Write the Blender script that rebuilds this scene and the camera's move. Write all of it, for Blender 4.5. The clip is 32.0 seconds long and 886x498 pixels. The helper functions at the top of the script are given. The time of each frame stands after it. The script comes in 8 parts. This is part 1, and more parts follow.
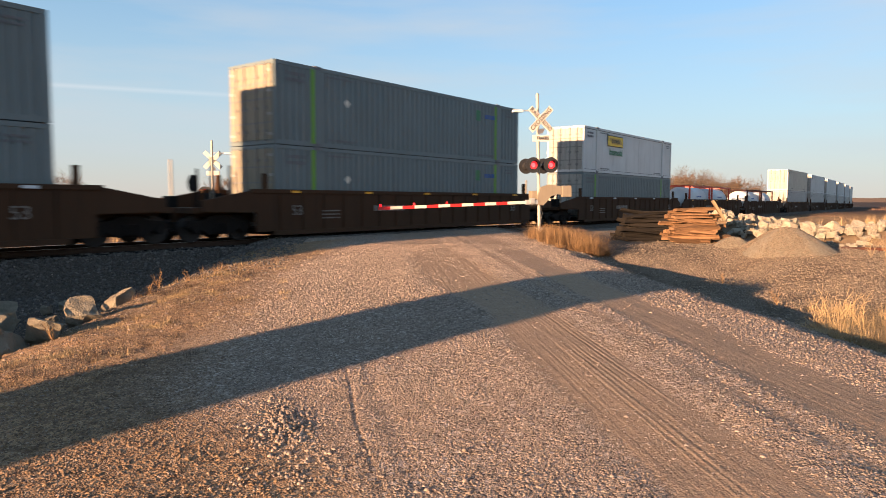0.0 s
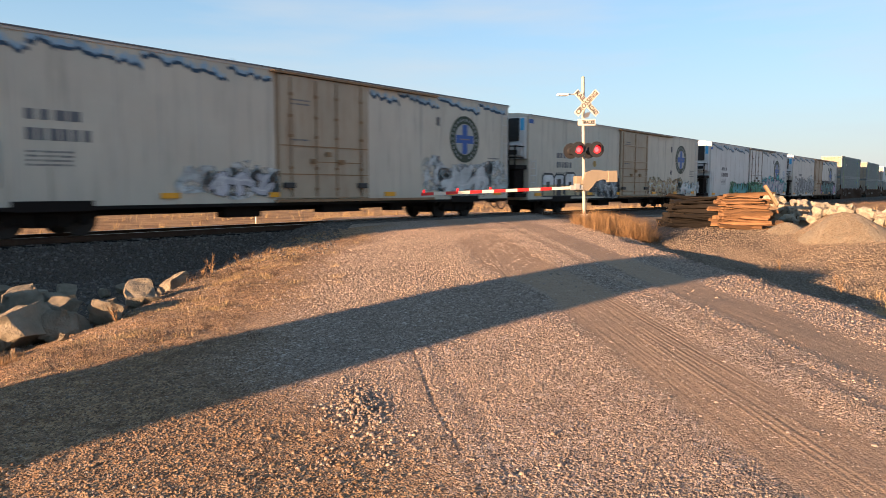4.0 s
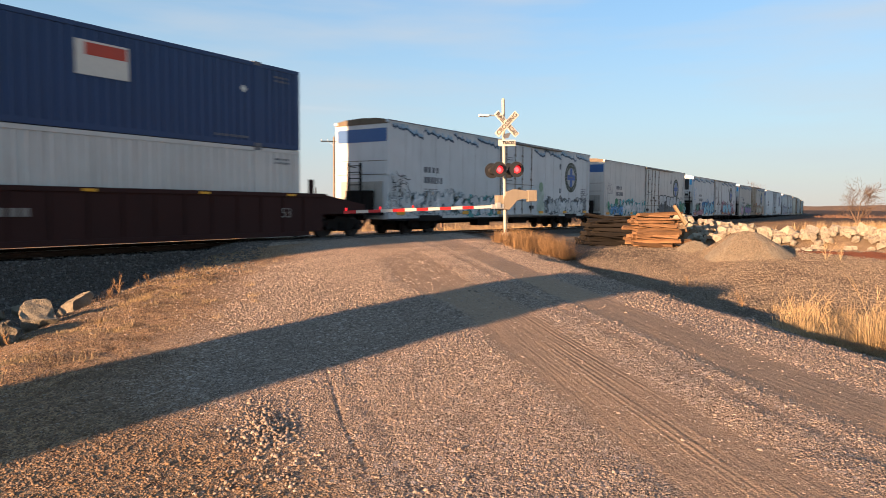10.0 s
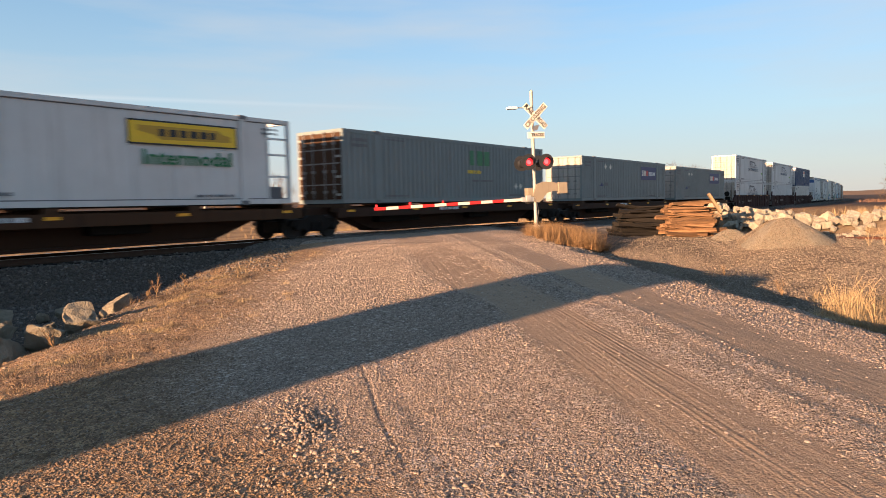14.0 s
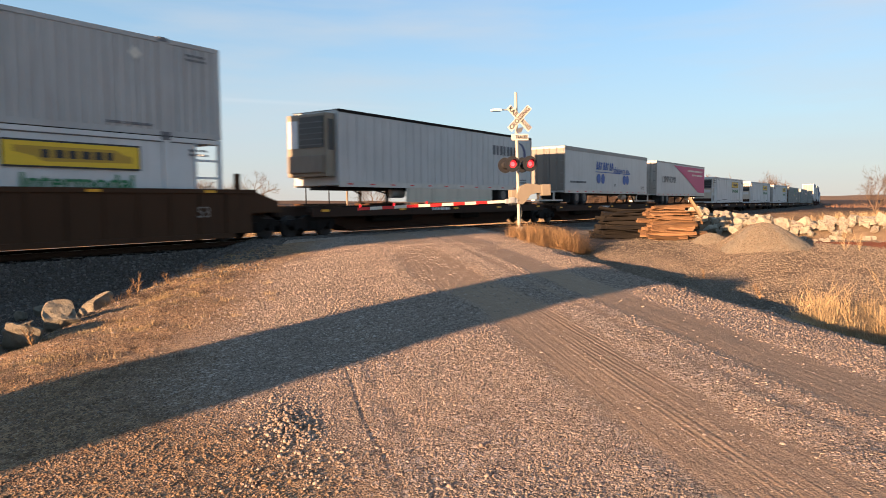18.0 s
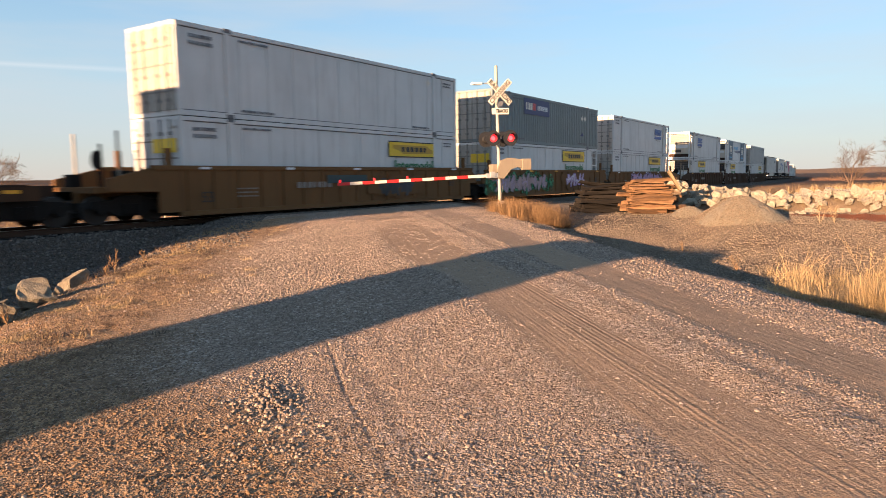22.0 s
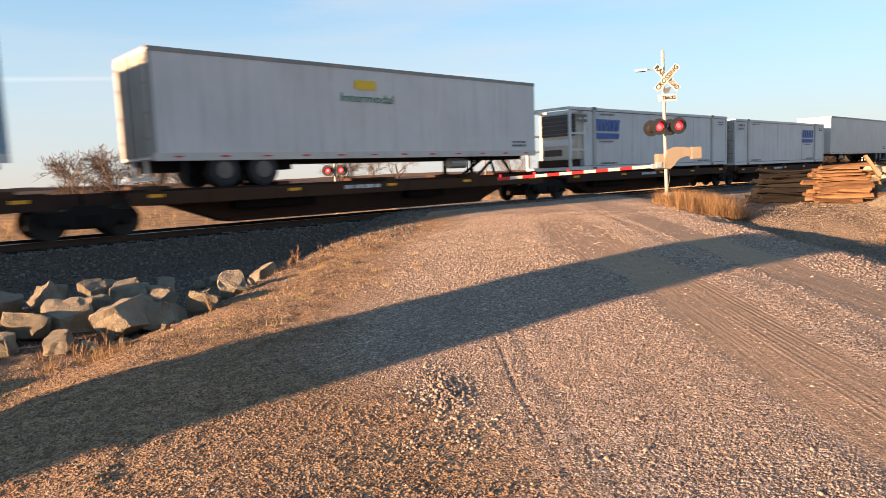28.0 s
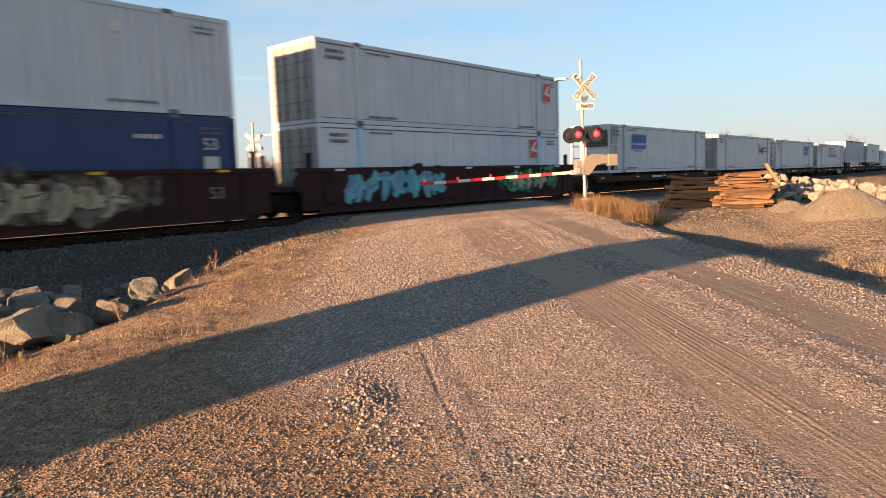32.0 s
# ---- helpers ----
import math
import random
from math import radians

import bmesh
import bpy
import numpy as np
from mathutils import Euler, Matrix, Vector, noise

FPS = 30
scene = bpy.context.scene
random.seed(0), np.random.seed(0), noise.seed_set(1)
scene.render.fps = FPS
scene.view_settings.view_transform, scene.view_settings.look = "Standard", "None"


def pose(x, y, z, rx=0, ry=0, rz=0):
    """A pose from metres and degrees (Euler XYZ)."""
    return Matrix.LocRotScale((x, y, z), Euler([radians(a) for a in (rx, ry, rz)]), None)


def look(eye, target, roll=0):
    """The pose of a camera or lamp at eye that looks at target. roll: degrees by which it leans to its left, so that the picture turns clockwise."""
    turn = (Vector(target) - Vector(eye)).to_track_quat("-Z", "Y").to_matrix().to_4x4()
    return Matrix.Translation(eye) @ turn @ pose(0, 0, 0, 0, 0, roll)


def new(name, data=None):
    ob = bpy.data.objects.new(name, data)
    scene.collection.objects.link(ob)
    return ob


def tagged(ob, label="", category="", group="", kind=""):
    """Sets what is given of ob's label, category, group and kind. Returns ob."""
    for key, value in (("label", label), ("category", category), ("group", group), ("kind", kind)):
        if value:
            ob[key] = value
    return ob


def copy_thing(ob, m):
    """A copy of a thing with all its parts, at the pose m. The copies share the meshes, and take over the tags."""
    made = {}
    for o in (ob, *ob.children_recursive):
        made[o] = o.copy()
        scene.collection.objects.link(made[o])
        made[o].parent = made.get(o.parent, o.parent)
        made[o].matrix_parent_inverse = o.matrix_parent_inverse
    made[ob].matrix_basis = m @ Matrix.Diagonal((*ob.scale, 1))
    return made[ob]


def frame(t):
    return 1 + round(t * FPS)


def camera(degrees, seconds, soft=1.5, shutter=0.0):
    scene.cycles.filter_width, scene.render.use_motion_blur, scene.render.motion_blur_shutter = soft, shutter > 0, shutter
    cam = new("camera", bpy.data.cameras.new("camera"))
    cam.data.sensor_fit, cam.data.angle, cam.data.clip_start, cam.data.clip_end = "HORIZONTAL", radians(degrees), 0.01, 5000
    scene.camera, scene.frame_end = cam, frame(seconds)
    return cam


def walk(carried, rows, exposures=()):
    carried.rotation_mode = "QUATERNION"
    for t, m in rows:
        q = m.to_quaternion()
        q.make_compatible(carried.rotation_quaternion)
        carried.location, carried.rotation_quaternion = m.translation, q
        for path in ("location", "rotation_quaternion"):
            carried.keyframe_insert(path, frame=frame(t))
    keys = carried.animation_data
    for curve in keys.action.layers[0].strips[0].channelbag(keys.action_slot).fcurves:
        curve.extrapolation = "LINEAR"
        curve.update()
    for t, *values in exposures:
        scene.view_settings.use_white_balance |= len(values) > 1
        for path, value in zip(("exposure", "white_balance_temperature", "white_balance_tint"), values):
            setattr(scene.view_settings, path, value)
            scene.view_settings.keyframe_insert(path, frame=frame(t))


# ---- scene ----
cam = camera(67.2, 32.0, soft=0.8, shutter=0.2)
PATH = [
    (0, (-0.087, -0.39, 1.798), (1.492, 0.828, 1.651), 0.2),
    (0.5, (-0.146, -0.14, 1.759), (1.4, 1.124, 1.646), -1.0),
    (1, (-0.165, -0.016, 1.739), (1.261, 1.379, 1.596), -1.7),
    (1.5, (-0.175, 0.004, 1.746), (1.263, 1.387, 1.606), -0.4),
    (2, (-0.189, -0.025, 1.737), (1.335, 1.264, 1.601), 0.7),
    (2.5, (-0.193, 0.004, 1.729), (1.309, 1.315, 1.568), 0.1),
    (3, (-0.173, -0.009, 1.713), (1.33, 1.298, 1.528), -0.5),
    (3.5, (-0.194, -0.012, 1.711), (1.31, 1.292, 1.522), -0.2),
    (5.5, (-0.145, -0.063, 1.692), (1.433, 1.156, 1.536), -0.2),
    (6, (-0.105, -0.087, 1.695), (1.511, 1.08, 1.534), -0.6),
    (6.5, (-0.095, -0.101, 1.694), (1.548, 1.031, 1.563), 0.1),
    (7, (-0.077, -0.071, 1.698), (1.549, 1.087, 1.563), 1.5),
    (7.5, (-0.098, -0.059, 1.689), (1.518, 1.113, 1.562), 0.9),
    (8, (-0.123, -0.104, 1.707), (1.5, 1.059, 1.58), 0.9),
    (8.5, (-0.113, -0.095, 1.696), (1.522, 1.051, 1.57), 0.9),
    (9, (-0.128, -0.103, 1.706), (1.506, 1.042, 1.576), 1.0),
    (9.5, (-0.134, -0.101, 1.694), (1.488, 1.06, 1.549), 0.6),
    (10, (-0.122, -0.128, 1.692), (1.528, 0.994, 1.566), 0.4),
    (10.5, (-0.125, -0.14, 1.696), (1.527, 0.979, 1.558), 0.1),
    (11, (-0.114, -0.128, 1.694), (1.547, 0.978, 1.557), 0.1),
    (11.5, (-0.099, -0.129, 1.681), (1.582, 0.945, 1.541), -0.3),
    (12, (-0.07, -0.155, 1.668), (1.615, 0.912, 1.519), -0.9),
    (12.5, (-0.104, -0.124, 1.688), (1.575, 0.959, 1.59), -0.4),
    (13, (-0.116, -0.12, 1.695), (1.526, 1.016, 1.581), -0.4),
    (13.5, (-0.124, -0.108, 1.677), (1.492, 1.062, 1.526), -1.0),
    (14, (-0.112, -0.095, 1.689), (1.485, 1.101, 1.548), -1.1),
    (14.5, (-0.118, -0.094, 1.69), (1.486, 1.094, 1.555), -0.7),
    (16.5, (-0.169, -0.099, 1.709), (1.431, 1.089, 1.539), -0.0),
    (17, (-0.168, -0.104, 1.707), (1.426, 1.09, 1.524), -0.1),
    (17.5, (-0.156, -0.086, 1.702), (1.439, 1.108, 1.524), 0.2),
    (18, (-0.16, -0.106, 1.711), (1.467, 1.048, 1.57), -0.4),
    (18.5, (-0.177, -0.107, 1.714), (1.466, 1.025, 1.569), -0.9),
    (19, (-0.184, -0.104, 1.704), (1.424, 1.069, 1.508), -0.8),
    (19.5, (-0.166, -0.091, 1.695), (1.42, 1.11, 1.485), -0.8),
    (20, (-0.149, -0.096, 1.693), (1.487, 1.033, 1.474), 0.0),
    (20.5, (-0.146, -0.103, 1.685), (1.492, 1.025, 1.469), -0.8),
    (21, (-0.155, -0.112, 1.698), (1.49, 1.006, 1.488), -0.6),
    (21.5, (-0.15, -0.102, 1.695), (1.491, 1.021, 1.483), -0.7),
    (22, (-0.143, -0.108, 1.695), (1.51, 0.997, 1.48), -0.7),
    (22.5, (-0.136, -0.105, 1.696), (1.528, 0.984, 1.485), -0.4),
    (23, (-0.148, -0.118, 1.699), (1.514, 0.974, 1.491), -0.4),
    (23.5, (-0.147, -0.126, 1.695), (1.515, 0.968, 1.493), -0.4),
    (24, (-0.163, -0.131, 1.708), (1.503, 0.957, 1.507), -0.5),
    (24.5, (-0.145, -0.138, 1.7), (1.529, 0.934, 1.479), -1.1),
    (25, (-0.149, -0.099, 1.708), (1.488, 1.03, 1.495), -0.5),
    (25.5, (-0.166, -0.092, 1.709), (1.417, 1.113, 1.503), -1.5),
    (26, (-0.204, -0.06, 1.726), (1.255, 1.285, 1.474), -2.1),
    (26.5, (-0.25, -0.082, 1.716), (0.93, 1.516, 1.482), -0.8),
    (28.5, (-0.217, -0.035, 1.724), (1.197, 1.36, 1.491), -2.4),
    (29, (-0.223, -0.031, 1.721), (1.243, 1.308, 1.479), -2.1),
    (29.5, (-0.216, 0.007, 1.715), (1.316, 1.274, 1.501), -1.8),
    (30, (-0.206, -0.009, 1.724), (1.362, 1.213, 1.506), -1.0),
    (30.5, (-0.205, -0.012, 1.716), (1.334, 1.246, 1.493), -1.3),
    (31, (-0.203, -0.009, 1.716), (1.284, 1.308, 1.487), -1.4),
    (31.5, (-0.201, -0.02, 1.716), (1.325, 1.253, 1.492), -1.2),
    (32, (-0.192, -0.049, 1.728), (1.313, 1.251, 1.511), -1.8),
]
walk(cam, [(t, look(eye, target, roll)) for t, eye, target, roll in PATH], [(0, 1.91), (1, 1.91), (2, 2.03), (3, 2.1), (4.5, 2.0), (6, 1.93), (9, 1.91), (13, 1.91), (17, 1.95), (20, 1.95), (23, 1.99), (24, 1.86), (25, 1.83), (26, 1.95), (28.5, 2.16), (29, 2.16), (30, 2.02), (32, 2.0)])

# ---- node helper ----
def _ramp(nt, fac, lo, hi):
    r = nt.nodes.new("ShaderNodeMapRange")
    r.inputs[1].default_value, r.inputs[2].default_value = lo, hi
    nt.links.new(fac, r.inputs[0])
    return r.outputs[0]


def _mix(nt, fac, a, b):
    m = nt.nodes.new("ShaderNodeMix")
    m.data_type = "RGBA"
    for sock, v in ((m.inputs[0], fac), (m.inputs[6], a), (m.inputs[7], b)):
        if isinstance(v, (int, float)):
            sock.default_value = v
        elif isinstance(v, tuple):
            sock.default_value = (*v[:3], 1)
        else:
            nt.links.new(v, sock)
    return m.outputs[2]


# ---- light: a low evening sun along the track, open sky ----
SUN_EL, SUN_DRIFT = 7.5, -0.09
world = bpy.data.worlds.new("evening_sky")
scene.world = world
world.use_nodes = True
_nt = world.node_tree
_sky = _nt.nodes.new("ShaderNodeTexSky")
_sky.sky_type = "NISHITA"
_sky.sun_disc = False
_sky.sun_elevation = radians(SUN_EL)
_sky.sun_rotation = radians(275.1)
_sky.air_density, _sky.dust_density, _sky.ozone_density = 1.0, 0.4, 2.4
_tint = _nt.nodes.new("ShaderNodeMix")
_tint.data_type, _tint.blend_type = "RGBA", "MULTIPLY"
_tint.inputs[0].default_value = 1.0
_tint.inputs[7].default_value = (0.89, 1.03, 1.23, 1)
_nt.links.new(_sky.outputs[0], _tint.inputs[6])
_dir = _nt.nodes.new("ShaderNodeTexCoord")
_sep = _nt.nodes.new("ShaderNodeSeparateXYZ")
_nt.links.new(_dir.outputs["Generated"], _sep.inputs[0])
_rise = _nt.nodes.new("ShaderNodeMapRange")
_rise.interpolation_type = "SMOOTHSTEP"
for _k, _v in ((1, 0.0), (2, 0.42), (3, 0.85), (4, 0.35)):
    _rise.inputs[_k].default_value = _v
_nt.links.new(_sep.outputs[2], _rise.inputs[0])
_tone = _nt.nodes.new("ShaderNodeValToRGB")
_tone.color_ramp.elements[0].color = (2.75, 2.55, 2.45, 1)
_tone.color_ramp.elements[1].position, _tone.color_ramp.elements[1].color = 0.5, (0.88, 2.06, 3.05, 1)
_low = _tone.color_ramp.elements.new(0.12)
_low.color = (2.2, 2.75, 3.0, 1)
_nt.links.new(_sep.outputs[2], _tone.inputs[0])
_wisp = _nt.nodes.new("ShaderNodeTexNoise")
_wisp.inputs["Scale"].default_value, _wisp.inputs["Detail"].default_value = 2.2, 6
_wmap = _nt.nodes.new("ShaderNodeMapping")
_wmap.inputs["Scale"].default_value, _wmap.inputs["Rotation"].default_value = (1.0, 1.0, 7.0), (0, 0, 0.4)
_nt.links.new(_dir.outputs["Generated"], _wmap.inputs[0])
_nt.links.new(_wmap.outputs[0], _wisp.inputs[0])
_wr = _nt.nodes.new("ShaderNodeMapRange")
for _k, _v in ((1, 0.42), (2, 0.7), (3, 0.0), (4, 0.6)):
    _wr.inputs[_k].default_value = _v
_nt.links.new(_wisp.outputs[0], _wr.inputs[0])
_haze = _mix(_nt, _rise.outputs[0], _tint.outputs[2], _tone.outputs[0])


def _dot(v):
    n = _nt.nodes.new("ShaderNodeVectorMath")
    n.operation = "DOT_PRODUCT"
    n.inputs[1].default_value = v
    _nt.links.new(_dir.outputs["Generated"], n.inputs[0])
    return n.outputs["Value"]


def _calc(op, a, b):
    n = _nt.nodes.new("ShaderNodeMath")
    n.operation = op
    for k, v in enumerate((a, b)):
        if isinstance(v, (int, float)):
            n.inputs[k].default_value = v
        else:
            _nt.links.new(v, n.inputs[k])
    return n.outputs[0]


# a thin old contrail low in the sky
_off = _calc("ABSOLUTE", _calc("ADD", _dot((-0.0759, -0.1256, 1.0)), 0.0), 0.0)
_line = _ramp(_nt, _calc("ADD", _off, _calc("MULTIPLY", _wisp.outputs[0], 0.006)), 0.0075, 0.0025)
_along = _ramp(_nt, _dot((-0.545, 0.839, 0.0)), 0.05, 0.6)
_trail = _calc("MULTIPLY", _calc("MULTIPLY", _line, _along), 0.24)
_skyc = _mix(_nt, _trail, _mix(_nt, _wr.outputs[0], _haze, (2.6, 2.75, 2.9)), (4.6, 4.3, 4.2))
_nt.links.new(_skyc, _nt.nodes["Background"].inputs[0])
_nt.nodes["Background"].inputs[1].default_value = 0.066
_sun = bpy.data.lights.new("sun", "SUN")
_sun.energy, _sun.angle, _sun.color = 5.0, radians(0.6), (1.0, 0.615, 0.35)
_e = radians(SUN_EL)
sun = new("sun", _sun)
sun.matrix_world = look((0, 0, 0), (math.cos(_e), SUN_DRIFT, -math.sin(_e)))
scene.view_settings.exposure = 2.1

# ---- track line and the train's run ----
RAIL, YC = 0.42, 19.84
BEND_X, BEND = 92.2, 3.05e-4


def track(u):
    k = max(0.0, u - BEND_X)
    return Vector((u, YC + BEND * k * k, RAIL - 0.0051 * max(0.0, u - 20.0)))


def run(t):
    q = t / 10.0
    return 28.706 * t + 0.0445 * t * t - 0.735 * q ** 3 + 0.101 * q ** 4


def ride(u, reach=7.0):
    a, b = track(u - reach), track(u + reach)
    m = (a + b) / 2
    return pose(m.x, m.y, m.z, 0, 0, math.degrees(math.atan2(b.y - a.y, b.x - a.x)))


# ---- materials ----
def _noise(nt, vec, scale, detail=4.0, rough=0.55):
    n = nt.nodes.new("ShaderNodeTexNoise")
    n.inputs["Scale"].default_value, n.inputs["Detail"].default_value, n.inputs["Roughness"].default_value = scale, detail, rough
    nt.links.new(vec, n.inputs["Vector"])
    return n.outputs["Fac"]


def _scaled(nt, vec, s):
    m = nt.nodes.new("ShaderNodeMapping")
    m.inputs["Scale"].default_value = s
    nt.links.new(vec, m.inputs["Vector"])
    return m.outputs[0]


def _bump(nt, bsdf, height, strength, dist):
    b = nt.nodes.new("ShaderNodeBump")
    b.inputs["Strength"].default_value, b.inputs["Distance"].default_value = strength, dist
    nt.links.new(height, b.inputs["Height"])
    nt.links.new(b.outputs[0], bsdf.inputs["Normal"])


def _start(name):
    m = bpy.data.materials.new(name)
    m.use_nodes = True
    nt = m.node_tree
    return m, nt, nt.nodes["Principled BSDF"], nt.nodes.new("ShaderNodeTexCoord")


def paint(name, col, dirt=(0.10, 0.075, 0.055), amount=0.35, rough=0.5, metal=0.0, scale=1.0, bump=0.15):
    """Painted or plain surface with cloudy fading, vertical dirt streaks and fine grain."""
    m, nt, b, tc = _start(name)
    vec = tc.outputs["Object"]
    big = _ramp(nt, _noise(nt, vec, 0.55 * scale, 5), 0.35, 0.75)
    streak = _ramp(nt, _noise(nt, _scaled(nt, vec, (3.5, 3.5, 0.25)), 1.3 * scale, 6, 0.65), 0.52, 0.82)
    grain = _noise(nt, vec, 26 * scale, 6, 0.7)
    c1 = _mix(nt, big, col, tuple(v * 0.84 for v in col))
    mul = nt.nodes.new("ShaderNodeMath")
    mul.operation = "MULTIPLY"
    mul.inputs[1].default_value = amount
    nt.links.new(streak, mul.inputs[0])
    c2 = _mix(nt, mul.outputs[0], c1, dirt)
    g2 = nt.nodes.new("ShaderNodeMath")
    g2.operation = "MULTIPLY"
    g2.inputs[1].default_value = 0.16
    nt.links.new(grain, g2.inputs[0])
    nt.links.new(_mix(nt, g2.outputs[0], c2, dirt), b.inputs["Base Color"])
    b.inputs["Roughness"].default_value, b.inputs["Metallic"].default_value = rough, metal
    b.inputs["Specular IOR Level"].default_value = 0.15 if rough > 0.7 else 0.5
    if bump:
        _bump(nt, b, grain, bump, 0.01)
    return m


def plain(name, col, rough=0.6, metal=0.0, emit=None, power=0.0):
    m, nt, b, tc = _start(name)
    n = _noise(nt, tc.outputs["Object"], 9, 5, 0.6)
    nt.links.new(_mix(nt, n, tuple(v * 0.85 for v in col), tuple(min(1, v * 1.12) for v in col)), b.inputs["Base Color"])
    b.inputs["Roughness"].default_value, b.inputs["Metallic"].default_value = rough, metal
    if emit:
        b.inputs["Emission Color"].default_value, b.inputs["Emission Strength"].default_value = (*emit, 1), power
    return m


def spray(name, col, worn=False):
    """Sprayed paint: uneven tone, drips, and for overspray a ragged, thinning edge."""
    m, nt, b, tc = _start(name)
    vec = tc.outputs["Object"]
    tone = _noise(nt, vec, 1.7, 5, 0.65)
    drip = _noise(nt, _scaled(nt, vec, (9.0, 9.0, 0.8)), 1.0, 4, 0.6)
    c = _mix(nt, _ramp(nt, tone, 0.3, 0.7), tuple(v * 0.62 for v in col), tuple(min(1.0, v * 1.15 + 0.02) for v in col))
    c = _mix(nt, _ramp(nt, drip, 0.5, 0.8), c, tuple(v * 0.7 + 0.05 for v in col))
    nt.links.new(c, b.inputs["Base Color"])
    b.inputs["Roughness"].default_value = 0.6
    if worn:
        nt.links.new(_ramp(nt, _noise(nt, vec, 2.6, 7, 0.7), 0.43, 0.56), b.inputs["Alpha"])
    else:
        nt.links.new(_ramp(nt, _noise(nt, vec, 5.0, 7, 0.75), 0.28, 0.40), b.inputs["Alpha"])
    return m


def rocky(name, c1, c2, scale=3.0, rough=0.9, bump=0.5, dist=0.03, rand=0.35):
    """Stone, gravel, timber: two tones, grain, and a tone of its own for each piece."""
    m, nt, b, tc = _start(name)
    vec = tc.outputs["Object"]
    geo = nt.nodes.new("ShaderNodeNewGeometry")
    inf = nt.nodes.new("ShaderNodeObjectInfo")
    add = nt.nodes.new("ShaderNodeMath")
    add.operation = "ADD"
    nt.links.new(geo.outputs["Random Per Island"], add.inputs[0])
    nt.links.new(inf.outputs["Random"], add.inputs[1])
    fr = nt.nodes.new("ShaderNodeMath")
    fr.operation = "FRACT"
    nt.links.new(add.outputs[0], fr.inputs[0])
    n1, n2 = _noise(nt, vec, scale, 6, 0.6), _noise(nt, vec, scale * 9, 5, 0.7)
    c = _mix(nt, _ramp(nt, n1, 0.3, 0.7), c1, c2)
    dark = nt.nodes.new("ShaderNodeMath")
    dark.operation = "MULTIPLY"
    dark.inputs[1].default_value = rand
    nt.links.new(fr.outputs[0], dark.inputs[0])
    c = _mix(nt, dark.outputs[0], c, tuple(v * 0.25 for v in c1))
    sp = nt.nodes.new("ShaderNodeMath")
    sp.operation = "MULTIPLY"
    sp.inputs[1].default_value = 0.3
    nt.links.new(n2, sp.inputs[0])
    nt.links.new(_mix(nt, sp.outputs[0], c, tuple(v * 0.5 for v in c2)), b.inputs["Base Color"])
    b.inputs["Roughness"].default_value, b.inputs["Specular IOR Level"].default_value = rough, 0.2
    _bump(nt, b, n2, bump, dist)
    return m


WHITE = paint("white_paint", (0.605, 0.615, 0.61), amount=0.32)
CREAM = paint("cream_paint", (0.56, 0.51, 0.42), amount=0.6)
BRIGHT = paint("clean_white_paint", (0.65, 0.67, 0.68), amount=0.14)
RUSTY = paint("rust_streaked_paint", (0.50, 0.46, 0.41), (0.24, 0.09, 0.03), amount=0.9)
GREY = paint("light_grey_paint", (0.42, 0.42, 0.41), amount=0.35)
SLATE = paint("blue_grey_paint", (0.135, 0.175, 0.185), amount=0.4)
FREIGHT = paint("pale_grey_green_paint", (0.175, 0.21, 0.215), amount=0.35)
BLUE = paint("deep_blue_paint", (0.005, 0.034, 0.118), (0.03, 0.04, 0.06), amount=0.2)
PALE = paint("warm_white_paint", (0.60, 0.575, 0.53), amount=0.35)
TRAILER = paint("grey_white_trailer_skin", (0.47, 0.48, 0.48), amount=0.28, rough=0.38)
STEELBLUE = paint("blue_grey_trailer_skin", (0.22, 0.31, 0.39), amount=0.25, rough=0.38)
MAROON = paint("maroon_car_paint", (0.046, 0.018, 0.015), (0.018, 0.013, 0.011), amount=0.7, rough=0.75)
BROWN = paint("weathered_brown_paint", (0.068, 0.034, 0.018), (0.022, 0.015, 0.011), amount=0.8, rough=0.8)
OCHRE = paint("faded_yellow_car_paint", (0.165, 0.083, 0.033), (0.045, 0.03, 0.02), amount=0.6, rough=0.75)
SOOT = paint("sooty_steel", (0.012, 0.010, 0.009), (0.024, 0.016, 0.012), amount=0.5, rough=0.8)
TYRE = plain("tyre_rubber", (0.022, 0.022, 0.023), 0.85)
RIM = plain("wheel_rim", (0.14, 0.13, 0.115), 0.55, 0.4)
WHEELSTEEL = plain("wheel_steel", (0.026, 0.02, 0.017), 0.75, 0.1)
FADEDMARK = plain("faded_white_mark", (0.22, 0.19, 0.165), 0.7)
RAILTOP = plain("polished_rail", (0.55, 0.50, 0.46), 0.28, 1.0)
RAILRUST = paint("rusty_rail", (0.055, 0.03, 0.02), amount=0.4, rough=0.85)
GALV = paint("galvanised_steel", (0.52, 0.52, 0.50), amount=0.25, rough=0.45, metal=0.5, scale=3)
ALU = paint("silver_mast_paint", (0.40, 0.375, 0.33), (0.25, 0.18, 0.11), amount=0.3, rough=0.5, scale=3)
BLACK = plain("black_paint", (0.018, 0.018, 0.02), 0.55)
DARKGLASS = plain("dark_grille", (0.012, 0.014, 0.017), 0.35)
RED = plain("red_reflective", (0.55, 0.02, 0.02), 0.4)
SIGNWHITE = plain("reflective_white", (0.60, 0.56, 0.48), 0.4)
YELLOW = plain("sign_yellow", (0.72, 0.47, 0.02), 0.5)
REFLEX = plain("amber_reflector", (0.75, 0.33, 0.01), 0.4)
NAVY = plain("navy_print", (0.02, 0.03, 0.12), 0.5)
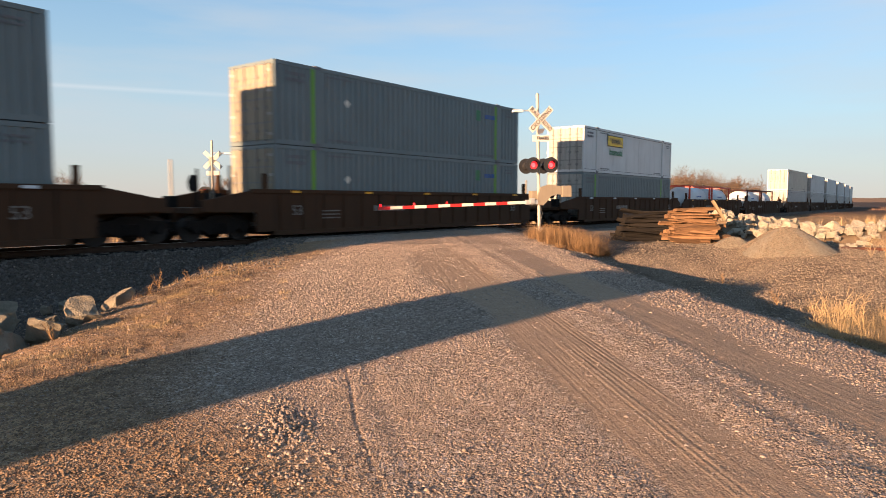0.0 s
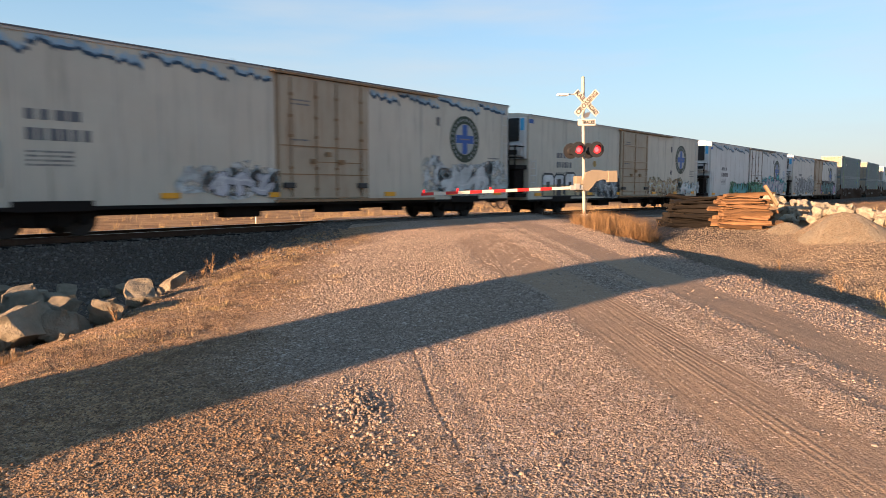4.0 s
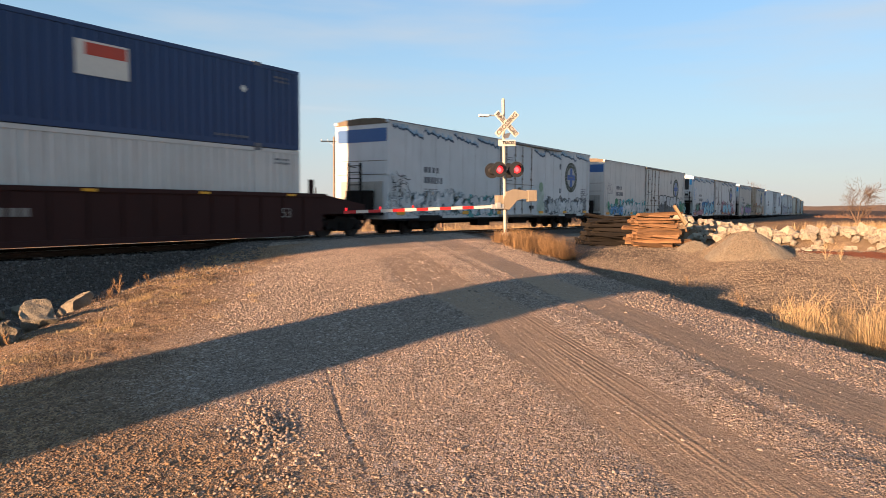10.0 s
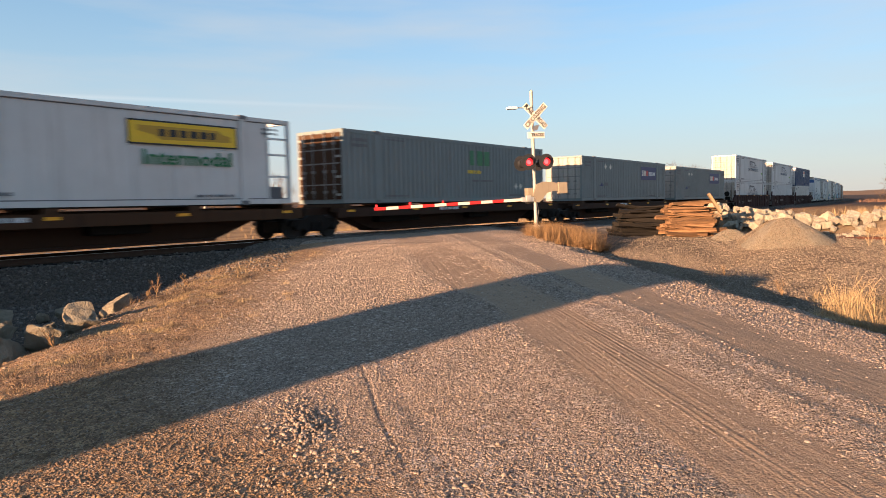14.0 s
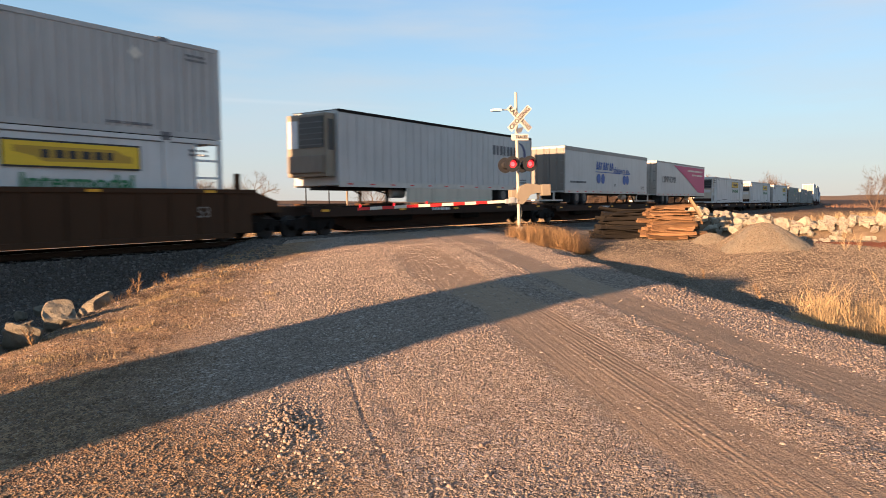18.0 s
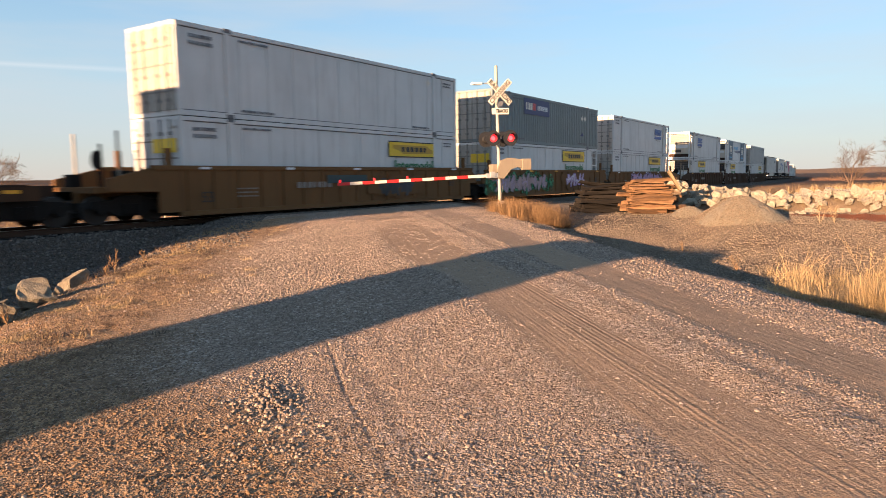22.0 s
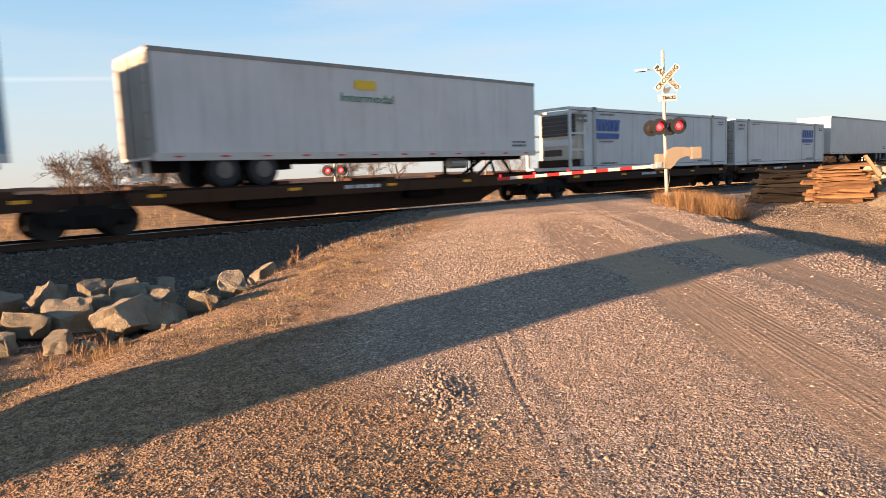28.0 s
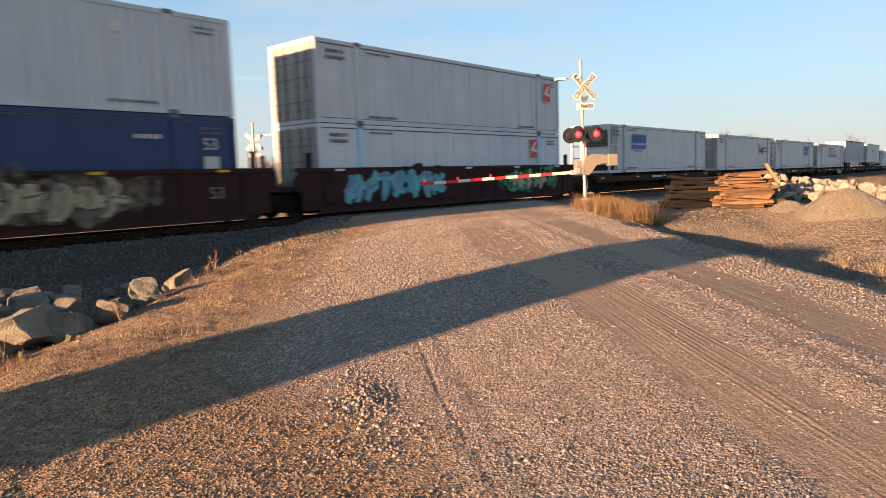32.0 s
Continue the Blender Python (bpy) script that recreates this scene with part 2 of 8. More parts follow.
MIDBLUE = plain("blue_print", (0.016, 0.08, 0.31), 0.5)
SKYBLUE = plain("light_blue_print", (0.06, 0.38, 0.66), 0.5)
TEAL = plain("petrol_print", (0.010, 0.062, 0.13), 0.5)
GREEN = plain("green_print", (0.02, 0.16, 0.06), 0.5)
LIME = plain("lime_stripe", (0.13, 0.33, 0.02), 0.5)
MAGENTA = plain("magenta_print", (0.48, 0.03, 0.13), 0.5)
MAROONINK = plain("maroon_print", (0.17, 0.02, 0.035), 0.5)
ORANGE = plain("orange_print", (0.46, 0.045, 0.015), 0.5)
PRINTGREY = plain("grey_print", (0.12, 0.12, 0.13), 0.6)
PALEPRINT = plain("pale_print", (0.6, 0.62, 0.64), 0.5)
DOORRUST = paint("rusty_door_bar", (0.30, 0.19, 0.11), (0.10, 0.045, 0.02), amount=0.9, rough=0.8, scale=2)
DOORDIRT = paint("dirty_door_bar", (0.21, 0.175, 0.14), (0.09, 0.06, 0.04), amount=0.8, rough=0.7, scale=2)
TANDOOR = paint("tan_stained_door", (0.40, 0.33, 0.24), (0.20, 0.09, 0.035), amount=0.9, rough=0.6, scale=1.5)
DIRTY = paint("grimy_door_paint", (0.38, 0.36, 0.32), (0.05, 0.035, 0.025), amount=1.0, rough=0.7, scale=2.2)
TOPRAIL = paint("dull_top_rail", (0.26, 0.25, 0.235), (0.10, 0.08, 0.06), amount=0.5)
TANGREY = paint("dusty_tan_door", (0.27, 0.235, 0.175), (0.09, 0.065, 0.04), amount=0.9, rough=0.7, scale=2.2)
ROOFEND = paint("grimy_roof_end", (0.15, 0.12, 0.088), (0.05, 0.035, 0.025), amount=0.9, rough=0.75, scale=2.5)
RODS = paint("grimy_lock_rod", (0.20, 0.19, 0.18), (0.08, 0.05, 0.03), amount=0.6, scale=3)
SEAM = plain("grimy_seam", (0.36, 0.345, 0.32), 0.7)
EMBLEM = plain("emblem_dark_green", (0.022, 0.035, 0.018), 0.6)
EMBLEMFIELD = plain("emblem_grey", (0.33, 0.34, 0.33), 0.6)
TRIMDARK = plain("sprayed_dark_blue", (0.022, 0.055, 0.10), 0.6)
TRIMPALE = plain("sprayed_pale_blue", (0.27, 0.40, 0.52), 0.6)
NAVYBAND = plain("faded_navy_band", (0.03, 0.095, 0.25), 0.55)
GATEGREY = paint("gate_housing_paint", (0.24, 0.20, 0.15), amount=0.35, rough=0.55, scale=3)
LAMPRED = plain("red_lamp_lens", (0.6, 0.03, 0.03), 0.2, emit=(1.0, 0.012, 0.02), power=0.4)
LAMPCORE = plain("lit_red_lamp", (0.9, 0.1, 0.1), 0.2, emit=(1.0, 0.08, 0.09), power=0.8)
LAMPDIM = plain("dim_red_lamp", (0.4, 0.02, 0.02), 0.2, emit=(1.0, 0.012, 0.015), power=0.08)
LIMESTONE = rocky("pale_limestone", (0.60, 0.53, 0.42), (0.37, 0.315, 0.24), 2.6, bump=1.0, dist=0.08, rand=0.25)
# same limestone, darker and greyer: shade on the ditch boulders put into colour
SHADESTONE = rocky("shade_toned_limestone", (0.43, 0.375, 0.29), (0.24, 0.20, 0.148), 2.6, bump=1.0, dist=0.08)
PEBBLE = rocky("limestone_gravel", (0.52, 0.41, 0.335), (0.31, 0.23, 0.175), 8.0, rand=0.95)
RUSTSILL = paint("rust_worn_sill", (0.05, 0.027, 0.018), (0.02, 0.015, 0.012), amount=0.8, rough=0.85)
BALLAST = rocky("dark_ballast", (0.27, 0.232, 0.204), (0.10, 0.084, 0.073), 8.0, rand=0.95)
TIMBER = rocky("split_timber", (0.40, 0.225, 0.115), (0.11, 0.055, 0.03), 3.0, bump=0.8, rand=0.85)
OLDTIE = rocky("creosoted_timber", (0.009, 0.008, 0.0075), (0.020, 0.016, 0.013), 3.0, bump=0.6)
STRAW = rocky("dry_grass", (0.55, 0.405, 0.225), (0.40, 0.265, 0.135), 2.0, rand=0.6, bump=0.1)
RUSSET = rocky("russet_grass", (0.40, 0.25, 0.125), (0.26, 0.15, 0.075), 2.0, rand=0.7, bump=0.1)
TWIG = rocky("bare_twig", (0.10, 0.07, 0.05), (0.15, 0.10, 0.07), 3.0, rand=0.4, bump=0.2)


# ---- mesh helpers ----
def box(bm, x0, x1, y0, y1, z0, z1, bevel=0.0):
    vs = [bm.verts.new((x, y, z)) for z in (z0, z1) for x, y in ((x0, y0), (x1, y0), (x1, y1), (x0, y1))]
    fs = [bm.faces.new([vs[i] for i in q]) for q in ((3, 2, 1, 0), (4, 5, 6, 7), (0, 1, 5, 4), (1, 2, 6, 5), (2, 3, 7, 6), (3, 0, 4, 7))]
    if bevel:
        es = list({e for f in fs for e in f.edges})
        bmesh.ops.bevel(bm, geom=es, offset=bevel, segments=2, affect="EDGES", profile=0.6)
    return bm


def tube(bm, a, b, r, sides=8, r2=None, caps=True):
    a, b = Vector(a), Vector(b)
    q = (b - a).to_track_quat("Z", "Y")
    rings = []
    for p, rad in ((a, r), (b, r if r2 is None else r2)):
        rings.append([bm.verts.new(p + q @ Vector((rad * math.cos(6.2832 * i / sides), rad * math.sin(6.2832 * i / sides), 0))) for i in range(sides)])
    for i in range(sides):
        j = (i + 1) % sides
        bm.faces.new((rings[0][i], rings[0][j], rings[1][j], rings[1][i]))
    if caps:
        bm.faces.new(rings[0][::-1])
        bm.faces.new(rings[1])
    return bm


def prism(bm, pts, y0, y1):
    """A flat outline in x and z, pulled from y0 to y1."""
    a = [bm.verts.new((x, y0, z)) for x, z in pts]
    b = [bm.verts.new((x, y1, z)) for x, z in pts]
    n = len(pts)
    bm.faces.new(a)
    bm.faces.new(b[::-1])
    for i in range(n):
        j = (i + 1) % n
        bm.faces.new((a[j], a[i], b[i], b[j]))
    return bm


def solid(*boxes, bevel=0.0):
    bm = bmesh.new()
    for q in boxes:
        box(bm, *q, bevel=bevel)
    return bm


def mesh_of(name, bm, material, smooth=False):
    bmesh.ops.recalc_face_normals(bm, faces=bm.faces)
    me = bpy.data.meshes.new(name)
    bm.to_mesh(me)
    bm.free()
    me.materials.append(material)
    if smooth:
        me.polygons.foreach_set("use_smooth", [True] * len(me.polygons))
    return me


def part(name, bm, material, parent, label="", smooth=False):
    me = bm if isinstance(bm, bpy.types.Mesh) else mesh_of(name, bm, material, smooth)
    ob = new(name, me)
    ob.parent = parent
    if label:
        tagged(ob, label)
    return ob


def thing(name, label, category, group="", kind="", m=None):
    ob = tagged(new(name), label, category, group, kind)
    if m is not None:
        ob.matrix_world = m
    return ob


LETTER = {}


def letters(text, size, material, parent, x, y, z, bold=0.0, shear=0.0, name="lettering", width=None, turn=None):
    """Flat lettering on the side that faces the road; x, z: its middle."""
    key = (text, size, bold, shear)
    if key not in LETTER:
        cu = bpy.data.curves.new("lettering", "FONT")
        cu.body, cu.size, cu.align_x, cu.align_y, cu.offset, cu.shear, cu.extrude = text, size, "CENTER", "CENTER", bold, shear, 0.004
        cu.resolution_u = 2
        cu.space_character = 1.22 if text == "INTERMODAL" else 1.0
        tmp = new("lettering", cu)
        me = bpy.data.meshes.new_from_object(tmp.evaluated_get(bpy.context.evaluated_depsgraph_get()))
        bpy.data.objects.remove(tmp)
        me.transform(Matrix.Rotation(radians(90), 4, "X"))
        LETTER[key] = me
    me = LETTER[key].copy()
    if width:
        w = max(v.co.x for v in me.vertices) - min(v.co.x for v in me.vertices)
        me.transform(Matrix.Diagonal((width / w, 1, 1, 1)))
    me.materials.clear()
    me.materials.append(material)
    ob = new(name, me)
    ob.parent = parent
    ob.matrix_basis = turn if turn is not None else Matrix.Translation((x, y, z))
    return ob


def each(name, boxes, material, parent, label="", bevel=0.0):
    """One part for every box."""
    return [part(name, solid(q, bevel=bevel), material, parent, label) for q in boxes]


def stuff(ob):
    return tagged(ob, kind="stuff")


def bars(parent, x, y, z, w, h, n, material, rnd, name="marking"):
    """A line of small unreadable print as plain bars."""
    bm = bmesh.new()
    p = x
    for _ in range(n):
        k = w / n * rnd.uniform(0.5, 0.85)
        box(bm, p, p + k, y - 0.004, y + 0.004, z, z + h)
        p += w / n
    return stuff(part(name, bm, material, parent))


# ---- railway stock ----
RIDERS = []
SHARED = {}


def rider(name, s, label, category, group=""):
    ob = thing(name, label, category, group)
    RIDERS.append((ob, s))
    return ob


def shared(key, make, material, smooth=False):
    if key not in SHARED:
        SHARED[key] = mesh_of(key, make(), material, smooth)
    return SHARED[key]


def wheel_mesh():
    bm = bmesh.new()
    for y0, y1, r in ((-0.07, 0.07, 0.42), (0.05, 0.09, 0.45), (-0.10, 0.0, 0.30)):
        tube(bm, (0, y0, 0), (0, y1, 0), r, 20)
    return bm


def frame_mesh():
    bm = prism(bmesh.new(), [(-1.25, 0.52), (-1.12, 0.70), (-0.55, 0.74), (-0.35, 0.86), (0.35, 0.86), (0.55, 0.74), (1.12, 0.70), (1.25, 0.52), (0.95, 0.40), (0.70, 0.42), (0.42, 0.26), (-0.42, 0.26), (-0.70, 0.42), (-0.95, 0.40)], -0.09, 0.09)
    for x in (-0.89, 0.89):
        tube(bm, (x, -0.16, 0.45), (x, 0.10, 0.45), 0.15, 10)
    for x in (-0.18, 0.0, 0.18):
        tube(bm, (x, -0.13, 0.32), (x, -0.13, 0.62), 0.075, 8)
    return bm


def bogie(parent, x):
    bolster = part("truck", shared("truck", lambda: solid((-0.24, 0.24, -1.1, 1.1, 0.50, 0.82), (-1.22, 1.22, -0.45, 0.45, 0.24, 0.66), (-0.97, -0.81, -0.9, 0.9, 0.40, 0.50), (0.81, 0.97, -0.9, 0.9, 0.40, 0.50)), SOOT), None, parent)
    bolster.location.x = x
    for y in (-1.02, 1.02):
        f = part("side_frame", shared("side_frame", frame_mesh, SOOT), None, bolster)
        f.location.y = y
    for wx in (-0.89, 0.89):
        for y in (-0.78, 0.78):
            w = part("wheel", shared("wheel", wheel_mesh, WHEELSTEEL), None, bolster)
            w.location = (wx, y, 0.43)
            if y > 0:
                w.rotation_euler.z = math.pi


def coupler(parent, x, sign):
    bm = solid((min(x, x + sign * 1.0), max(x, x + sign * 1.0), -0.12, 0.12, 0.72, 0.98))
    box(bm, min(x + sign * 0.85, x + sign * 1.2), max(x + sign * 0.85, x + sign * 1.2), -0.2, 0.2, 0.66, 1.04)
    part("coupler", bm, SOOT, parent)
    hose = bmesh.new()
    pts = [(x + sign * (0.2 + 1.0 * k / 6), -0.35, 0.75 - 0.42 * math.sin(math.pi * k / 6)) for k in range(7)]
    for a, b in zip(pts, pts[1:]):
        tube(hose, a, b, 0.028, 6)
    stuff(part("brake_hose", hose, BLACK, parent))


def rungs(parent, x0, x1, z0, z1, n, y, name="ladder", material=None):
    bm = bmesh.new()
    tube(bm, (x0, y, z0 - 0.1), (x0, y, z1 + 0.1), 0.018, 6)
    tube(bm, (x1, y, z0 - 0.1), (x1, y, z1 + 0.1), 0.018, 6)
    for k in range(n):
        z = z0 + (z1 - z0) * k / (n - 1)
        tube(bm, (x0, y, z), (x1, y, z), 0.018, 6)
    return part(name, bm, material or WHITE, parent)


def disc(bm, x, z, rx, rz, y0, y1, n=36):
    return prism(bm, [(x + rx * math.cos(6.2832 * k / n), z + rz * math.sin(6.2832 * k / n)) for k in range(n)], y0, y1)


def blob(bm, x, z, w, h, rnd, y0, y1, lobes=0.22, n=22):
    ph = [rnd.uniform(0, 6.28) for _ in range(3)]
    pts = []
    for k in range(n):
        a = 6.2832 * k / n
        r = 1 + lobes * (math.sin(2 * a + ph[0]) + 0.8 * math.sin(3 * a + ph[1]) + 0.5 * math.sin(5 * a + ph[2])) / 1.6
        c, s = math.cos(a), math.sin(a)
        sq = 1 / max(abs(c), abs(s)) ** 0.55
        pts.append((x + w / 2 * r * c * sq, z + h / 2 * r * s * sq))
    return prism(bm, pts, y0, y1)


def graffiti(parent, x0, x1, z0, z1, fill, outline, cloud, accent, seed, y=-1.58, slant=0.25, letter=None):
    """Sprayed lettering that cannot be read: clouds, outlined bulging strokes and highlights in thin layers of paint."""
    rnd = random.Random(seed)
    h = z1 - z0
    step = letter or h * 0.62
    n = max(3, int((x1 - x0) / step))
    step = (x1 - x0) / n
    layers = {k: bmesh.new() for k in ("cloud", "outline", "fill", "accent")}
    for i in range(n + 2):
        blob(layers["cloud"], x0 + step * (i - 0.3) + rnd.uniform(-0.1, 0.1), z0 + h * rnd.uniform(0.4, 0.7), step * 1.7, h * rnd.uniform(0.8, 1.25), rnd, y - 0.004, y)
    for i in range(n):
        cx = x0 + step * (i + 0.5)
        for k in range(rnd.choice((3, 3, 4))):
            a = Vector((cx + rnd.uniform(-0.35, 0.35) * step, z0 + h * rnd.uniform(0.02, 0.3)))
            b = Vector((cx + rnd.uniform(-0.35, 0.35) * step + slant * h * 0.5, z0 + h * rnd.uniform(0.65, 1.0)))
            if k == 1:
                a, b = Vector((cx - 0.45 * step, z0 + h * rnd.uniform(0.3, 0.75))), Vector((cx + 0.55 * step, z0 + h * rnd.uniform(0.25, 0.8)))
            w = h * rnd.uniform(0.09, 0.16)
            d = (b - a).normalized()
            s = Vector((-d.y, d.x))
            bend = s * rnd.uniform(-0.2, 0.2) * h
            kink = [Vector((0, 0))] + [s * rnd.uniform(-0.05, 0.05) * h for _ in range(4)] + [Vector((0, 0))]
            line = [a.lerp(b, q) + bend * math.sin(math.pi * q) + kink[n2] for n2, q in enumerate((0, 0.2, 0.4, 0.6, 0.8, 1.0))]
            for lay, grow, dep in (("outline", 1.32, 0.008), ("fill", 1.0, 0.012), ("accent", 0.22, 0.016)):
                if lay == "accent" and rnd.random() < 0.35:
                    continue
                wid = [w * grow * g for g in (0.75, 1.0, 0.9, 1.0, 1.15, 0.8)]
                shift = s * w * 0.4 if lay == "accent" else Vector((0, 0))
                left = [p + shift + s * q for p, q in zip(line, wid)]
                right = [p + shift - s * q for p, q in zip(line, wid)]
                if lay != "accent":
                    left[0] -= d * w * 0.4 * grow
                    right[0] -= d * w * 0.4 * grow
                    left[-1] += d * w * 0.4 * grow
                    right[-1] += d * w * 0.4 * grow
                q0 = y - dep - 0.0006 * (i * 4 + k) / n
                va = [layers[lay].verts.new((p.x, q0, p.y)) for p in left]
                vb = [layers[lay].verts.new((p.x, q0, p.y)) for p in right]
                for j in range(5):
                    layers[lay].faces.new((va[j], vb[j], vb[j + 1], va[j + 1]))
    for k, mat in (("cloud", OVER.get(cloud.name, cloud)), ("outline", outline), ("fill", fill), ("accent", accent)):
        stuff(part("graffiti_" + k, layers[k], mat, parent))


def block_tag(parent, x0, x1, z0, z1, n, upper, lower, seed, y=-1.572):
    """Tall sprayed block letters: black outline, pale upper half, grey lower half, black counters."""
    rnd = random.Random(seed)
    lay = {k: bmesh.new() for k in ("outline", "upper", "lower", "hole")}
    p = (x1 - x0) / n
    for i in range(n):
        a, b = x0 + p * i, x0 + p * (i + 1)
        t = z1 - rnd.uniform(0.0, 0.25)
        c = 0.16
        prism(lay["outline"], [(a - 0.03, z0), (b + 0.03, z0), (b + 0.03, t - c), (b - c, t + 0.04), (a + c, t + 0.04), (a - 0.03, t - c)], y - 0.004 - 0.0003 * i, y)
        m = z0 + (t - z0) * rnd.uniform(0.45, 0.6)
        prism(lay["upper"], [(a + 0.06, m), (b - 0.06, m), (b - 0.06, t - c - 0.05), (b - c - 0.04, t - 0.06), (a + c + 0.04, t - 0.06), (a + 0.06, t - c - 0.05)], y - 0.010, y - 0.006)
        prism(lay["lower"], [(a + 0.06, z0 + 0.07), (b - 0.06, z0 + 0.07), (b - 0.06, m), (a + 0.06, m)], y - 0.010, y - 0.006)
        hx = (a + b) / 2 + rnd.uniform(-0.15, 0.15)
        if rnd.random() < 0.5:
            prism(lay["hole"], [(hx - 0.16, m - 0.25), (hx + 0.16, m - 0.25), (hx + 0.16, m + 0.16), (hx - 0.16, m + 0.16)], y - 0.014, y - 0.011)
        else:
            prism(lay["hole"], [(hx - 0.22, z0 + 0.06), (hx + 0.22, z0 + 0.06), (hx + 0.22, m + 0.3), (hx - 0.22, m + 0.26)], y - 0.014, y - 0.011)
            prism(lay["hole"], [(b - 0.2, m - 0.5), (b, m - 0.5), (b, t - 0.1), (b - 0.2, t - 0.16)], y - 0.0145, y - 0.011)
    for k, mat in (("outline", GP["black"]), ("upper", upper), ("lower", lower), ("hole", GP["black"])):
        stuff(part("graffiti_" + k, lay[k], mat, parent))


def scrawl(parent, x0, x1, z0, z1, material, seed, y=-1.572, n=9):
    """A thin hand-sprayed scribble of loose strokes."""
    rnd = random.Random(seed)
    bm = bmesh.new()
    for i in range(n):
        p = Vector((x0 + (x1 - x0) * rnd.random(), z0 + (z1 - z0) * rnd.random()))
        ang = rnd.uniform(0, 6.28)
        for k in range(9):
            ang += rnd.uniform(-0.9, 0.9)
            q = p + Vector((math.cos(ang) * (x1 - x0), math.sin(ang) * (z1 - z0))) * 0.11
            q = Vector((min(x1, max(x0, q.x)), min(z1, max(z0, q.y))))
            d = q - p
            if d.length > 0.01:
                s = Vector((-d.y, d.x)).normalized() * 0.018
                bm.faces.new([bm.verts.new((v.x, y, v.y)) for v in (p - s, q - s, q + s, p + s)])
            p = q
    stuff(part("graffiti_scrawl", bm, material, parent))


INKS = dict(black=(0.02, 0.02, 0.025), white=(0.62, 0.62, 0.62), silver=(0.42, 0.42, 0.47), teal=(0.10, 0.36, 0.36), green=(0.03, 0.22, 0.09), purple=(0.22, 0.10, 0.30), pink=(0.55, 0.22, 0.27), blue=(0.04, 0.26, 0.55), sky=(0.20, 0.55, 0.70), orange=(0.60, 0.20, 0.05), tan=(0.42, 0.33, 0.19), grey=(0.20, 0.21, 0.22), mist=(0.50, 0.52, 0.52), lilac=(0.42, 0.30, 0.48), aqua=(0.08, 0.42, 0.45), rust=(0.26, 0.085, 0.05), greendark=(0.02, 0.10, 0.05), ochre=(0.45, 0.26, 0.04), paletint=(0.42, 0.50, 0.42), sage=(0.22, 0.34, 0.22), pinkgrey=(0.36, 0.24, 0.24), tandark=(0.13, 0.09, 0.05), slate=(0.06, 0.12, 0.16), petrol=(0.015, 0.045, 0.05), night=(0.008, 0.018, 0.021), iron=(0.085, 0.10, 0.112))
GP = {k: spray("spray_" + k, c) for k, c in INKS.items()}
OVER = {"spray_" + k: spray("overspray_" + k, c, True) for k, c in INKS.items()}


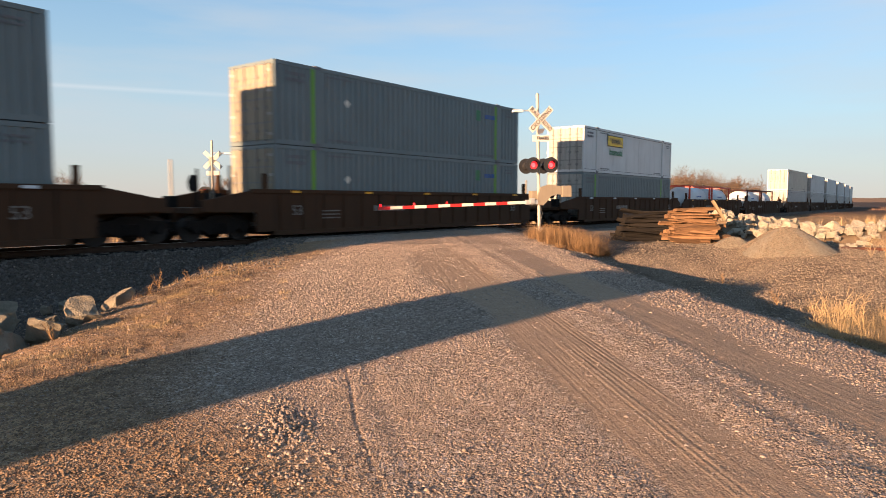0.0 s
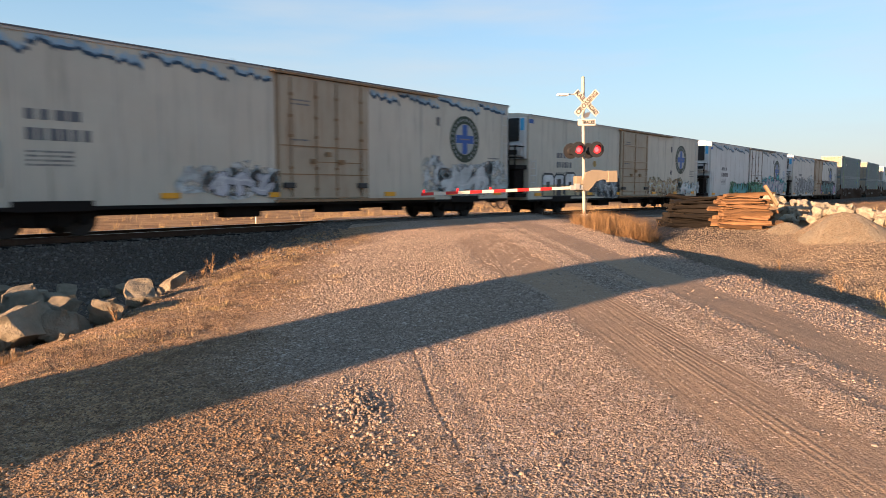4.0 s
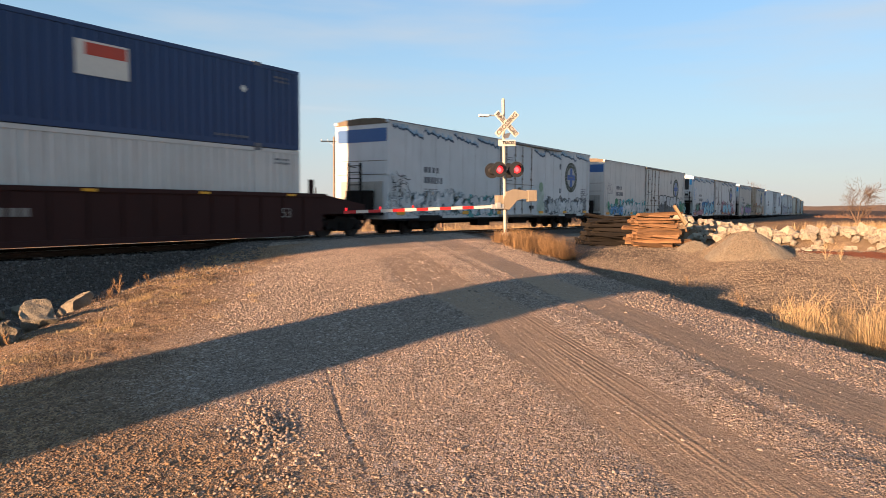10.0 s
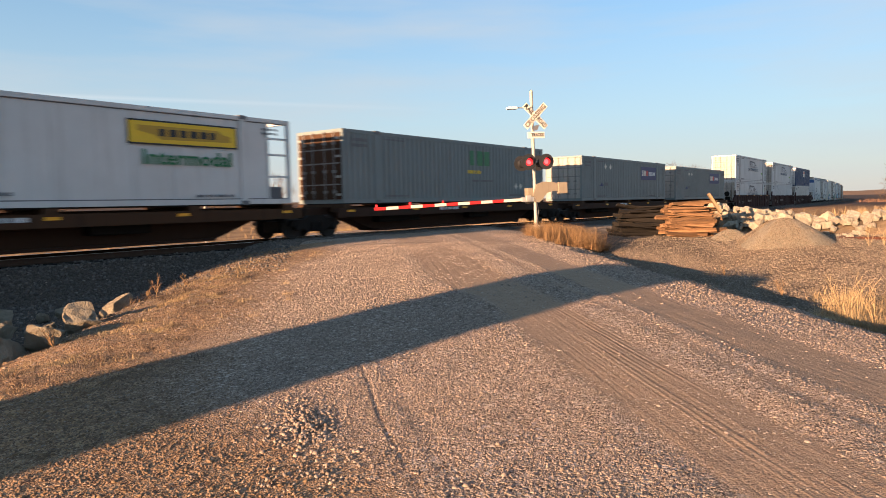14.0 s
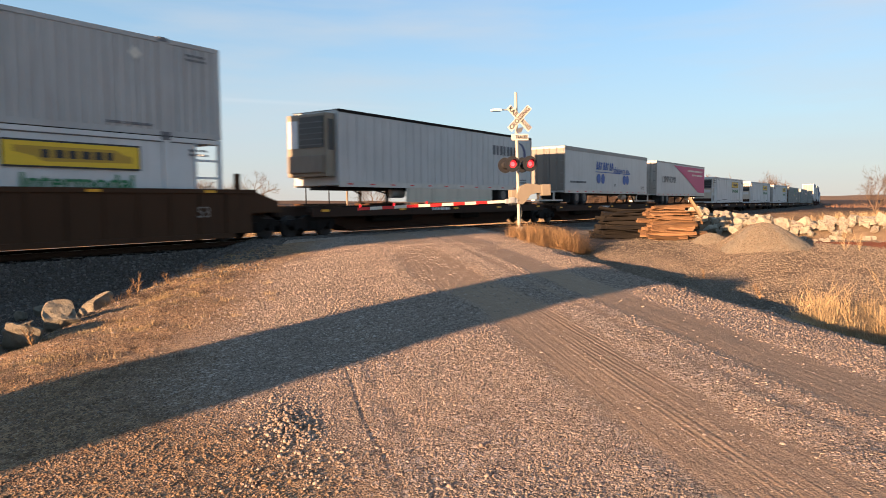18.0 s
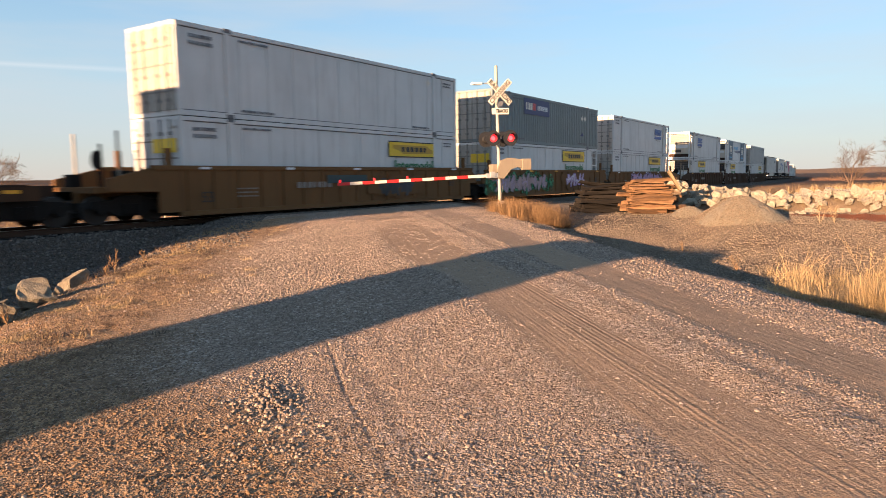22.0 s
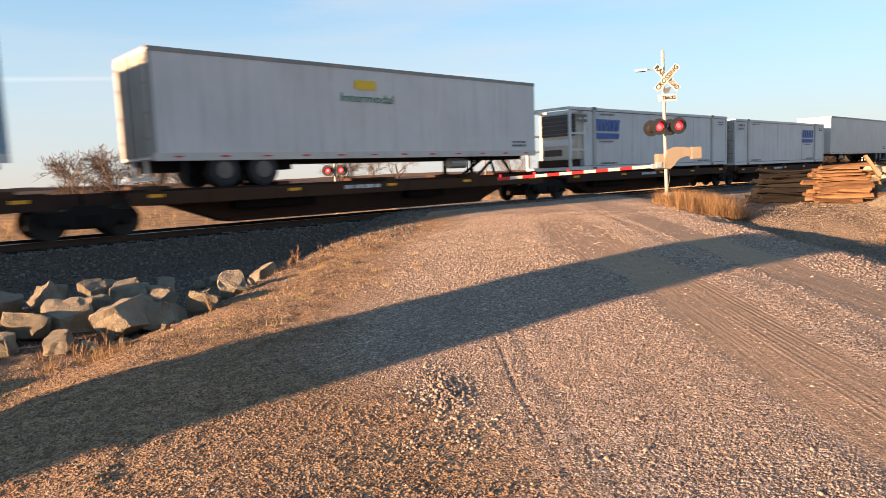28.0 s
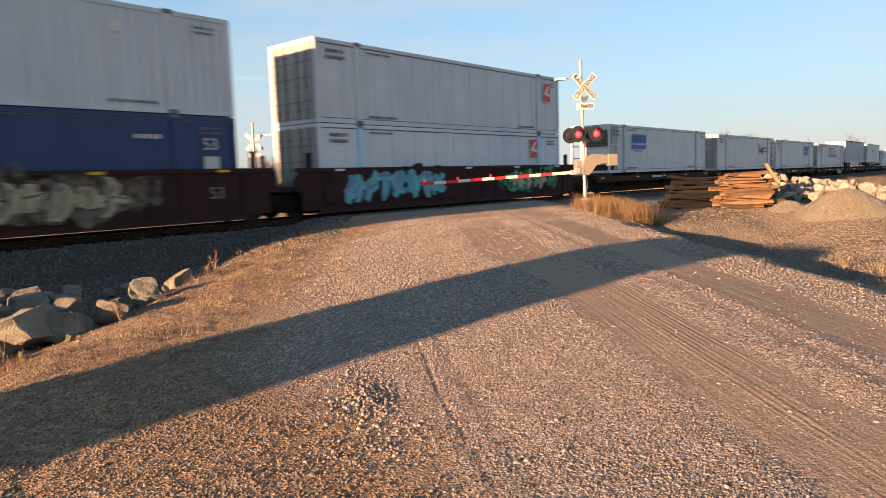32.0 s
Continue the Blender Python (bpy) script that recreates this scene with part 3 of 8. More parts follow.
def reefer(s, skin, trim=True, plate=None, unit=True, tags=(), rust=False, clean=False, label="", seed=1, low=False, ribbed=False):
    """Insulated refrigerator boxcar; the end with its machinery trails."""
    rnd = random.Random(seed)
    ob = rider("refrigerator_boxcar", s, label, "railcar", "refrigerator boxcars of the train")
    L, W, Z0, Z1 = 11.45, 1.55, 0.78, 4.92 if rust and not trim else 5.07
    bm = bmesh.new()
    sec = [(-W, Z0), (-W, Z1), (-W * 0.93, Z1 + 0.08), (-W * 0.6, Z1 + 0.16), (0, Z1 + 0.2), (W * 0.6, Z1 + 0.16), (W * 0.93, Z1 + 0.08), (W, Z1), (W, Z0)]
    a = [bm.verts.new((-L, y, z)) for y, z in sec]
    b = [bm.verts.new((L, y, z)) for y, z in sec]
    for i in range(len(sec) - 1):
        bm.faces.new((a[i], a[i + 1], b[i + 1], b[i]))
    bm.faces.new((a[0], b[0], b[-1], a[-1]))
    bm.faces.new(a)
    bm.faces.new(b[::-1])
    part("body", bm, skin, ob)
    seams = bmesh.new()
    for k in range(1, 19):
        x = -L + 2 * L * k / 19
        if not -0.6 < x < 3.4:
            for y in (-W - 0.006, W - 0.006):
                box(seams, x - 0.009, x + 0.009, y + 0.002, y + 0.010, Z0 + 0.1, Z1 - 0.05)
    stuff(part("panel_seam", seams, skin if clean else SEAM, ob))
    part("roof_cap", solid((-L - 0.04, L + 0.04, -W - 0.03, -W + 0.12, Z1 - 0.05, Z1 + 0.06), (-L - 0.04, L + 0.04, W - 0.12, W + 0.03, Z1 - 0.05, Z1 + 0.06)), WHITE if clean else (RUSTY if rust else skin), ob)
    part("gutter", solid((-L - 0.05, L + 0.05, -W - 0.045, -W - 0.03, Z1 + 0.02, Z1 + 0.06)), PRINTGREY, ob)
    each("underframe", [(-L, L, -W - 0.02, -W + 0.1, Z0 - 0.07, Z0 + 0.03), (-L, L, W - 0.1, W + 0.02, Z0 - 0.07, Z0 + 0.03), (-L + 1, L - 1, -0.35, 0.35, 0.5, Z0)], SOOT, ob)
    belly = solid((-3.2, -1.9, -1.1, -0.6, 0.35, 0.72), (0.6, 2.4, -1.2, -0.7, 0.42, 0.74), (4.2, 4.9, -1.0, -0.5, 0.40, 0.72))
    tube(belly, (-5.5, -0.8, 0.55), (5.5, -0.8, 0.55), 0.03, 6)
    part("brake_gear", belly, SOOT, ob)
    # plug door with its rails, bars and lock gear
    dx0, dx1 = -1.5, 2.4
    door = part("door", solid((dx0, dx1, -W - 0.09, -W, Z0 + 0.15, Z1 - 0.12), bevel=0.02), TANDOOR if rust else skin, ob)
    each("door_rail", [(dx0 - 0.25, dx1 + 3.9, -W - 0.17, -W, Z1 - 0.10, Z1 - 0.03), (dx0 - 0.15, dx1 + 3.7, -W - 0.13, -W, Z0 + 0.03, Z0 + 0.12)], DOORRUST if rust else DOORDIRT, ob)
    iron = DOORRUST if rust else DOORDIRT
    if ribbed:
        each("door_rib", [(dx0 + 0.25, dx1 - 0.2, -W - 0.125, -W - 0.088, z, z + 0.06) for z in (1.2, 2.1, 3.0, 3.95)], skin if not rust else TANDOOR, door, bevel=0.01)
        each("door_bar", [(dx0 + 0.03, dx1 - 0.03, -W - 0.13, -W - 0.088, z, z + 0.03) for z in (1.72, 2.55)] + [(dx0 + 0.25, dx1 - 0.2, -W - 0.127, -W - 0.12, z - 0.02, z) for z in (1.2, 2.1, 3.0, 3.95)], iron, door)
        each("door_post", [(x - 0.03, x + 0.03, -W - 0.12, -W - 0.088, Z0 + 0.2, Z1 - 0.2) for x in (dx0 + 0.25, dx0 + 1.95, dx1 - 0.25)], iron, door)
    else:
        for x in (dx0 + 0.45, dx0 + 1.5, dx0 + 2.4, dx1 - 0.35):
            rod = tube(bmesh.new(), (x, -W - 0.125, Z0 + 0.2), (x, -W - 0.125, Z1 - 0.2), 0.022, 6)
            for z in (1.2, 1.9, 2.95, 3.6, 4.3):
                box(rod, x - 0.06, x + 0.06, -W - 0.15, -W - 0.088, z, z + 0.09)
            part("lock_rod", rod, iron, door)
        each("door_bar", [(dx0 + 0.03, dx1 - 0.03, -W - 0.115, -W - 0.088, z, z + 0.035) for z in (1.72, 2.66)] + [(dx0 + 1.5, dx1 - 0.35, -W - 0.11, -W - 0.088, 2.15, 2.18)], iron, door)
    each("lock_case", [(x - 0.1, x + 0.1, -W - 0.2, -W - 0.09, z, z + 0.16) for x, z in ((dx0 + 1.35, 2.1), (dx0 + 2.6, 2.1), (dx0 + 2.0, 2.35))], iron, door)
    each("door_frame", [(x - 0.025, x + 0.025, -W - 0.03, -W, Z0 + 0.1, Z1 - 0.1) for x in (dx0 - 0.05, dx1 + 0.05)], iron, ob)
    each("door_shoe", [(dx0 + 0.1, dx0 + 0.55, -W - 0.2, -W - 0.09, 1.28, 1.46), (dx1 - 0.55, dx1 - 0.1, -W - 0.2, -W - 0.09, 1.28, 1.46)], BLACK, door, bevel=0.02)
    bars(door, dx0 + 0.5, -W - 0.1, 4.15, 0.75, 0.05, 5, PRINTGREY, rnd)
    bars(door, dx0 + 0.5, -W - 0.1, 4.02, 0.75, 0.05, 4, PRINTGREY, rnd)
    bars(door, dx0 + 0.45, -W - 0.1, 2.85, 0.8, 0.05, 5, PRINTGREY, rnd)
    # round emblem: dark ring, pale field, blue cross
    ex, ez, er = (7.65, 3.2, 1.04) if low else (8.2, 3.38, 1.0)
    y = -W - 0.006
    part("emblem", disc(bmesh.new(), ex, ez, er, er, y - 0.004, y), EMBLEM, ob, "round railway emblem in dark green and black")
    part("emblem_field", disc(bmesh.new(), ex, ez, er * 0.66, er * 0.66, y - 0.008, y), EMBLEMFIELD, ob)
    part("emblem_text", solid((ex - er * 0.34, ex + er * 0.34, y - 0.014, y - 0.012, ez - er * 0.02, ez + er * 0.02)), FADEDMARK, ob)
    part("emblem_cross", solid((ex - er * 0.6, ex + er * 0.6, y - 0.012, y, ez - er * 0.17, ez + er * 0.17), (ex - er * 0.17, ex + er * 0.17, y - 0.0125, y, ez - er * 0.62, ez + er * 0.62)), MIDBLUE, ob)
    ring = bmesh.new()
    for k in range(26):
        a = 6.2832 * k / 26
        if k in (19, 20):
            continue
        box(ring, ex + er * 0.83 * math.cos(a) - 0.03, ex + er * 0.83 * math.cos(a) + 0.03, y - 0.008, y, ez + er * 0.83 * math.sin(a) - 0.055, ez + er * 0.83 * math.sin(a) + 0.055)
    stuff(part("emblem_mark", ring, EMBLEMFIELD, ob))
    # reporting marks as plain bars, data print, reflectors
    bars(ob, -8.8, y, 2.95, 1.35, 0.26, 4, BLACK if clean else PRINTGREY, rnd, "reporting_mark")
    bars(ob, -8.8, y, 2.45, 1.6, 0.30, 6, BLACK if clean else PRINTGREY, rnd, "reporting_mark")
    for k in range(4):
        bars(ob, -8.8, y, 2.15 - 0.11 * k, 1.1, 0.05, 6, PRINTGREY, rnd)
        bars(ob, 9.9, y, 2.6 - 0.13 * k, 0.9, 0.05, 5, PRINTGREY, rnd)
    each("reflector", [(x - 0.28, x + 0.28, y - 0.045, y, Z0 + 0.20, Z0 + 0.36) for x in (-10.6, -5.2, -1.6, 3.6, 7.2, 10.6)], REFLEX, ob)
    each("vent_box", [(6.35, 6.5, -W - 0.04, -W, 3.85, 4.2), (6.35, 6.5, -W - 0.04, -W, 2.3, 2.6)], PRINTGREY, ob)
    rungs(ob, -L + 0.12, -L + 0.58, 1.3, 2.7, 5, -W - 0.06)
    rungs(ob, L - 0.58, L - 0.12, 1.3, 4.6, 9, -W - 0.06)
    if trim:
        jag, glow = bmesh.new(), bmesh.new()
        zt, x = Z1 - 0.34, -L + 0.25
        while x < L - 0.5:
            run_len = rnd.uniform(2.3, 2.9)
            pts, q = [], x
            while q < min(x + run_len, L - 0.25):
                pts.append((q, zt + 0.18 - 0.34 * (q - x) / run_len + rnd.uniform(-0.09, 0.09)))
                q += rnd.uniform(0.07, 0.16)
            for (a, za), (b, zb) in zip(pts, pts[1:]):
                if dx0 - 0.3 < a < dx1 + 0.15:
                    continue
                th = rnd.uniform(0.05, 0.10)
                jag.faces.new([jag.verts.new(v) for v in ((a, y - 0.003, za - th), (b + 0.015, y - 0.003, zb - th), (b + 0.015, y - 0.003, zb + 0.02), (a, y - 0.003, za + 0.03))])
                if rnd.random() < 0.85:
                    up = rnd.uniform(0.08, 0.28)
                    glow.faces.new([glow.verts.new(v) for v in ((a, y, za), (b + 0.03, y, zb), (b + rnd.uniform(-0.03, 0.06), y, zb + up * 0.7), (a + 0.02, y, za + up))])
            x += run_len * 0.97
        band = part("trim_band", jag, TRIMDARK, ob, "jagged dark blue line sprayed under the roof")
        stuff(band)
        stuff(part("trim_shade", glow, TRIMPALE, ob, "pale blue sprayed shading"))
    if not clean and not unit:
        cap = bmesh.new()
        arc = [(-W, Z1 - 0.10)] + sec[1:-1] + [(W, Z1 - 0.10)]
        rim = [[cap.verts.new((x, yy, zz)) for yy, zz in arc] for x in (-L - 0.012, -L + 0.01)]
        cap.faces.new(rim[0])
        cap.faces.new(rim[1][::-1])
        for k in range(len(arc)):
            q = (k + 1) % len(arc)
            cap.faces.new((rim[0][k], rim[0][q], rim[1][q], rim[1][k]))
        part("roof_end", cap, ROOFEND, ob, "grimy brown roof end")
    # ladder frame and step box at the leading end
    part("step_box", solid((L, L + 0.62, -1.3, 1.3, 0.92, 1.1), (L, L + 0.5, -1.25, 0.7, 1.1, 2.25), bevel=0.03), SOOT, ob)
    for yy in (-1.2, -0.3):
        part("railing_post", tube(bmesh.new(), (L + 0.58, yy, 1.0), (L + 0.58, yy, 3.5), 0.04, 6), SOOT, ob)
    for z in (1.9, 2.45, 2.9, 3.35):
        part("railing_bar", tube(bmesh.new(), (L + 0.58, -1.2, z), (L + 0.58, -0.3, z), 0.032, 6), SOOT, ob)
        part("railing_bar", tube(bmesh.new(), (L, -1.2, z), (L + 0.58, -1.2, z), 0.032, 6), SOOT, ob)
    # machinery end
    if unit:
        for yy in (-1.38, -0.5, 0.5, 1.38):
            part("railing_post", tube(bmesh.new(), (-L - 0.95, yy, 1.1), (-L - 0.95, yy, 3.45), 0.042, 6), SOOT, ob)
        for z in (2.85, 3.4):
            part("railing_bar", tube(bmesh.new(), (-L - 0.95, -1.38, z), (-L - 0.95, 1.38, z), 0.034, 6), SOOT, ob)
            for yy in (-1.38, 1.38):
                part("railing_bar", tube(bmesh.new(), (-L, yy, z), (-L - 0.95, yy, z), 0.034, 6), SOOT, ob)
        part("end_platform", solid((-L - 1.0, -L, -1.45, 1.45, 0.92, 1.12), (-L - 1.02, -L, -1.47, 1.47, 2.3, 2.5)), SOOT, ob)
        part("fuel_tank", solid((-L - 0.8, -L, -1.3, 1.3, 1.14, 2.28), bevel=0.08), SOOT, ob)
        rungs(ob, -L - 0.8, -L - 0.3, 1.25, 2.2, 4, -1.44, "end_ladder", SOOT)
        u = part("cooling_unit", solid((-L - 0.20, -L, -1.45, 1.45, 2.8, 4.85), bevel=0.06), WHITE, ob)
        part("grille", solid((-L - 0.22, -L - 0.19, -1.12, -0.08, 3.68, 4.82)), DARKGLASS, u)
        each("grille_slat", [(-L - 0.235, -L - 0.22, -1.08, -0.12, 3.75 + 0.22 * k, 3.78 + 0.22 * k) for k in range(5)], BLACK, u)
        part("panel", solid((-L - 0.22, -L - 0.19, 0.3, 1.25, 3.85, 4.7)), PALEPRINT, u)
        each("vent", [(-L - 0.228, -L - 0.22, 0.45, 0.72, z, z + 0.2) for z in (4.0, 4.3)], PRINTGREY, u)
        each("corner_patch", [(-L - 0.212, -L - 0.195, yy - 0.11, yy + 0.11, 4.2, 4.78) for yy in (-1.29, 1.33)], SKYBLUE, u)
        part("lower_cowl", solid((-L - 0.34, -L - 0.02, -1.3, 1.3, 2.95, 3.55), bevel=0.05), WHITE, u)
        part("intake", solid((-L - 0.355, -L - 0.33, -1.1, -0.2, 3.02, 3.26)), DARKGLASS, u)
        part("corner_band", solid((-L - 0.01, -L + 0.4, -W - 0.012, -W + 0.002, 4.55, 4.75)), MIDBLUE, ob)
    else:
        part("end_band", solid((-L - 0.012, -L + 0.002, -W + 0.1, W - 0.1, 4.2, 4.78)), MIDBLUE if clean else NAVYBAND, ob, "blue band across the end")
        stand = bmesh.new()
        for yy in (-0.35, 0.35):
            box(stand, -L - 0.52, -L - 0.44, yy - 0.045, yy + 0.045, 1.05, 3.25)
        for k in range(7):
            tube(stand, (-L - 0.48, -0.42, 1.45 + 0.28 * k), (-L - 0.48, 0.42, 1.45 + 0.28 * k), 0.022, 6)
        tube(stand, (-L - 0.48, 0.35, 3.1), (-L, 0.35, 3.1), 0.02, 6)
        part("brake_stand", stand, SOOT, ob, "soot-black ladder frame of the hand brake")
        part("brake_housing", solid((-L - 0.42, -L, -0.75, 0.6, 1.1, 2.05), bevel=0.05), SOOT, ob)
        part("end_panel", solid((-L - 0.03, -L + 0.002, -1.25, 1.25, 1.25, 2.45), bevel=0.01), DIRTY, ob, "grimy panel low on the end")
        each("end_seam", [(-L - 0.014, -L + 0.002, -1.45, 1.45, z, z + 0.03) for z in (2.75, 3.35)], DOORDIRT, ob)
        bars(ob, -L + 0.35, -W - 0.006, 1.62, 0.45, 0.05, 2, BLACK, rnd)
        part("end_platform", solid((-L - 0.6, -L, -1.3, 1.3, 0.98, 1.08)), SOOT, ob)
    each("truck_arch", [(x - 0.95, x + 0.95, -W - 0.028, -W + 0.1, Z0 - 0.10, Z0 + 0.17) for x in (-8.25, 8.25)], SOOT, ob)
    for x in (-8.25, 8.25):
        bogie(ob, x)
    coupler(ob, -L + 0.1, -1)
    coupler(ob, L - 0.1, 1)
    for g in tags:
        if g[0] == "block":
            block_tag(ob, *g[1:])
        elif g[0] == "scrawl":
            scrawl(ob, *g[1:])
        elif g[0] == "patch":
            part("graffiti_patch", prism(bmesh.new(), [(g[1], g[3]), (g[2], g[3]), (g[2], g[4] - 0.12), (g[2] - 0.9, g[4]), (g[1], g[4])], g[6] - 0.004, g[6]), OVER.get(g[5].name, g[5]) if g[5] is not GP["night"] else g[5], ob)
        elif g[0] == "discs":
            for k, (dx, dz, r, mat) in enumerate(g[1]):
                part("graffiti_disc", disc(bmesh.new(), dx, dz, r, r, (g[2] if len(g) > 2 else -1.57) - 0.004 - 0.004 * k, g[2] if len(g) > 2 else -1.57, 20), GP[mat], ob)
        else:
            graffiti(ob, *g)
    return ob


def well_car(s, xl, xr, skin, tl, tr, label, mark=None, seed=1, tags=()):
    """One well of a double-stack car: deep ribbed sides, end decks, guide posts."""
    rnd = random.Random(seed)
    ob = rider("well_car", s, label, "railcar", "double-stack well cars of the train")
    h, top, W = 8.35, 1.73, 1.47
    for yy, nm in ((-W, "side"), (W, "side")):
        sd = part(nm, solid((-h - 0.7, h + 0.7, yy - 0.05, yy + 0.05, 0.30, top)), skin, ob)
        part("top_chord", solid((-h - 0.9, h + 0.9, yy - 0.10, yy + 0.09, top - 0.12, top + 0.02), bevel=0.015), skin, sd)
        part("bottom_chord", solid((-h, h, yy - 0.10, yy + 0.09, 0.16, 0.32), bevel=0.015), skin, sd)
        rb = bmesh.new()
        for k in range(17):
            x = -h + 0.3 + (2 * h - 0.6) * k / 16
            box(rb, x - 0.04, x + 0.04, yy - 0.10, yy + 0.09, 0.32, top - 0.12)
        stuff(part("rib", rb, skin, sd))
    part("well_floor", solid((-h, h, -W, W, 0.17, 0.38)), SOOT, ob)
    for a, b in ((xl, -h), (h, xr)):
        dk = solid((a + 0.06, b, -1.35, 1.35, 0.95, 1.12), (a + 0.06, b, -0.4, 0.4, 0.6, 0.95))
        part("end_deck", dk, skin, ob)
        sgn = -1 if a < 0 else 1
        e0, e1 = (h + 0.7) * sgn, (xr - 0.35 if sgn > 0 else xl + 0.35)
        for yy in (-W, W):
            part("end_gusset", prism(bmesh.new(), [(e0, 0.95), (e0, top), (e1, 1.35), (e1, 1.0)], yy - 0.05, yy + 0.05), skin, ob)
        x = sgn * (h + 0.25)
        each("guide_post", [(x - 0.08, x + 0.08, yy - 0.07, yy + 0.07, 1.1, top + 0.55) for yy in (-1.36, 1.36)], skin, ob)
    each("reflector", [(x - 0.2, x + 0.2, -W - 0.108, -W - 0.098, top - 0.10, top - 0.02) for x in (-7.4, -3.7, 0.0, 3.7, 7.4)], REFLEX if seed % 2 else PALEPRINT, ob)
    ink = BLACK if skin is OCHRE else FADEDMARK
    letters("53", 0.5, ink, ob, h - 1.2, -W - 0.108, 1.0)
    letters("53", 0.5, ink, ob, -h + 1.0, -W - 0.108, 0.72 if skin is OCHRE else 1.0)
    bars(ob, -3.4, -W - 0.106, 0.95, 1.9, 0.22, 7, mark or FADEDMARK, rnd, "reporting_mark")
    for k in range(3):
        bars(ob, -h + 2.2, -W - 0.106, 0.7 + 0.13 * k, 0.9, 0.05, 5, FADEDMARK, rnd)
    ends = []
    if tl == "end":
        ends.append(xl + 1.25)
        coupler(ob, xl + 0.1, -1)
        bw = bmesh.new()
        tube(bw, (xl + 0.5, -0.8, 1.1), (xl + 0.5, -0.8, 2.0), 0.03, 6)
        tube(bw, (xl + 0.46, -0.8, 1.9), (xl + 0.5, -0.8, 1.9), 0.28, 16)
        part("hand_brake", bw, SOOT, ob)
        for dx, yy, zz in ((0.35, -1.25, 2.35), (0.9, -1.2, 2.75), (1.5, -1.3, 2.5), (0.9, 1.2, 2.75)):
            part("guard_post", tube(bmesh.new(), (xl + dx, yy, 1.1), (xl + dx, yy, zz), 0.045, 6), GATEGREY if zz > 2.4 else SOOT, ob, "slender upright guard post")
        each("brake_valve", [(xl + 1.1, xl + 1.5, -0.9, -0.45, 1.12, 1.6), (xl + 0.2, xl + 0.55, 0.2, 0.6, 1.12, 1.5)], SOOT, ob, bevel=0.04)
    if tr == "end":
        ends.append(xr - 1.25)
        coupler(ob, xr - 0.1, 1)
    else:
        ends.append(xr)
    for x in ends:
        bogie(ob, x)
    for g in tags:
        graffiti(ob, *g)
    return ob


def spine_car(s, xl, xr, tl, tr, label, seed=1, hitch=False, tags=(), empty=False):
    """One platform of a spine car: a deep centre sill with cross arms, side ledges and a hitch."""
    rnd = random.Random(seed)
    ob = rider("spine_car", s, label, "railcar", "spine cars of the train")
    sill = prism(bmesh.new(), [(xl + 0.05, 0.80), (xl + 0.05, 1.16), (xr - 0.05, 1.16), (xr - 0.05, 0.80), (xr - 2.4, 0.72), (xr - 4.0, 0.14), (xl + 4.0, 0.14), (xl + 2.4, 0.72)], -0.42, 0.42)
    box(sill, xl + 0.8, xr - 0.8, -0.55, 0.55, 1.14, 1.2)
    box(sill, xl + 4.0, xr - 4.0, -0.62, 0.62, 0.13, 0.22)
    part("centre_sill", sill, RUSTSILL, ob)
    each("cross_arm", [(x - 0.2, x + 0.2, -1.32, 1.32, 0.98, 1.29) for x in (-7.9, -4.2, 0.0, 4.2, 7.9)], BROWN, ob)
    for yy in (-1.22, 1.22):
        led = solid((xl + 0.9, xr - 0.9, yy - 0.14, yy + 0.14, 0.98, 1.12), (xl + 0.9, xr - 0.9, yy - 0.16, yy - 0.12, 0.78, 1.14))
        part("side_ledge", led, RUSTSILL if seed % 3 else BROWN, ob)
    each("reflector", [(x - 0.2, x + 0.2, -1.39, -1.382, 0.98, 1.07) for x in (xl + 1.6, xl * 0.4, 0.0, xr * 0.4, xr - 1.6)], REFLEX, ob)
    bars(ob, -2.0, -1.388, 0.95, 1.5, 0.12, 7, PALEPRINT, rnd, "reporting_mark")
    each("brake_reservoir", [(x0, x1, -0.85, -0.43, 0.5, 0.93) for x0, x1 in ((-5.6, -2.8), (1.2, 3.0))], SOOT, ob, bevel=0.05)
    if hitch:
        hb = bmesh.new()
        for yy in (-0.5, 0.5):
            tube(hb, (5.2, yy, 1.18), (6.7, yy * 0.6, 2.1), 0.06, 6)
            tube(hb, (7.4, yy, 1.18), (6.8, yy * 0.6, 2.1), 0.06, 6)
        box(hb, 6.3, 7.3, -0.55, 0.55, 1.98 if not empty else 1.2, 2.06 if not empty else 1.28)
        part("hitch", hb, SOOT, ob)
        each("wheel_tray", [(-8.0, -3.6, -1.34, -0.5, 1.13, 1.19), (-8.0, -3.6, 0.5, 1.34, 1.13, 1.19)], SOOT, ob)
    ends = []
    if tl == "end":
        ends.append(xl + 1.2)
        coupler(ob, xl + 0.1, -1)
    if tr == "end":
        ends.append(xr - 1.2)
        coupler(ob, xr - 0.1, 1)
    else:
        ends.append(xr)
    for x in ends:
        bogie(ob, x)
    for g in tags:
        graffiti(ob, *g)
    return ob


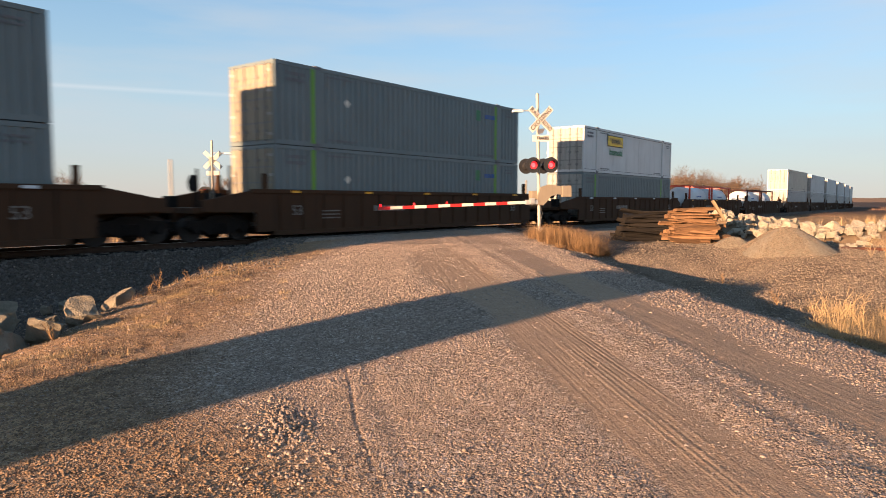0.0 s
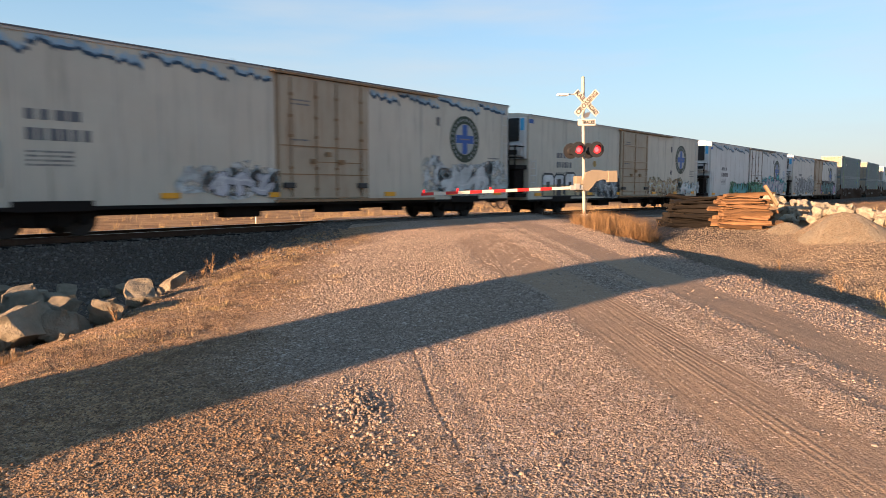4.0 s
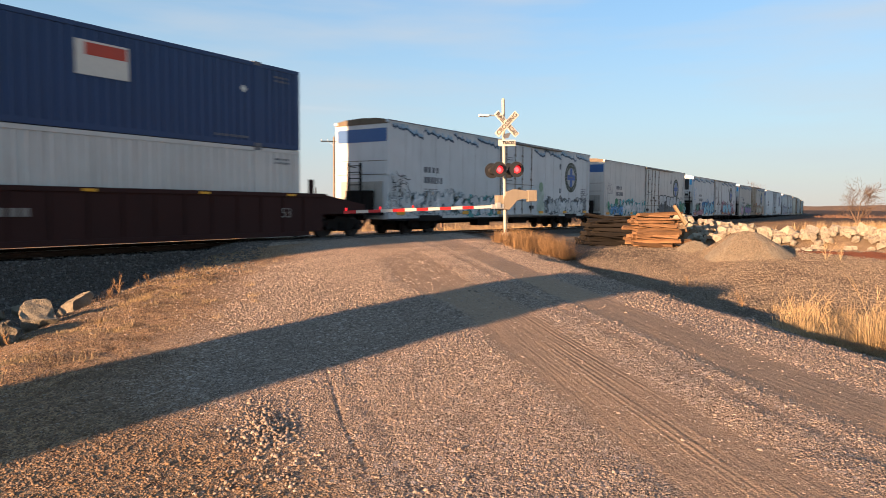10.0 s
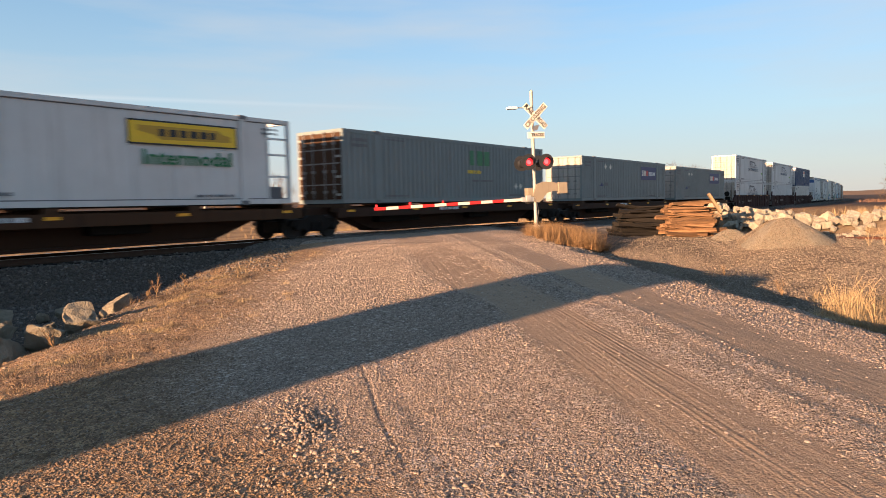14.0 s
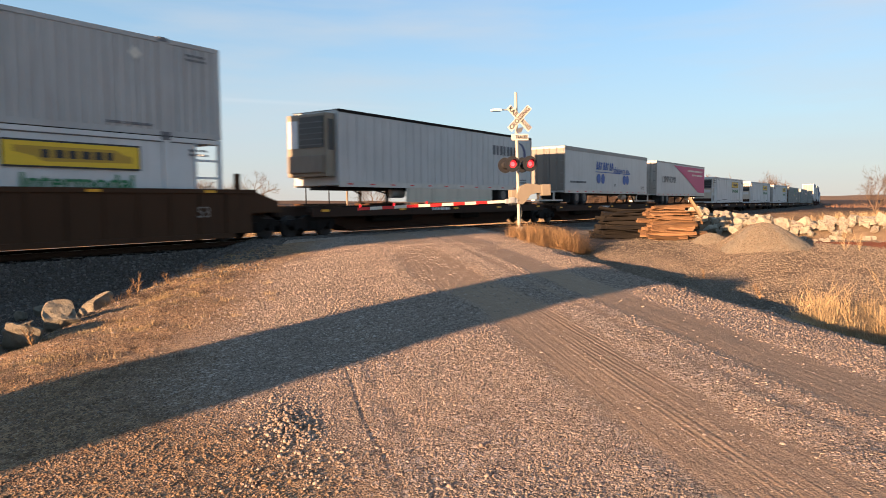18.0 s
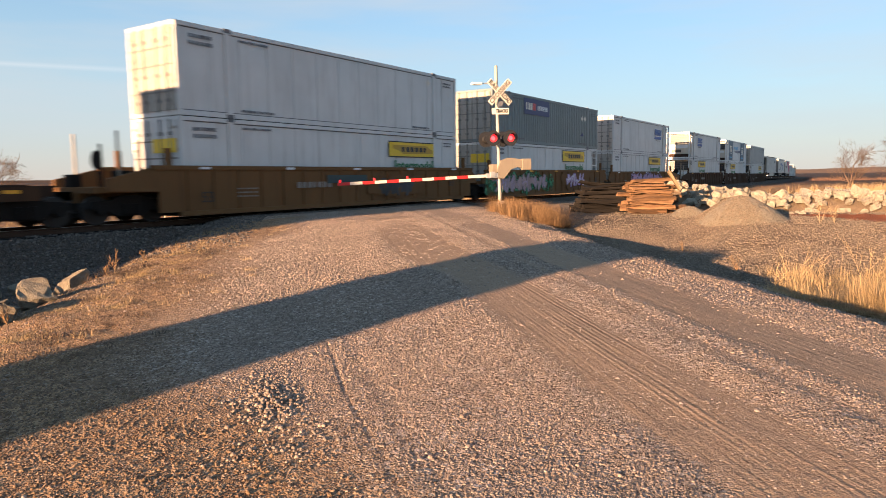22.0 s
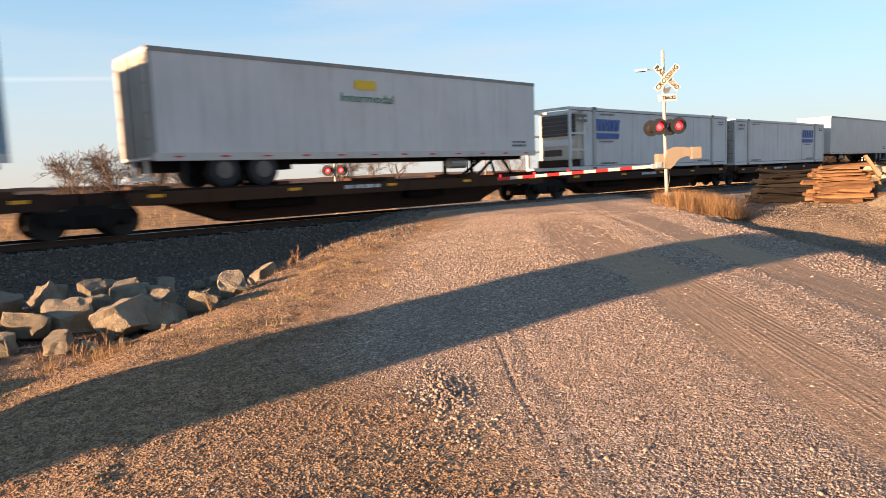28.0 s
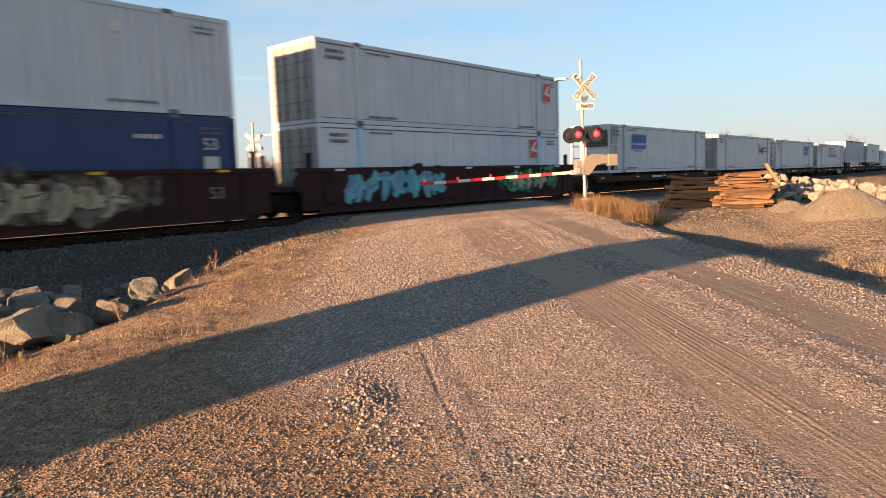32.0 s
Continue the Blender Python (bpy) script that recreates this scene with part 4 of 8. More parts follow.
def ribbed_side(bm, x0, x1, z0, z1, y, out, pitch, depth):
    """A corrugated sheet."""
    n = max(2, int((x1 - x0) / pitch))
    p = (x1 - x0) / n
    xs = []
    for k in range(n):
        a = x0 + p * k
        xs += [(a, 0), (a + p * 0.32, 0), (a + p * 0.42, depth), (a + p * 0.9, depth)]
    xs.append((x1, 0))
    lo = [bm.verts.new((x, y + out * d, z0)) for x, d in xs]
    hi = [bm.verts.new((x, y + out * d, z1)) for x, d in xs]
    for i in range(len(xs) - 1):
        bm.faces.new((lo[i], lo[i + 1], hi[i + 1], hi[i]))


def container(s, z, skin, label, style="rib", door="door", seed=1, width=1.3, post=None, name="shipping_container", back=None, lead=False):
    """A 53-foot container. door: the trailing end has doors, a cooling unit, or an open frame before a cooling unit."""
    rnd = random.Random(seed)
    ob = rider(name, s, label, "container", "containers on the train")
    L, H, W = 8.075, 2.9, width
    x0 = -L + (1.15 if door == "frame" else 0.0)
    x1 = L - (0.95 if lead else 0.0)
    core = solid((x0 + 0.03, x1 - 0.03, -W + 0.045, W - 0.045, z + 0.12, z + H - 0.04))
    sheet = bmesh.new()
    if style == "rib":
        ribbed_side(sheet, x0 + 0.1, x1 - 0.1, z + 0.16, z + H - 0.14, -W + 0.055, -1, 0.31, 0.05)
        ribbed_side(sheet, x0 + 0.1, x1 - 0.1, z + 0.16, z + H - 0.14, W - 0.055, 1, 0.31, 0.05)
    elif style == "panel":
        for k in range(1, 13):
            x = x0 + (x1 - x0) * k / 13
            for yy in (-W + 0.03, W - 0.044):
                box(sheet, x - 0.03, x + 0.03, yy, yy + 0.014, z + 0.16, z + H - 0.14)
    part("body", core, skin, ob)
    if style == "flat":
        for k in range(1, 7):
            x = x0 + (x1 - x0) * k / 7
            box(sheet, x - 0.006, x + 0.006, -W + 0.038, -W + 0.046, z + 0.16, z + H - 0.14)
    stuff(part("side_sheet", sheet, skin, ob))
    fr = bmesh.new()
    for yy in (-W, W):
        a, b = (yy, yy + 0.09) if yy < 0 else (yy - 0.09, yy)
        box(fr, -L, L, a, b, z, z + 0.16)
        box(fr, -L, L, a, b, z + H - 0.13, z + H)
        for x in (-L, L - 0.14):
            box(fr, x, x + 0.14, a, b, z + 0.16, z + H - 0.13)
    under = solid((-L + 0.3, L - 0.3, -W + 0.06, W - 0.06, z - 0.05, z + 0.02))
    part("underside", under, SOOT, ob)
    for x in (-L, L - 0.12):
        box(fr, x, x + 0.12, -W + 0.09, W - 0.09, z, z + 0.15)
        box(fr, x, x + 0.12, -W + 0.09, W - 0.09, z + H - 0.12, z + H)
    part("frame", fr, skin, ob)
    if style != "rib":
        # shadow lines along the bottom and top rails, drawn as dark strips
        each("rail_seam", [(-L + 0.16, L - 0.16, -W + 0.028, -W + 0.05, zz, zz + 0.03) for zz in (z + 0.162, z + H - 0.165)], PRINTGREY, ob)
    for x in (-6.1, 6.1):
        each("lifting_post", [(x - 0.11, x + 0.11, -W - 0.012, -W + 0.05, z + 0.1, z + H + 0.02), (x - 0.11, x + 0.11, W - 0.05, W + 0.012, z + 0.1, z + H + 0.02)], post or skin, ob)
        each("corner_casting", [(x - 0.15, x + 0.15, -W - 0.02, -W + 0.14, z + H - 0.1, z + H + 0.03), (x - 0.15, x + 0.15, -W - 0.02, -W + 0.14, z - 0.02, z + 0.12)], PRINTGREY, ob)
    if door == "door":
        for sgn in (-1, 1):
            a, b = (-W + 0.12, -0.01) if sgn < 0 else (0.01, W - 0.12)
            d = part("door", solid((-L - 0.03, -L + 0.02, a, b, z + 0.16, z + H - 0.14), bevel=0.0), back or DIRTY, ob)
            for q in (0.28, 0.72):
                rods = bmesh.new()
                yy = a + (b - a) * q
                tube(rods, (-L - 0.06, yy, z + 0.1), (-L - 0.06, yy, z + H - 0.08), 0.026, 6)
                for zz in (0.4, 1.2, 2.3):
                    box(rods, -L - 0.085, -L - 0.02, yy - 0.09, yy + 0.09, z + zz, z + zz + 0.11)
                part("lock_rod", rods, RODS, d)
            each("hinge", [(-L - 0.05, -L - 0.02, a if sgn < 0 else b - 0.25, a + 0.25 if sgn < 0 else b, z + zz, z + zz + 0.09) for zz in (0.3, 1.0, 1.8, 2.5)], DIRTY, d)
            each("door_bar", [(-L - 0.045, -L - 0.03, a + 0.02, b - 0.02, z + zz, z + zz + 0.05) for zz in (0.72, 1.55, 2.1)], RODS, d)
    else:
        xx = x0
        u = part("cooling_unit", solid((xx - 0.30, xx + 0.05, -W + 0.14, W - 0.14, z + 0.5, z + H - 0.16), bevel=0.04), CREAM, ob, "cream cooling unit with a black grille")
        part("grille", solid((xx - 0.33, xx - 0.29, -W + 0.3, W - 0.3, z + 1.62, z + H - 0.28)), DARKGLASS, u)
        each("grille_slat", [(xx - 0.345, xx - 0.33, -W + 0.32, W - 0.32, z + 1.72 + 0.2 * k, z + 1.75 + 0.2 * k) for k in range(5)], PRINTGREY, u)
        part("unit_panel", solid((xx - 0.34, xx - 0.29, -W + 0.4, W - 0.4, z + 1.16, z + 1.46), bevel=0.01), BRIGHT, u)
        part("intake", solid((xx - 0.34, xx - 0.29, -0.2, W - 0.45, z + 0.7, z + 1.0)), DARKGLASS, u)
        part("fuel_tank", solid((xx - 0.6, xx, -W + 0.25, W - 0.25, z + 0.15, z + 0.5), bevel=0.05), RUSTSILL, u)
        if door == "frame":
            each("frame_bar", [(-L, x0, yy, yy + 0.06, z + zz, z + zz + 0.09) for zz in (0.9, 1.65) for yy in (-W + 0.01, W - 0.07)], skin, ob)
    if lead:
        each("frame_bar", [(x1 - 0.03, L, yy, yy + 0.06, z + zz, z + zz + 0.07) for zz in (0.9, 1.65, 2.2) for yy in (-W + 0.01, W - 0.07)], skin, ob)
        part("end_wall", solid((x1 - 0.05, x1 + 0.01, -W, W, z + 0.14, z + H - 0.1)), skin, ob)
        part("fuel_tank", solid((x1, L - 0.15, -W + 0.3, W - 0.3, z + 0.16, z + 0.6), bevel=0.05), PRINTGREY, ob)
    rnd2 = random.Random(seed + 50)
    y = -W - 0.002 - (0.0 if style != "rib" else 0.002)
    for k in range(2):
        bars(ob, -L + 0.5, y, z + H - 0.45 - 0.22 * k, 0.9, 0.12, 5, PRINTGREY, rnd2)
        bars(ob, L - 1.2, y, z + H - 0.4 - 0.14 * k, 0.7, 0.07, 5, PRINTGREY, rnd2)
    bars(ob, -5.6, y, z + H - 0.32, 1.3, 0.07, 7, PRINTGREY, rnd2)
    bars(ob, -5.6, y, z + 0.24, 1.5, 0.08, 8, PRINTGREY, rnd2)
    bars(ob, 4.3, y, z + 0.24, 1.4, 0.08, 8, PRINTGREY, rnd2)
    ob["z"] = z
    ob["y"] = y
    return ob


def panel(ob, x, z, w, h, material, name="printed_panel", label="", lift=0.004, y=None):
    yy = (ob["y"] if y is None else y) - lift
    return part(name, solid((x - w / 2, x + w / 2, yy - 0.003, yy, z - h / 2, z + h / 2)), material, ob, label)


def placards(ob, x, z, n=2, gap=0.5, size=0.17):
    for k in range(n):
        cx, yy = x + k * gap, ob["y"] - 0.004
        part("placard", prism(bmesh.new(), [(cx - size, z), (cx, z + size), (cx + size, z), (cx, z - size)], yy - 0.003, yy), SIGNWHITE, ob)


def yellow_sign(ob, x, z, w=3.7, h=0.72, text=True):
    """The yellow sign: black border, scroll shape, brand as plain bars."""
    panel(ob, x, z, w, h, BLACK, "sign_border", lift=0.002)
    panel(ob, x, z, w - 0.1, h - 0.1, YELLOW, "yellow_sign", "yellow sign with black border and bars", lift=0.006)
    yy = ob["y"] - 0.012
    sc = prism(bmesh.new(), [(x - w * 0.42, z + h * 0.27), (x + w * 0.3, z + h * 0.27), (x + w * 0.36, z + h * 0.1), (x + w * 0.43, z + h * 0.02), (x + w * 0.43, z - h * 0.22), (x - w * 0.22, z - h * 0.28), (x - w * 0.28, z - h * 0.1), (x - w * 0.42, z + h * 0.05)], yy - 0.002, yy)
    part("sign_scroll", sc, plain("sign_ochre_dark", (0.42, 0.25, 0.02), 0.5) if "so" not in SHARED else SHARED["so"], ob)
    bars(ob, x - w * 0.24, yy - 0.004, z - h * 0.14, w * 0.56, h * 0.3, 6, BLACK, random.Random(3), "brand_mark")
    if text:
        letters("Intermodal", 0.62, GREEN, ob, x + 0.1, yy, z - h / 2 - 0.38, bold=0.012, width=w * 0.82)


def turn_round(ob):
    """Reverse a finished trailer end for end, keeping its near side near."""
    for q in ob.children_recursive:
        q.data.transform(Matrix.Diagonal((-1, 1, 1, 1)))
        q.data.flip_normals()


def trailer(s, skin, label, reefer_unit=False, seed=1, ribs=13, skirt=False, back=None, name="semi_trailer", roofdark=False, flip=False, dark_skirt=False, rail=None):
    """A 53-foot highway trailer riding on its own wheels; the doors trail."""
    rnd = random.Random(seed)
    ob = rider(name, s, label, "trailer", "trailers on the train")
    L, W, Z0, Z1 = 8.075, 1.28, 2.02, 5.02
    part("body", solid((-L, L, -W + 0.01, W - 0.01, Z0, Z1 - 0.04)), skin, ob)
    core = bmesh.new()
    if ribs:
        for k in range(1, ribs):
            x = -L + 2 * L * k / ribs
            for yy in (-W, W - 0.014):
                box(core, x - 0.02, x + 0.02, yy - 0.004, yy + 0.018, Z0 + 0.18, Z1 - 0.18)
    stuff(part("side_rib", core, skin, ob))
    part("top_rail", solid((-L, L, -W - 0.012, -W + 0.06, Z1 - (0.26 if rail else 0.12), Z1), (-L, L, W - 0.06, W + 0.012, Z1 - 0.12, Z1), (-L, L, -W + 0.06, W - 0.06, Z1 - 0.05, Z1 - 0.01)), SOOT if roofdark else (rail or TOPRAIL), ob)
    br = solid((-L, L, -W - 0.014, -W + 0.05, Z0 - 0.06, Z0 + 0.16), (-L, L, W - 0.05, W + 0.014, Z0 - 0.06, Z0 + 0.16))
    part("bottom_rail", br, GALV, ob)
    each("marker_tape", [(x - 0.14, x + 0.14, -W - 0.02, -W - 0.012, Z0 + 0.03, Z0 + 0.08) for x in [-7.4 + 1.35 * k for k in range(12)]], RED, ob)
    part("floor_beam", solid((-L + 0.1, L - 0.1, -0.5, 0.5, Z0 - 0.18, Z0 - 0.02), (-L + 0.2, -L + 4.6, -0.55, 0.55, Z0 - 0.36, Z0 - 0.15)), SOOT, ob)
    for x in (-L + 2.0, -L + 3.25):
        ax = part("axle", tube(bmesh.new(), (x, -1.0, 1.68), (x, 1.0, 1.68), 0.07, 8), SOOT, ob)
        for yy in (-1, 1):
            tyre = bmesh.new()
            tube(tyre, (x, yy * 0.66, 1.68), (x, yy * 1.25, 1.68), 0.49, 24)
            bmesh.ops.bevel(tyre, geom=[e for e in tyre.edges if len(e.link_faces) == 2 and abs(e.verts[0].co.y - e.verts[1].co.y) < 1e-4], offset=0.06, segments=2, affect="EDGES")
            w = part("tyre", tyre, TYRE, ax, smooth=False)
            rim = bmesh.new()
            tube(rim, (x, yy * 1.20, 1.68), (x, yy * 1.262, 1.68), 0.25, 18)
            tube(rim, (x, yy * 1.26, 1.68), (x, yy * 1.29, 1.68), 0.11, 12)
            part("rim", rim, RIM, ax)
    each("mud_flap", [(-L + 0.9, -L + 0.93, -1.2, -0.6, 1.35, 2.0), (-L + 0.9, -L + 0.93, 0.6, 1.2, 1.35, 2.0)], TYRE, ob)
    ug = bmesh.new()
    for yy in (-0.5, 0.5):
        box(ug, -L + 0.02, -L + 0.1, yy - 0.05, yy + 0.05, 1.5, Z0)
    box(ug, -L + 0.0, -L + 0.12, -1.1, 1.1, 1.44, 1.54)
    part("rear_guard", ug, GALV, ob)
    for yy in (-0.8, 0.8):
        lg = bmesh.new()
        tube(lg, (4.6, yy, 1.32), (4.6, yy, Z0), 0.07, 8)
        tube(lg, (4.6, yy, 1.7), (5.6, yy * 0.6, Z0 - 0.05), 0.035, 6)
        box(lg, 4.45, 4.75, yy - 0.14, yy + 0.14, 1.29, 1.33)
        part("landing_leg", lg, SOOT, ob)
    if skirt:
        part("side_skirt", solid((-L + 4.5, 3.8, -W - 0.005, -W + 0.03, 1.32, Z0 - 0.06)), BLACK if dark_skirt else CREAM, ob, "black aerodynamic side skirt" if dark_skirt else "cream aerodynamic side skirt")
    if reefer_unit:
        u = part("cooling_unit", solid((L - 0.02, L + 0.55, -1.0, 1.0, 2.9, 4.8), bevel=0.08), WHITE, ob)
        part("grille", solid((L + 0.54, L + 0.57, -0.8, 0.8, 3.2, 4.4)), DARKGLASS, u)
    for sgn in (-1, 1):
        a, b = (-W + 0.06, -0.01) if sgn < 0 else (0.01, W - 0.06)
        d = part("door", solid((-L - 0.04, -L, a, b, Z0 + 0.1, Z1 - 0.16)), back or DIRTY, ob)
        for q in (0.4, 0.85):
            yy = a + (b - a) * (q if sgn < 0 else 1 - q)
            part("lock_rod", tube(bmesh.new(), (-L - 0.065, yy, Z0 + 0.05), (-L - 0.065, yy, Z1 - 0.1), 0.025, 6), RODS, d)
        yy = a if sgn < 0 else b - 0.22
        each("hinge", [(-L - 0.06, -L - 0.035, yy, yy + 0.22, Z0 + zz, Z0 + zz + 0.07) for zz in (0.5, 1.2, 2.0, 2.6)], RODS, d)
    part("corner_post", solid((-L - 0.02, -L + 0.1, -W - 0.008, -W + 0.05, Z0, Z1 - 0.12)), TOPRAIL, ob)
    part("air_tank", tube(bmesh.new(), (3.4, -0.7, 1.72), (4.3, -0.7, 1.72), 0.2, 12), GALV, ob)
    if flip:
        turn_round(ob)
    ob["y"] = -W - 0.006
    for k in range(2):
        bars(ob, L - 1.5, ob["y"], 2.5 - 0.15 * k, 0.9, 0.08, 6, PRINTGREY, rnd)
    return ob


# ---- ground ----
def smooth(v, a, b):
    q = min(1.0, max(0.0, (v - a) / (b - a)))
    return q * q * (3 - 2 * q)


def road_ab(x, y):
    return 0.719 * x + 0.695 * y, 0.695 * x - 0.719 * y


def lane_at(a, b):
    """How far a spot of the road lies inside one of the two smooth wheel lanes, 0 to 1."""
    far = smooth(a, 9, 13)
    one = 1 - abs(b - 2.4 + 0.38 * far) / (0.66 + 0.32 * far)
    two = 1 - abs(b - 4.27) / 0.62
    mid = 0.3 * (1 - abs(b - 3.45) / 0.2)
    return smooth(max(one, two, mid), 0.0, 0.45) * (1 - 0.45 * smooth(a, 14, 23))


def ground_z(x, y, fine=True):
    a, b = road_ab(x, y)
    dy = abs(y - track(x).y) if -400 < x < 700 else 99.0
    # the road climbs to the crossing and is crowned along b = 2.7
    zr = 0.12 + 0.29 * smooth(a, 3, 22) - 0.57 * smooth(a, 34, 50)
    k = 2.7 - min(max(b, -8.0), 9.0)
    zr -= (0.004 * k * k + 0.02 * k if k > 0 else 0.013 * k * k) * (1 - smooth(a, 18, 24))
    zl = -0.20 - 0.27 * smooth(-b, 3.7, 5.2)
    zright = -0.47 + 0.63 * smooth(a, 11, 21) * max(smooth(b + 0.8 * noise.noise((a * 0.5, b * 0.3, 1)), 9.6, 13.4), smooth(a + 0.5 * noise.noise((a * 0.8, b * 0.8, 3)), 16.5, 22.5)) - 0.25 * smooth(a, 30, 60)
    # a shallow gully in front of the timber stacks
    zright -= 0.30 * math.exp(-((a - 17.9 - 0.25 * (b - 6.5)) / 0.8) ** 2) * smooth(b, 6.6, 7.8) * (1 - smooth(b, 10.8, 13.0))
    z = zr
    z += (zl - zr) * smooth(-b, 3.0, 5.5)
    z += (zright - zr) * smooth(b + 0.35 * noise.noise((a * 0.7, 0, 8)), 5.9, 8.4)
    if y > 22:
        z = min(z, 0.4 - 1.0 * smooth(y, 22, 32))
    # unseen spoil bank beside the line, rising towards the rails, added to shade the ditch
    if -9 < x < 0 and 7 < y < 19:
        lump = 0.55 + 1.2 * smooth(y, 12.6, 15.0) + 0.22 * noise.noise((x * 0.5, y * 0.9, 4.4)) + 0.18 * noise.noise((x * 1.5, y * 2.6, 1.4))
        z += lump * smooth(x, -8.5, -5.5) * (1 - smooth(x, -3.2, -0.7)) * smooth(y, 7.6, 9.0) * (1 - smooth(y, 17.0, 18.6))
    z += 0.34 * math.exp(-((x - 2.6) / 1.5) ** 2 - ((y - 12.3) / 1.1) ** 2)
    z = max(z, 0.42 - 0.21 - max(0.0, dy - 1.75) * 0.42) if dy < 4 else z
    if fine and -8 < x < 60 and -10 < y < 34:
        n = noise.noise((x * 0.9, y * 0.9, 3.1)) * (0.035 if b < -2 else 0.02) + noise.noise((x * 3.1, y * 3.1, 7.7)) * 0.012
        if dy < 2.6:
            n *= 0.2
        if -2.4 < b < 6.1:
            n *= 0.45
            n -= 0.012 * lane_at(a, b)
            # a narrow wheel line pressed in when the road was wet
            for c, w, d in ((0.30 - 0.107 * (a - 3.3) + 0.02 * math.sin(a * 2.3), 0.026, 0.0075), (0.50 - 0.107 * (a - 3.8), 0.10, 0.004)):
                if abs(b - c) < w and 2.5 < a < 7.6:
                    n -= d * (1 - ((b - c) / w) ** 2)
        elif b > 6.1:
            n += (0.03 * noise.noise((x * 1.7, y * 2.6, 5.0)) + 0.045 * noise.noise((x * 2.6, y * 2.6, 9.0)) + 0.02 * noise.noise((x * 5.5, y * 5.5, 4.0))) * smooth(b, 6.1, 6.9)
        elif b < -2.4 and a < 22:
            n += 0.03 * noise.noise((x * 1.6, y * 2.2, 6.0)) + 0.022 * noise.noise((x * 4.2, y * 4.6, 2.0))
        z += n
    return z


def lines(lo, hi, step, outer, f0, f1):
    core = sorted([v for v in np.arange(lo, hi + 1e-6, step) if not f0 < v < f1] + list(np.arange(f0, f1, 0.045)))
    left, right, d, p, q = [], [], step, lo, hi
    while p > -outer:
        d *= 1.22
        p, q = p - d, q + d
        left.append(p)
        right.append(q)
    return left[::-1] + core + right


def clay_at(x, y, wob=0.0):
    return smooth(-math.hypot((x - 27.3) / 1.5, (y + 0.6) / 4.0) + wob * 0.25, -1.15, -0.7)


gx, gy = lines(-3.0, 34.0, 0.13, 2600, 1.2, 7.2), lines(-2.5, 24.0, 0.13, 2600, 0.8, 6.6)
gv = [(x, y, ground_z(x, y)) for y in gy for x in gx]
nx = len(gx)
gf = [(j * nx + i, j * nx + i + 1, (j + 1) * nx + i + 1, (j + 1) * nx + i) for j in range(len(gy) - 1) for i in range(nx - 1)]
gme = bpy.data.meshes.new("ground")
gme.from_pydata(gv, [], gf)
zones = {"road": [], "tread": [], "bed_and_shade": [], "field": [], "clay": [], "far": [], "verge": [], "yard": []}
for x, y, z in gv:
    a, b = road_ab(x, y)
    dy = abs(y - track(x).y) if -400 < x < 700 else 99.0
    wob = noise.noise((x * 0.35, y * 0.35, 0.5)) * 0.9
    lane = lane_at(a, b + 0.12 * wob) if a < 30 else 0.0
    on = smooth(b + wob * 0.5, -3.6, -2.0) * smooth(-b - wob * 0.5, -8.0, -6.0)
    zones["road"].append(lane * on)
    zones["tread"].append(max(smooth(0.40 - abs(b - 2.62), 0, 0.2) * 0.8, smooth(0.17 - abs(b - 3.43), 0, 0.08), 0.5 * smooth(0.2 - abs(b - 0.4), 0, 0.1) if a < 5.2 else 0.0) * on if a < 24 else 0.0)
    # the ditch's dark ballast colour also stands in for shade on the low ground
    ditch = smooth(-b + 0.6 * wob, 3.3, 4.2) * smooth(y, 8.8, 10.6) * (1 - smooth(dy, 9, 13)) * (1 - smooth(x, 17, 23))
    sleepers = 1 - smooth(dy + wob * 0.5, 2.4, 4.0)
    # dark soil and painted shade in front of the tie stacks
    soil_shade = 0.85 * smooth(a + wob, 19.5, 22) * (1 - smooth(a, 34, 38)) * smooth(b + 0.5 * wob, 7.4, 8.6) * (1 - smooth(b + wob, 10.8, 12.4))
    zones["bed_and_shade"].append((1 - on) * (max(ditch, sleepers, soil_shade) if y < track(x).y else sleepers))
    far = smooth(math.hypot(x - 18, y - 6) + 4 * wob, 26, 40)
    zones["field"].append(max(far, smooth(-b + wob, 2.6, 4.2) * (1 - smooth(-b + wob, 6.0, 9.0)) * 0.8, smooth(dy, 5, 8) if y > YC else 0.0))
    zones["clay"].append(clay_at(x, y, wob))
    zones["far"].append(smooth(math.hypot(x - 18, y - 6), 60, 120))
    zones["verge"].append(smooth(-b + wob + 2.4 * (1 - smooth(a, 2.5, 7)) + 1.2 * smooth(a, 13, 24), 0.9, 2.7) * (1 - ditch) if a < 30 and y < YC - 3 else 0.0)
    zones["yard"].append(smooth(b + 0.6 * wob, 6.2, 7.6) * (1 - smooth(math.hypot(x - 18, y - 6), 22, 30)) if a > 0 else 0.0)
for k, v in zones.items():
    gme.attributes.new(k, "FLOAT", "POINT").data.foreach_set("value", v)


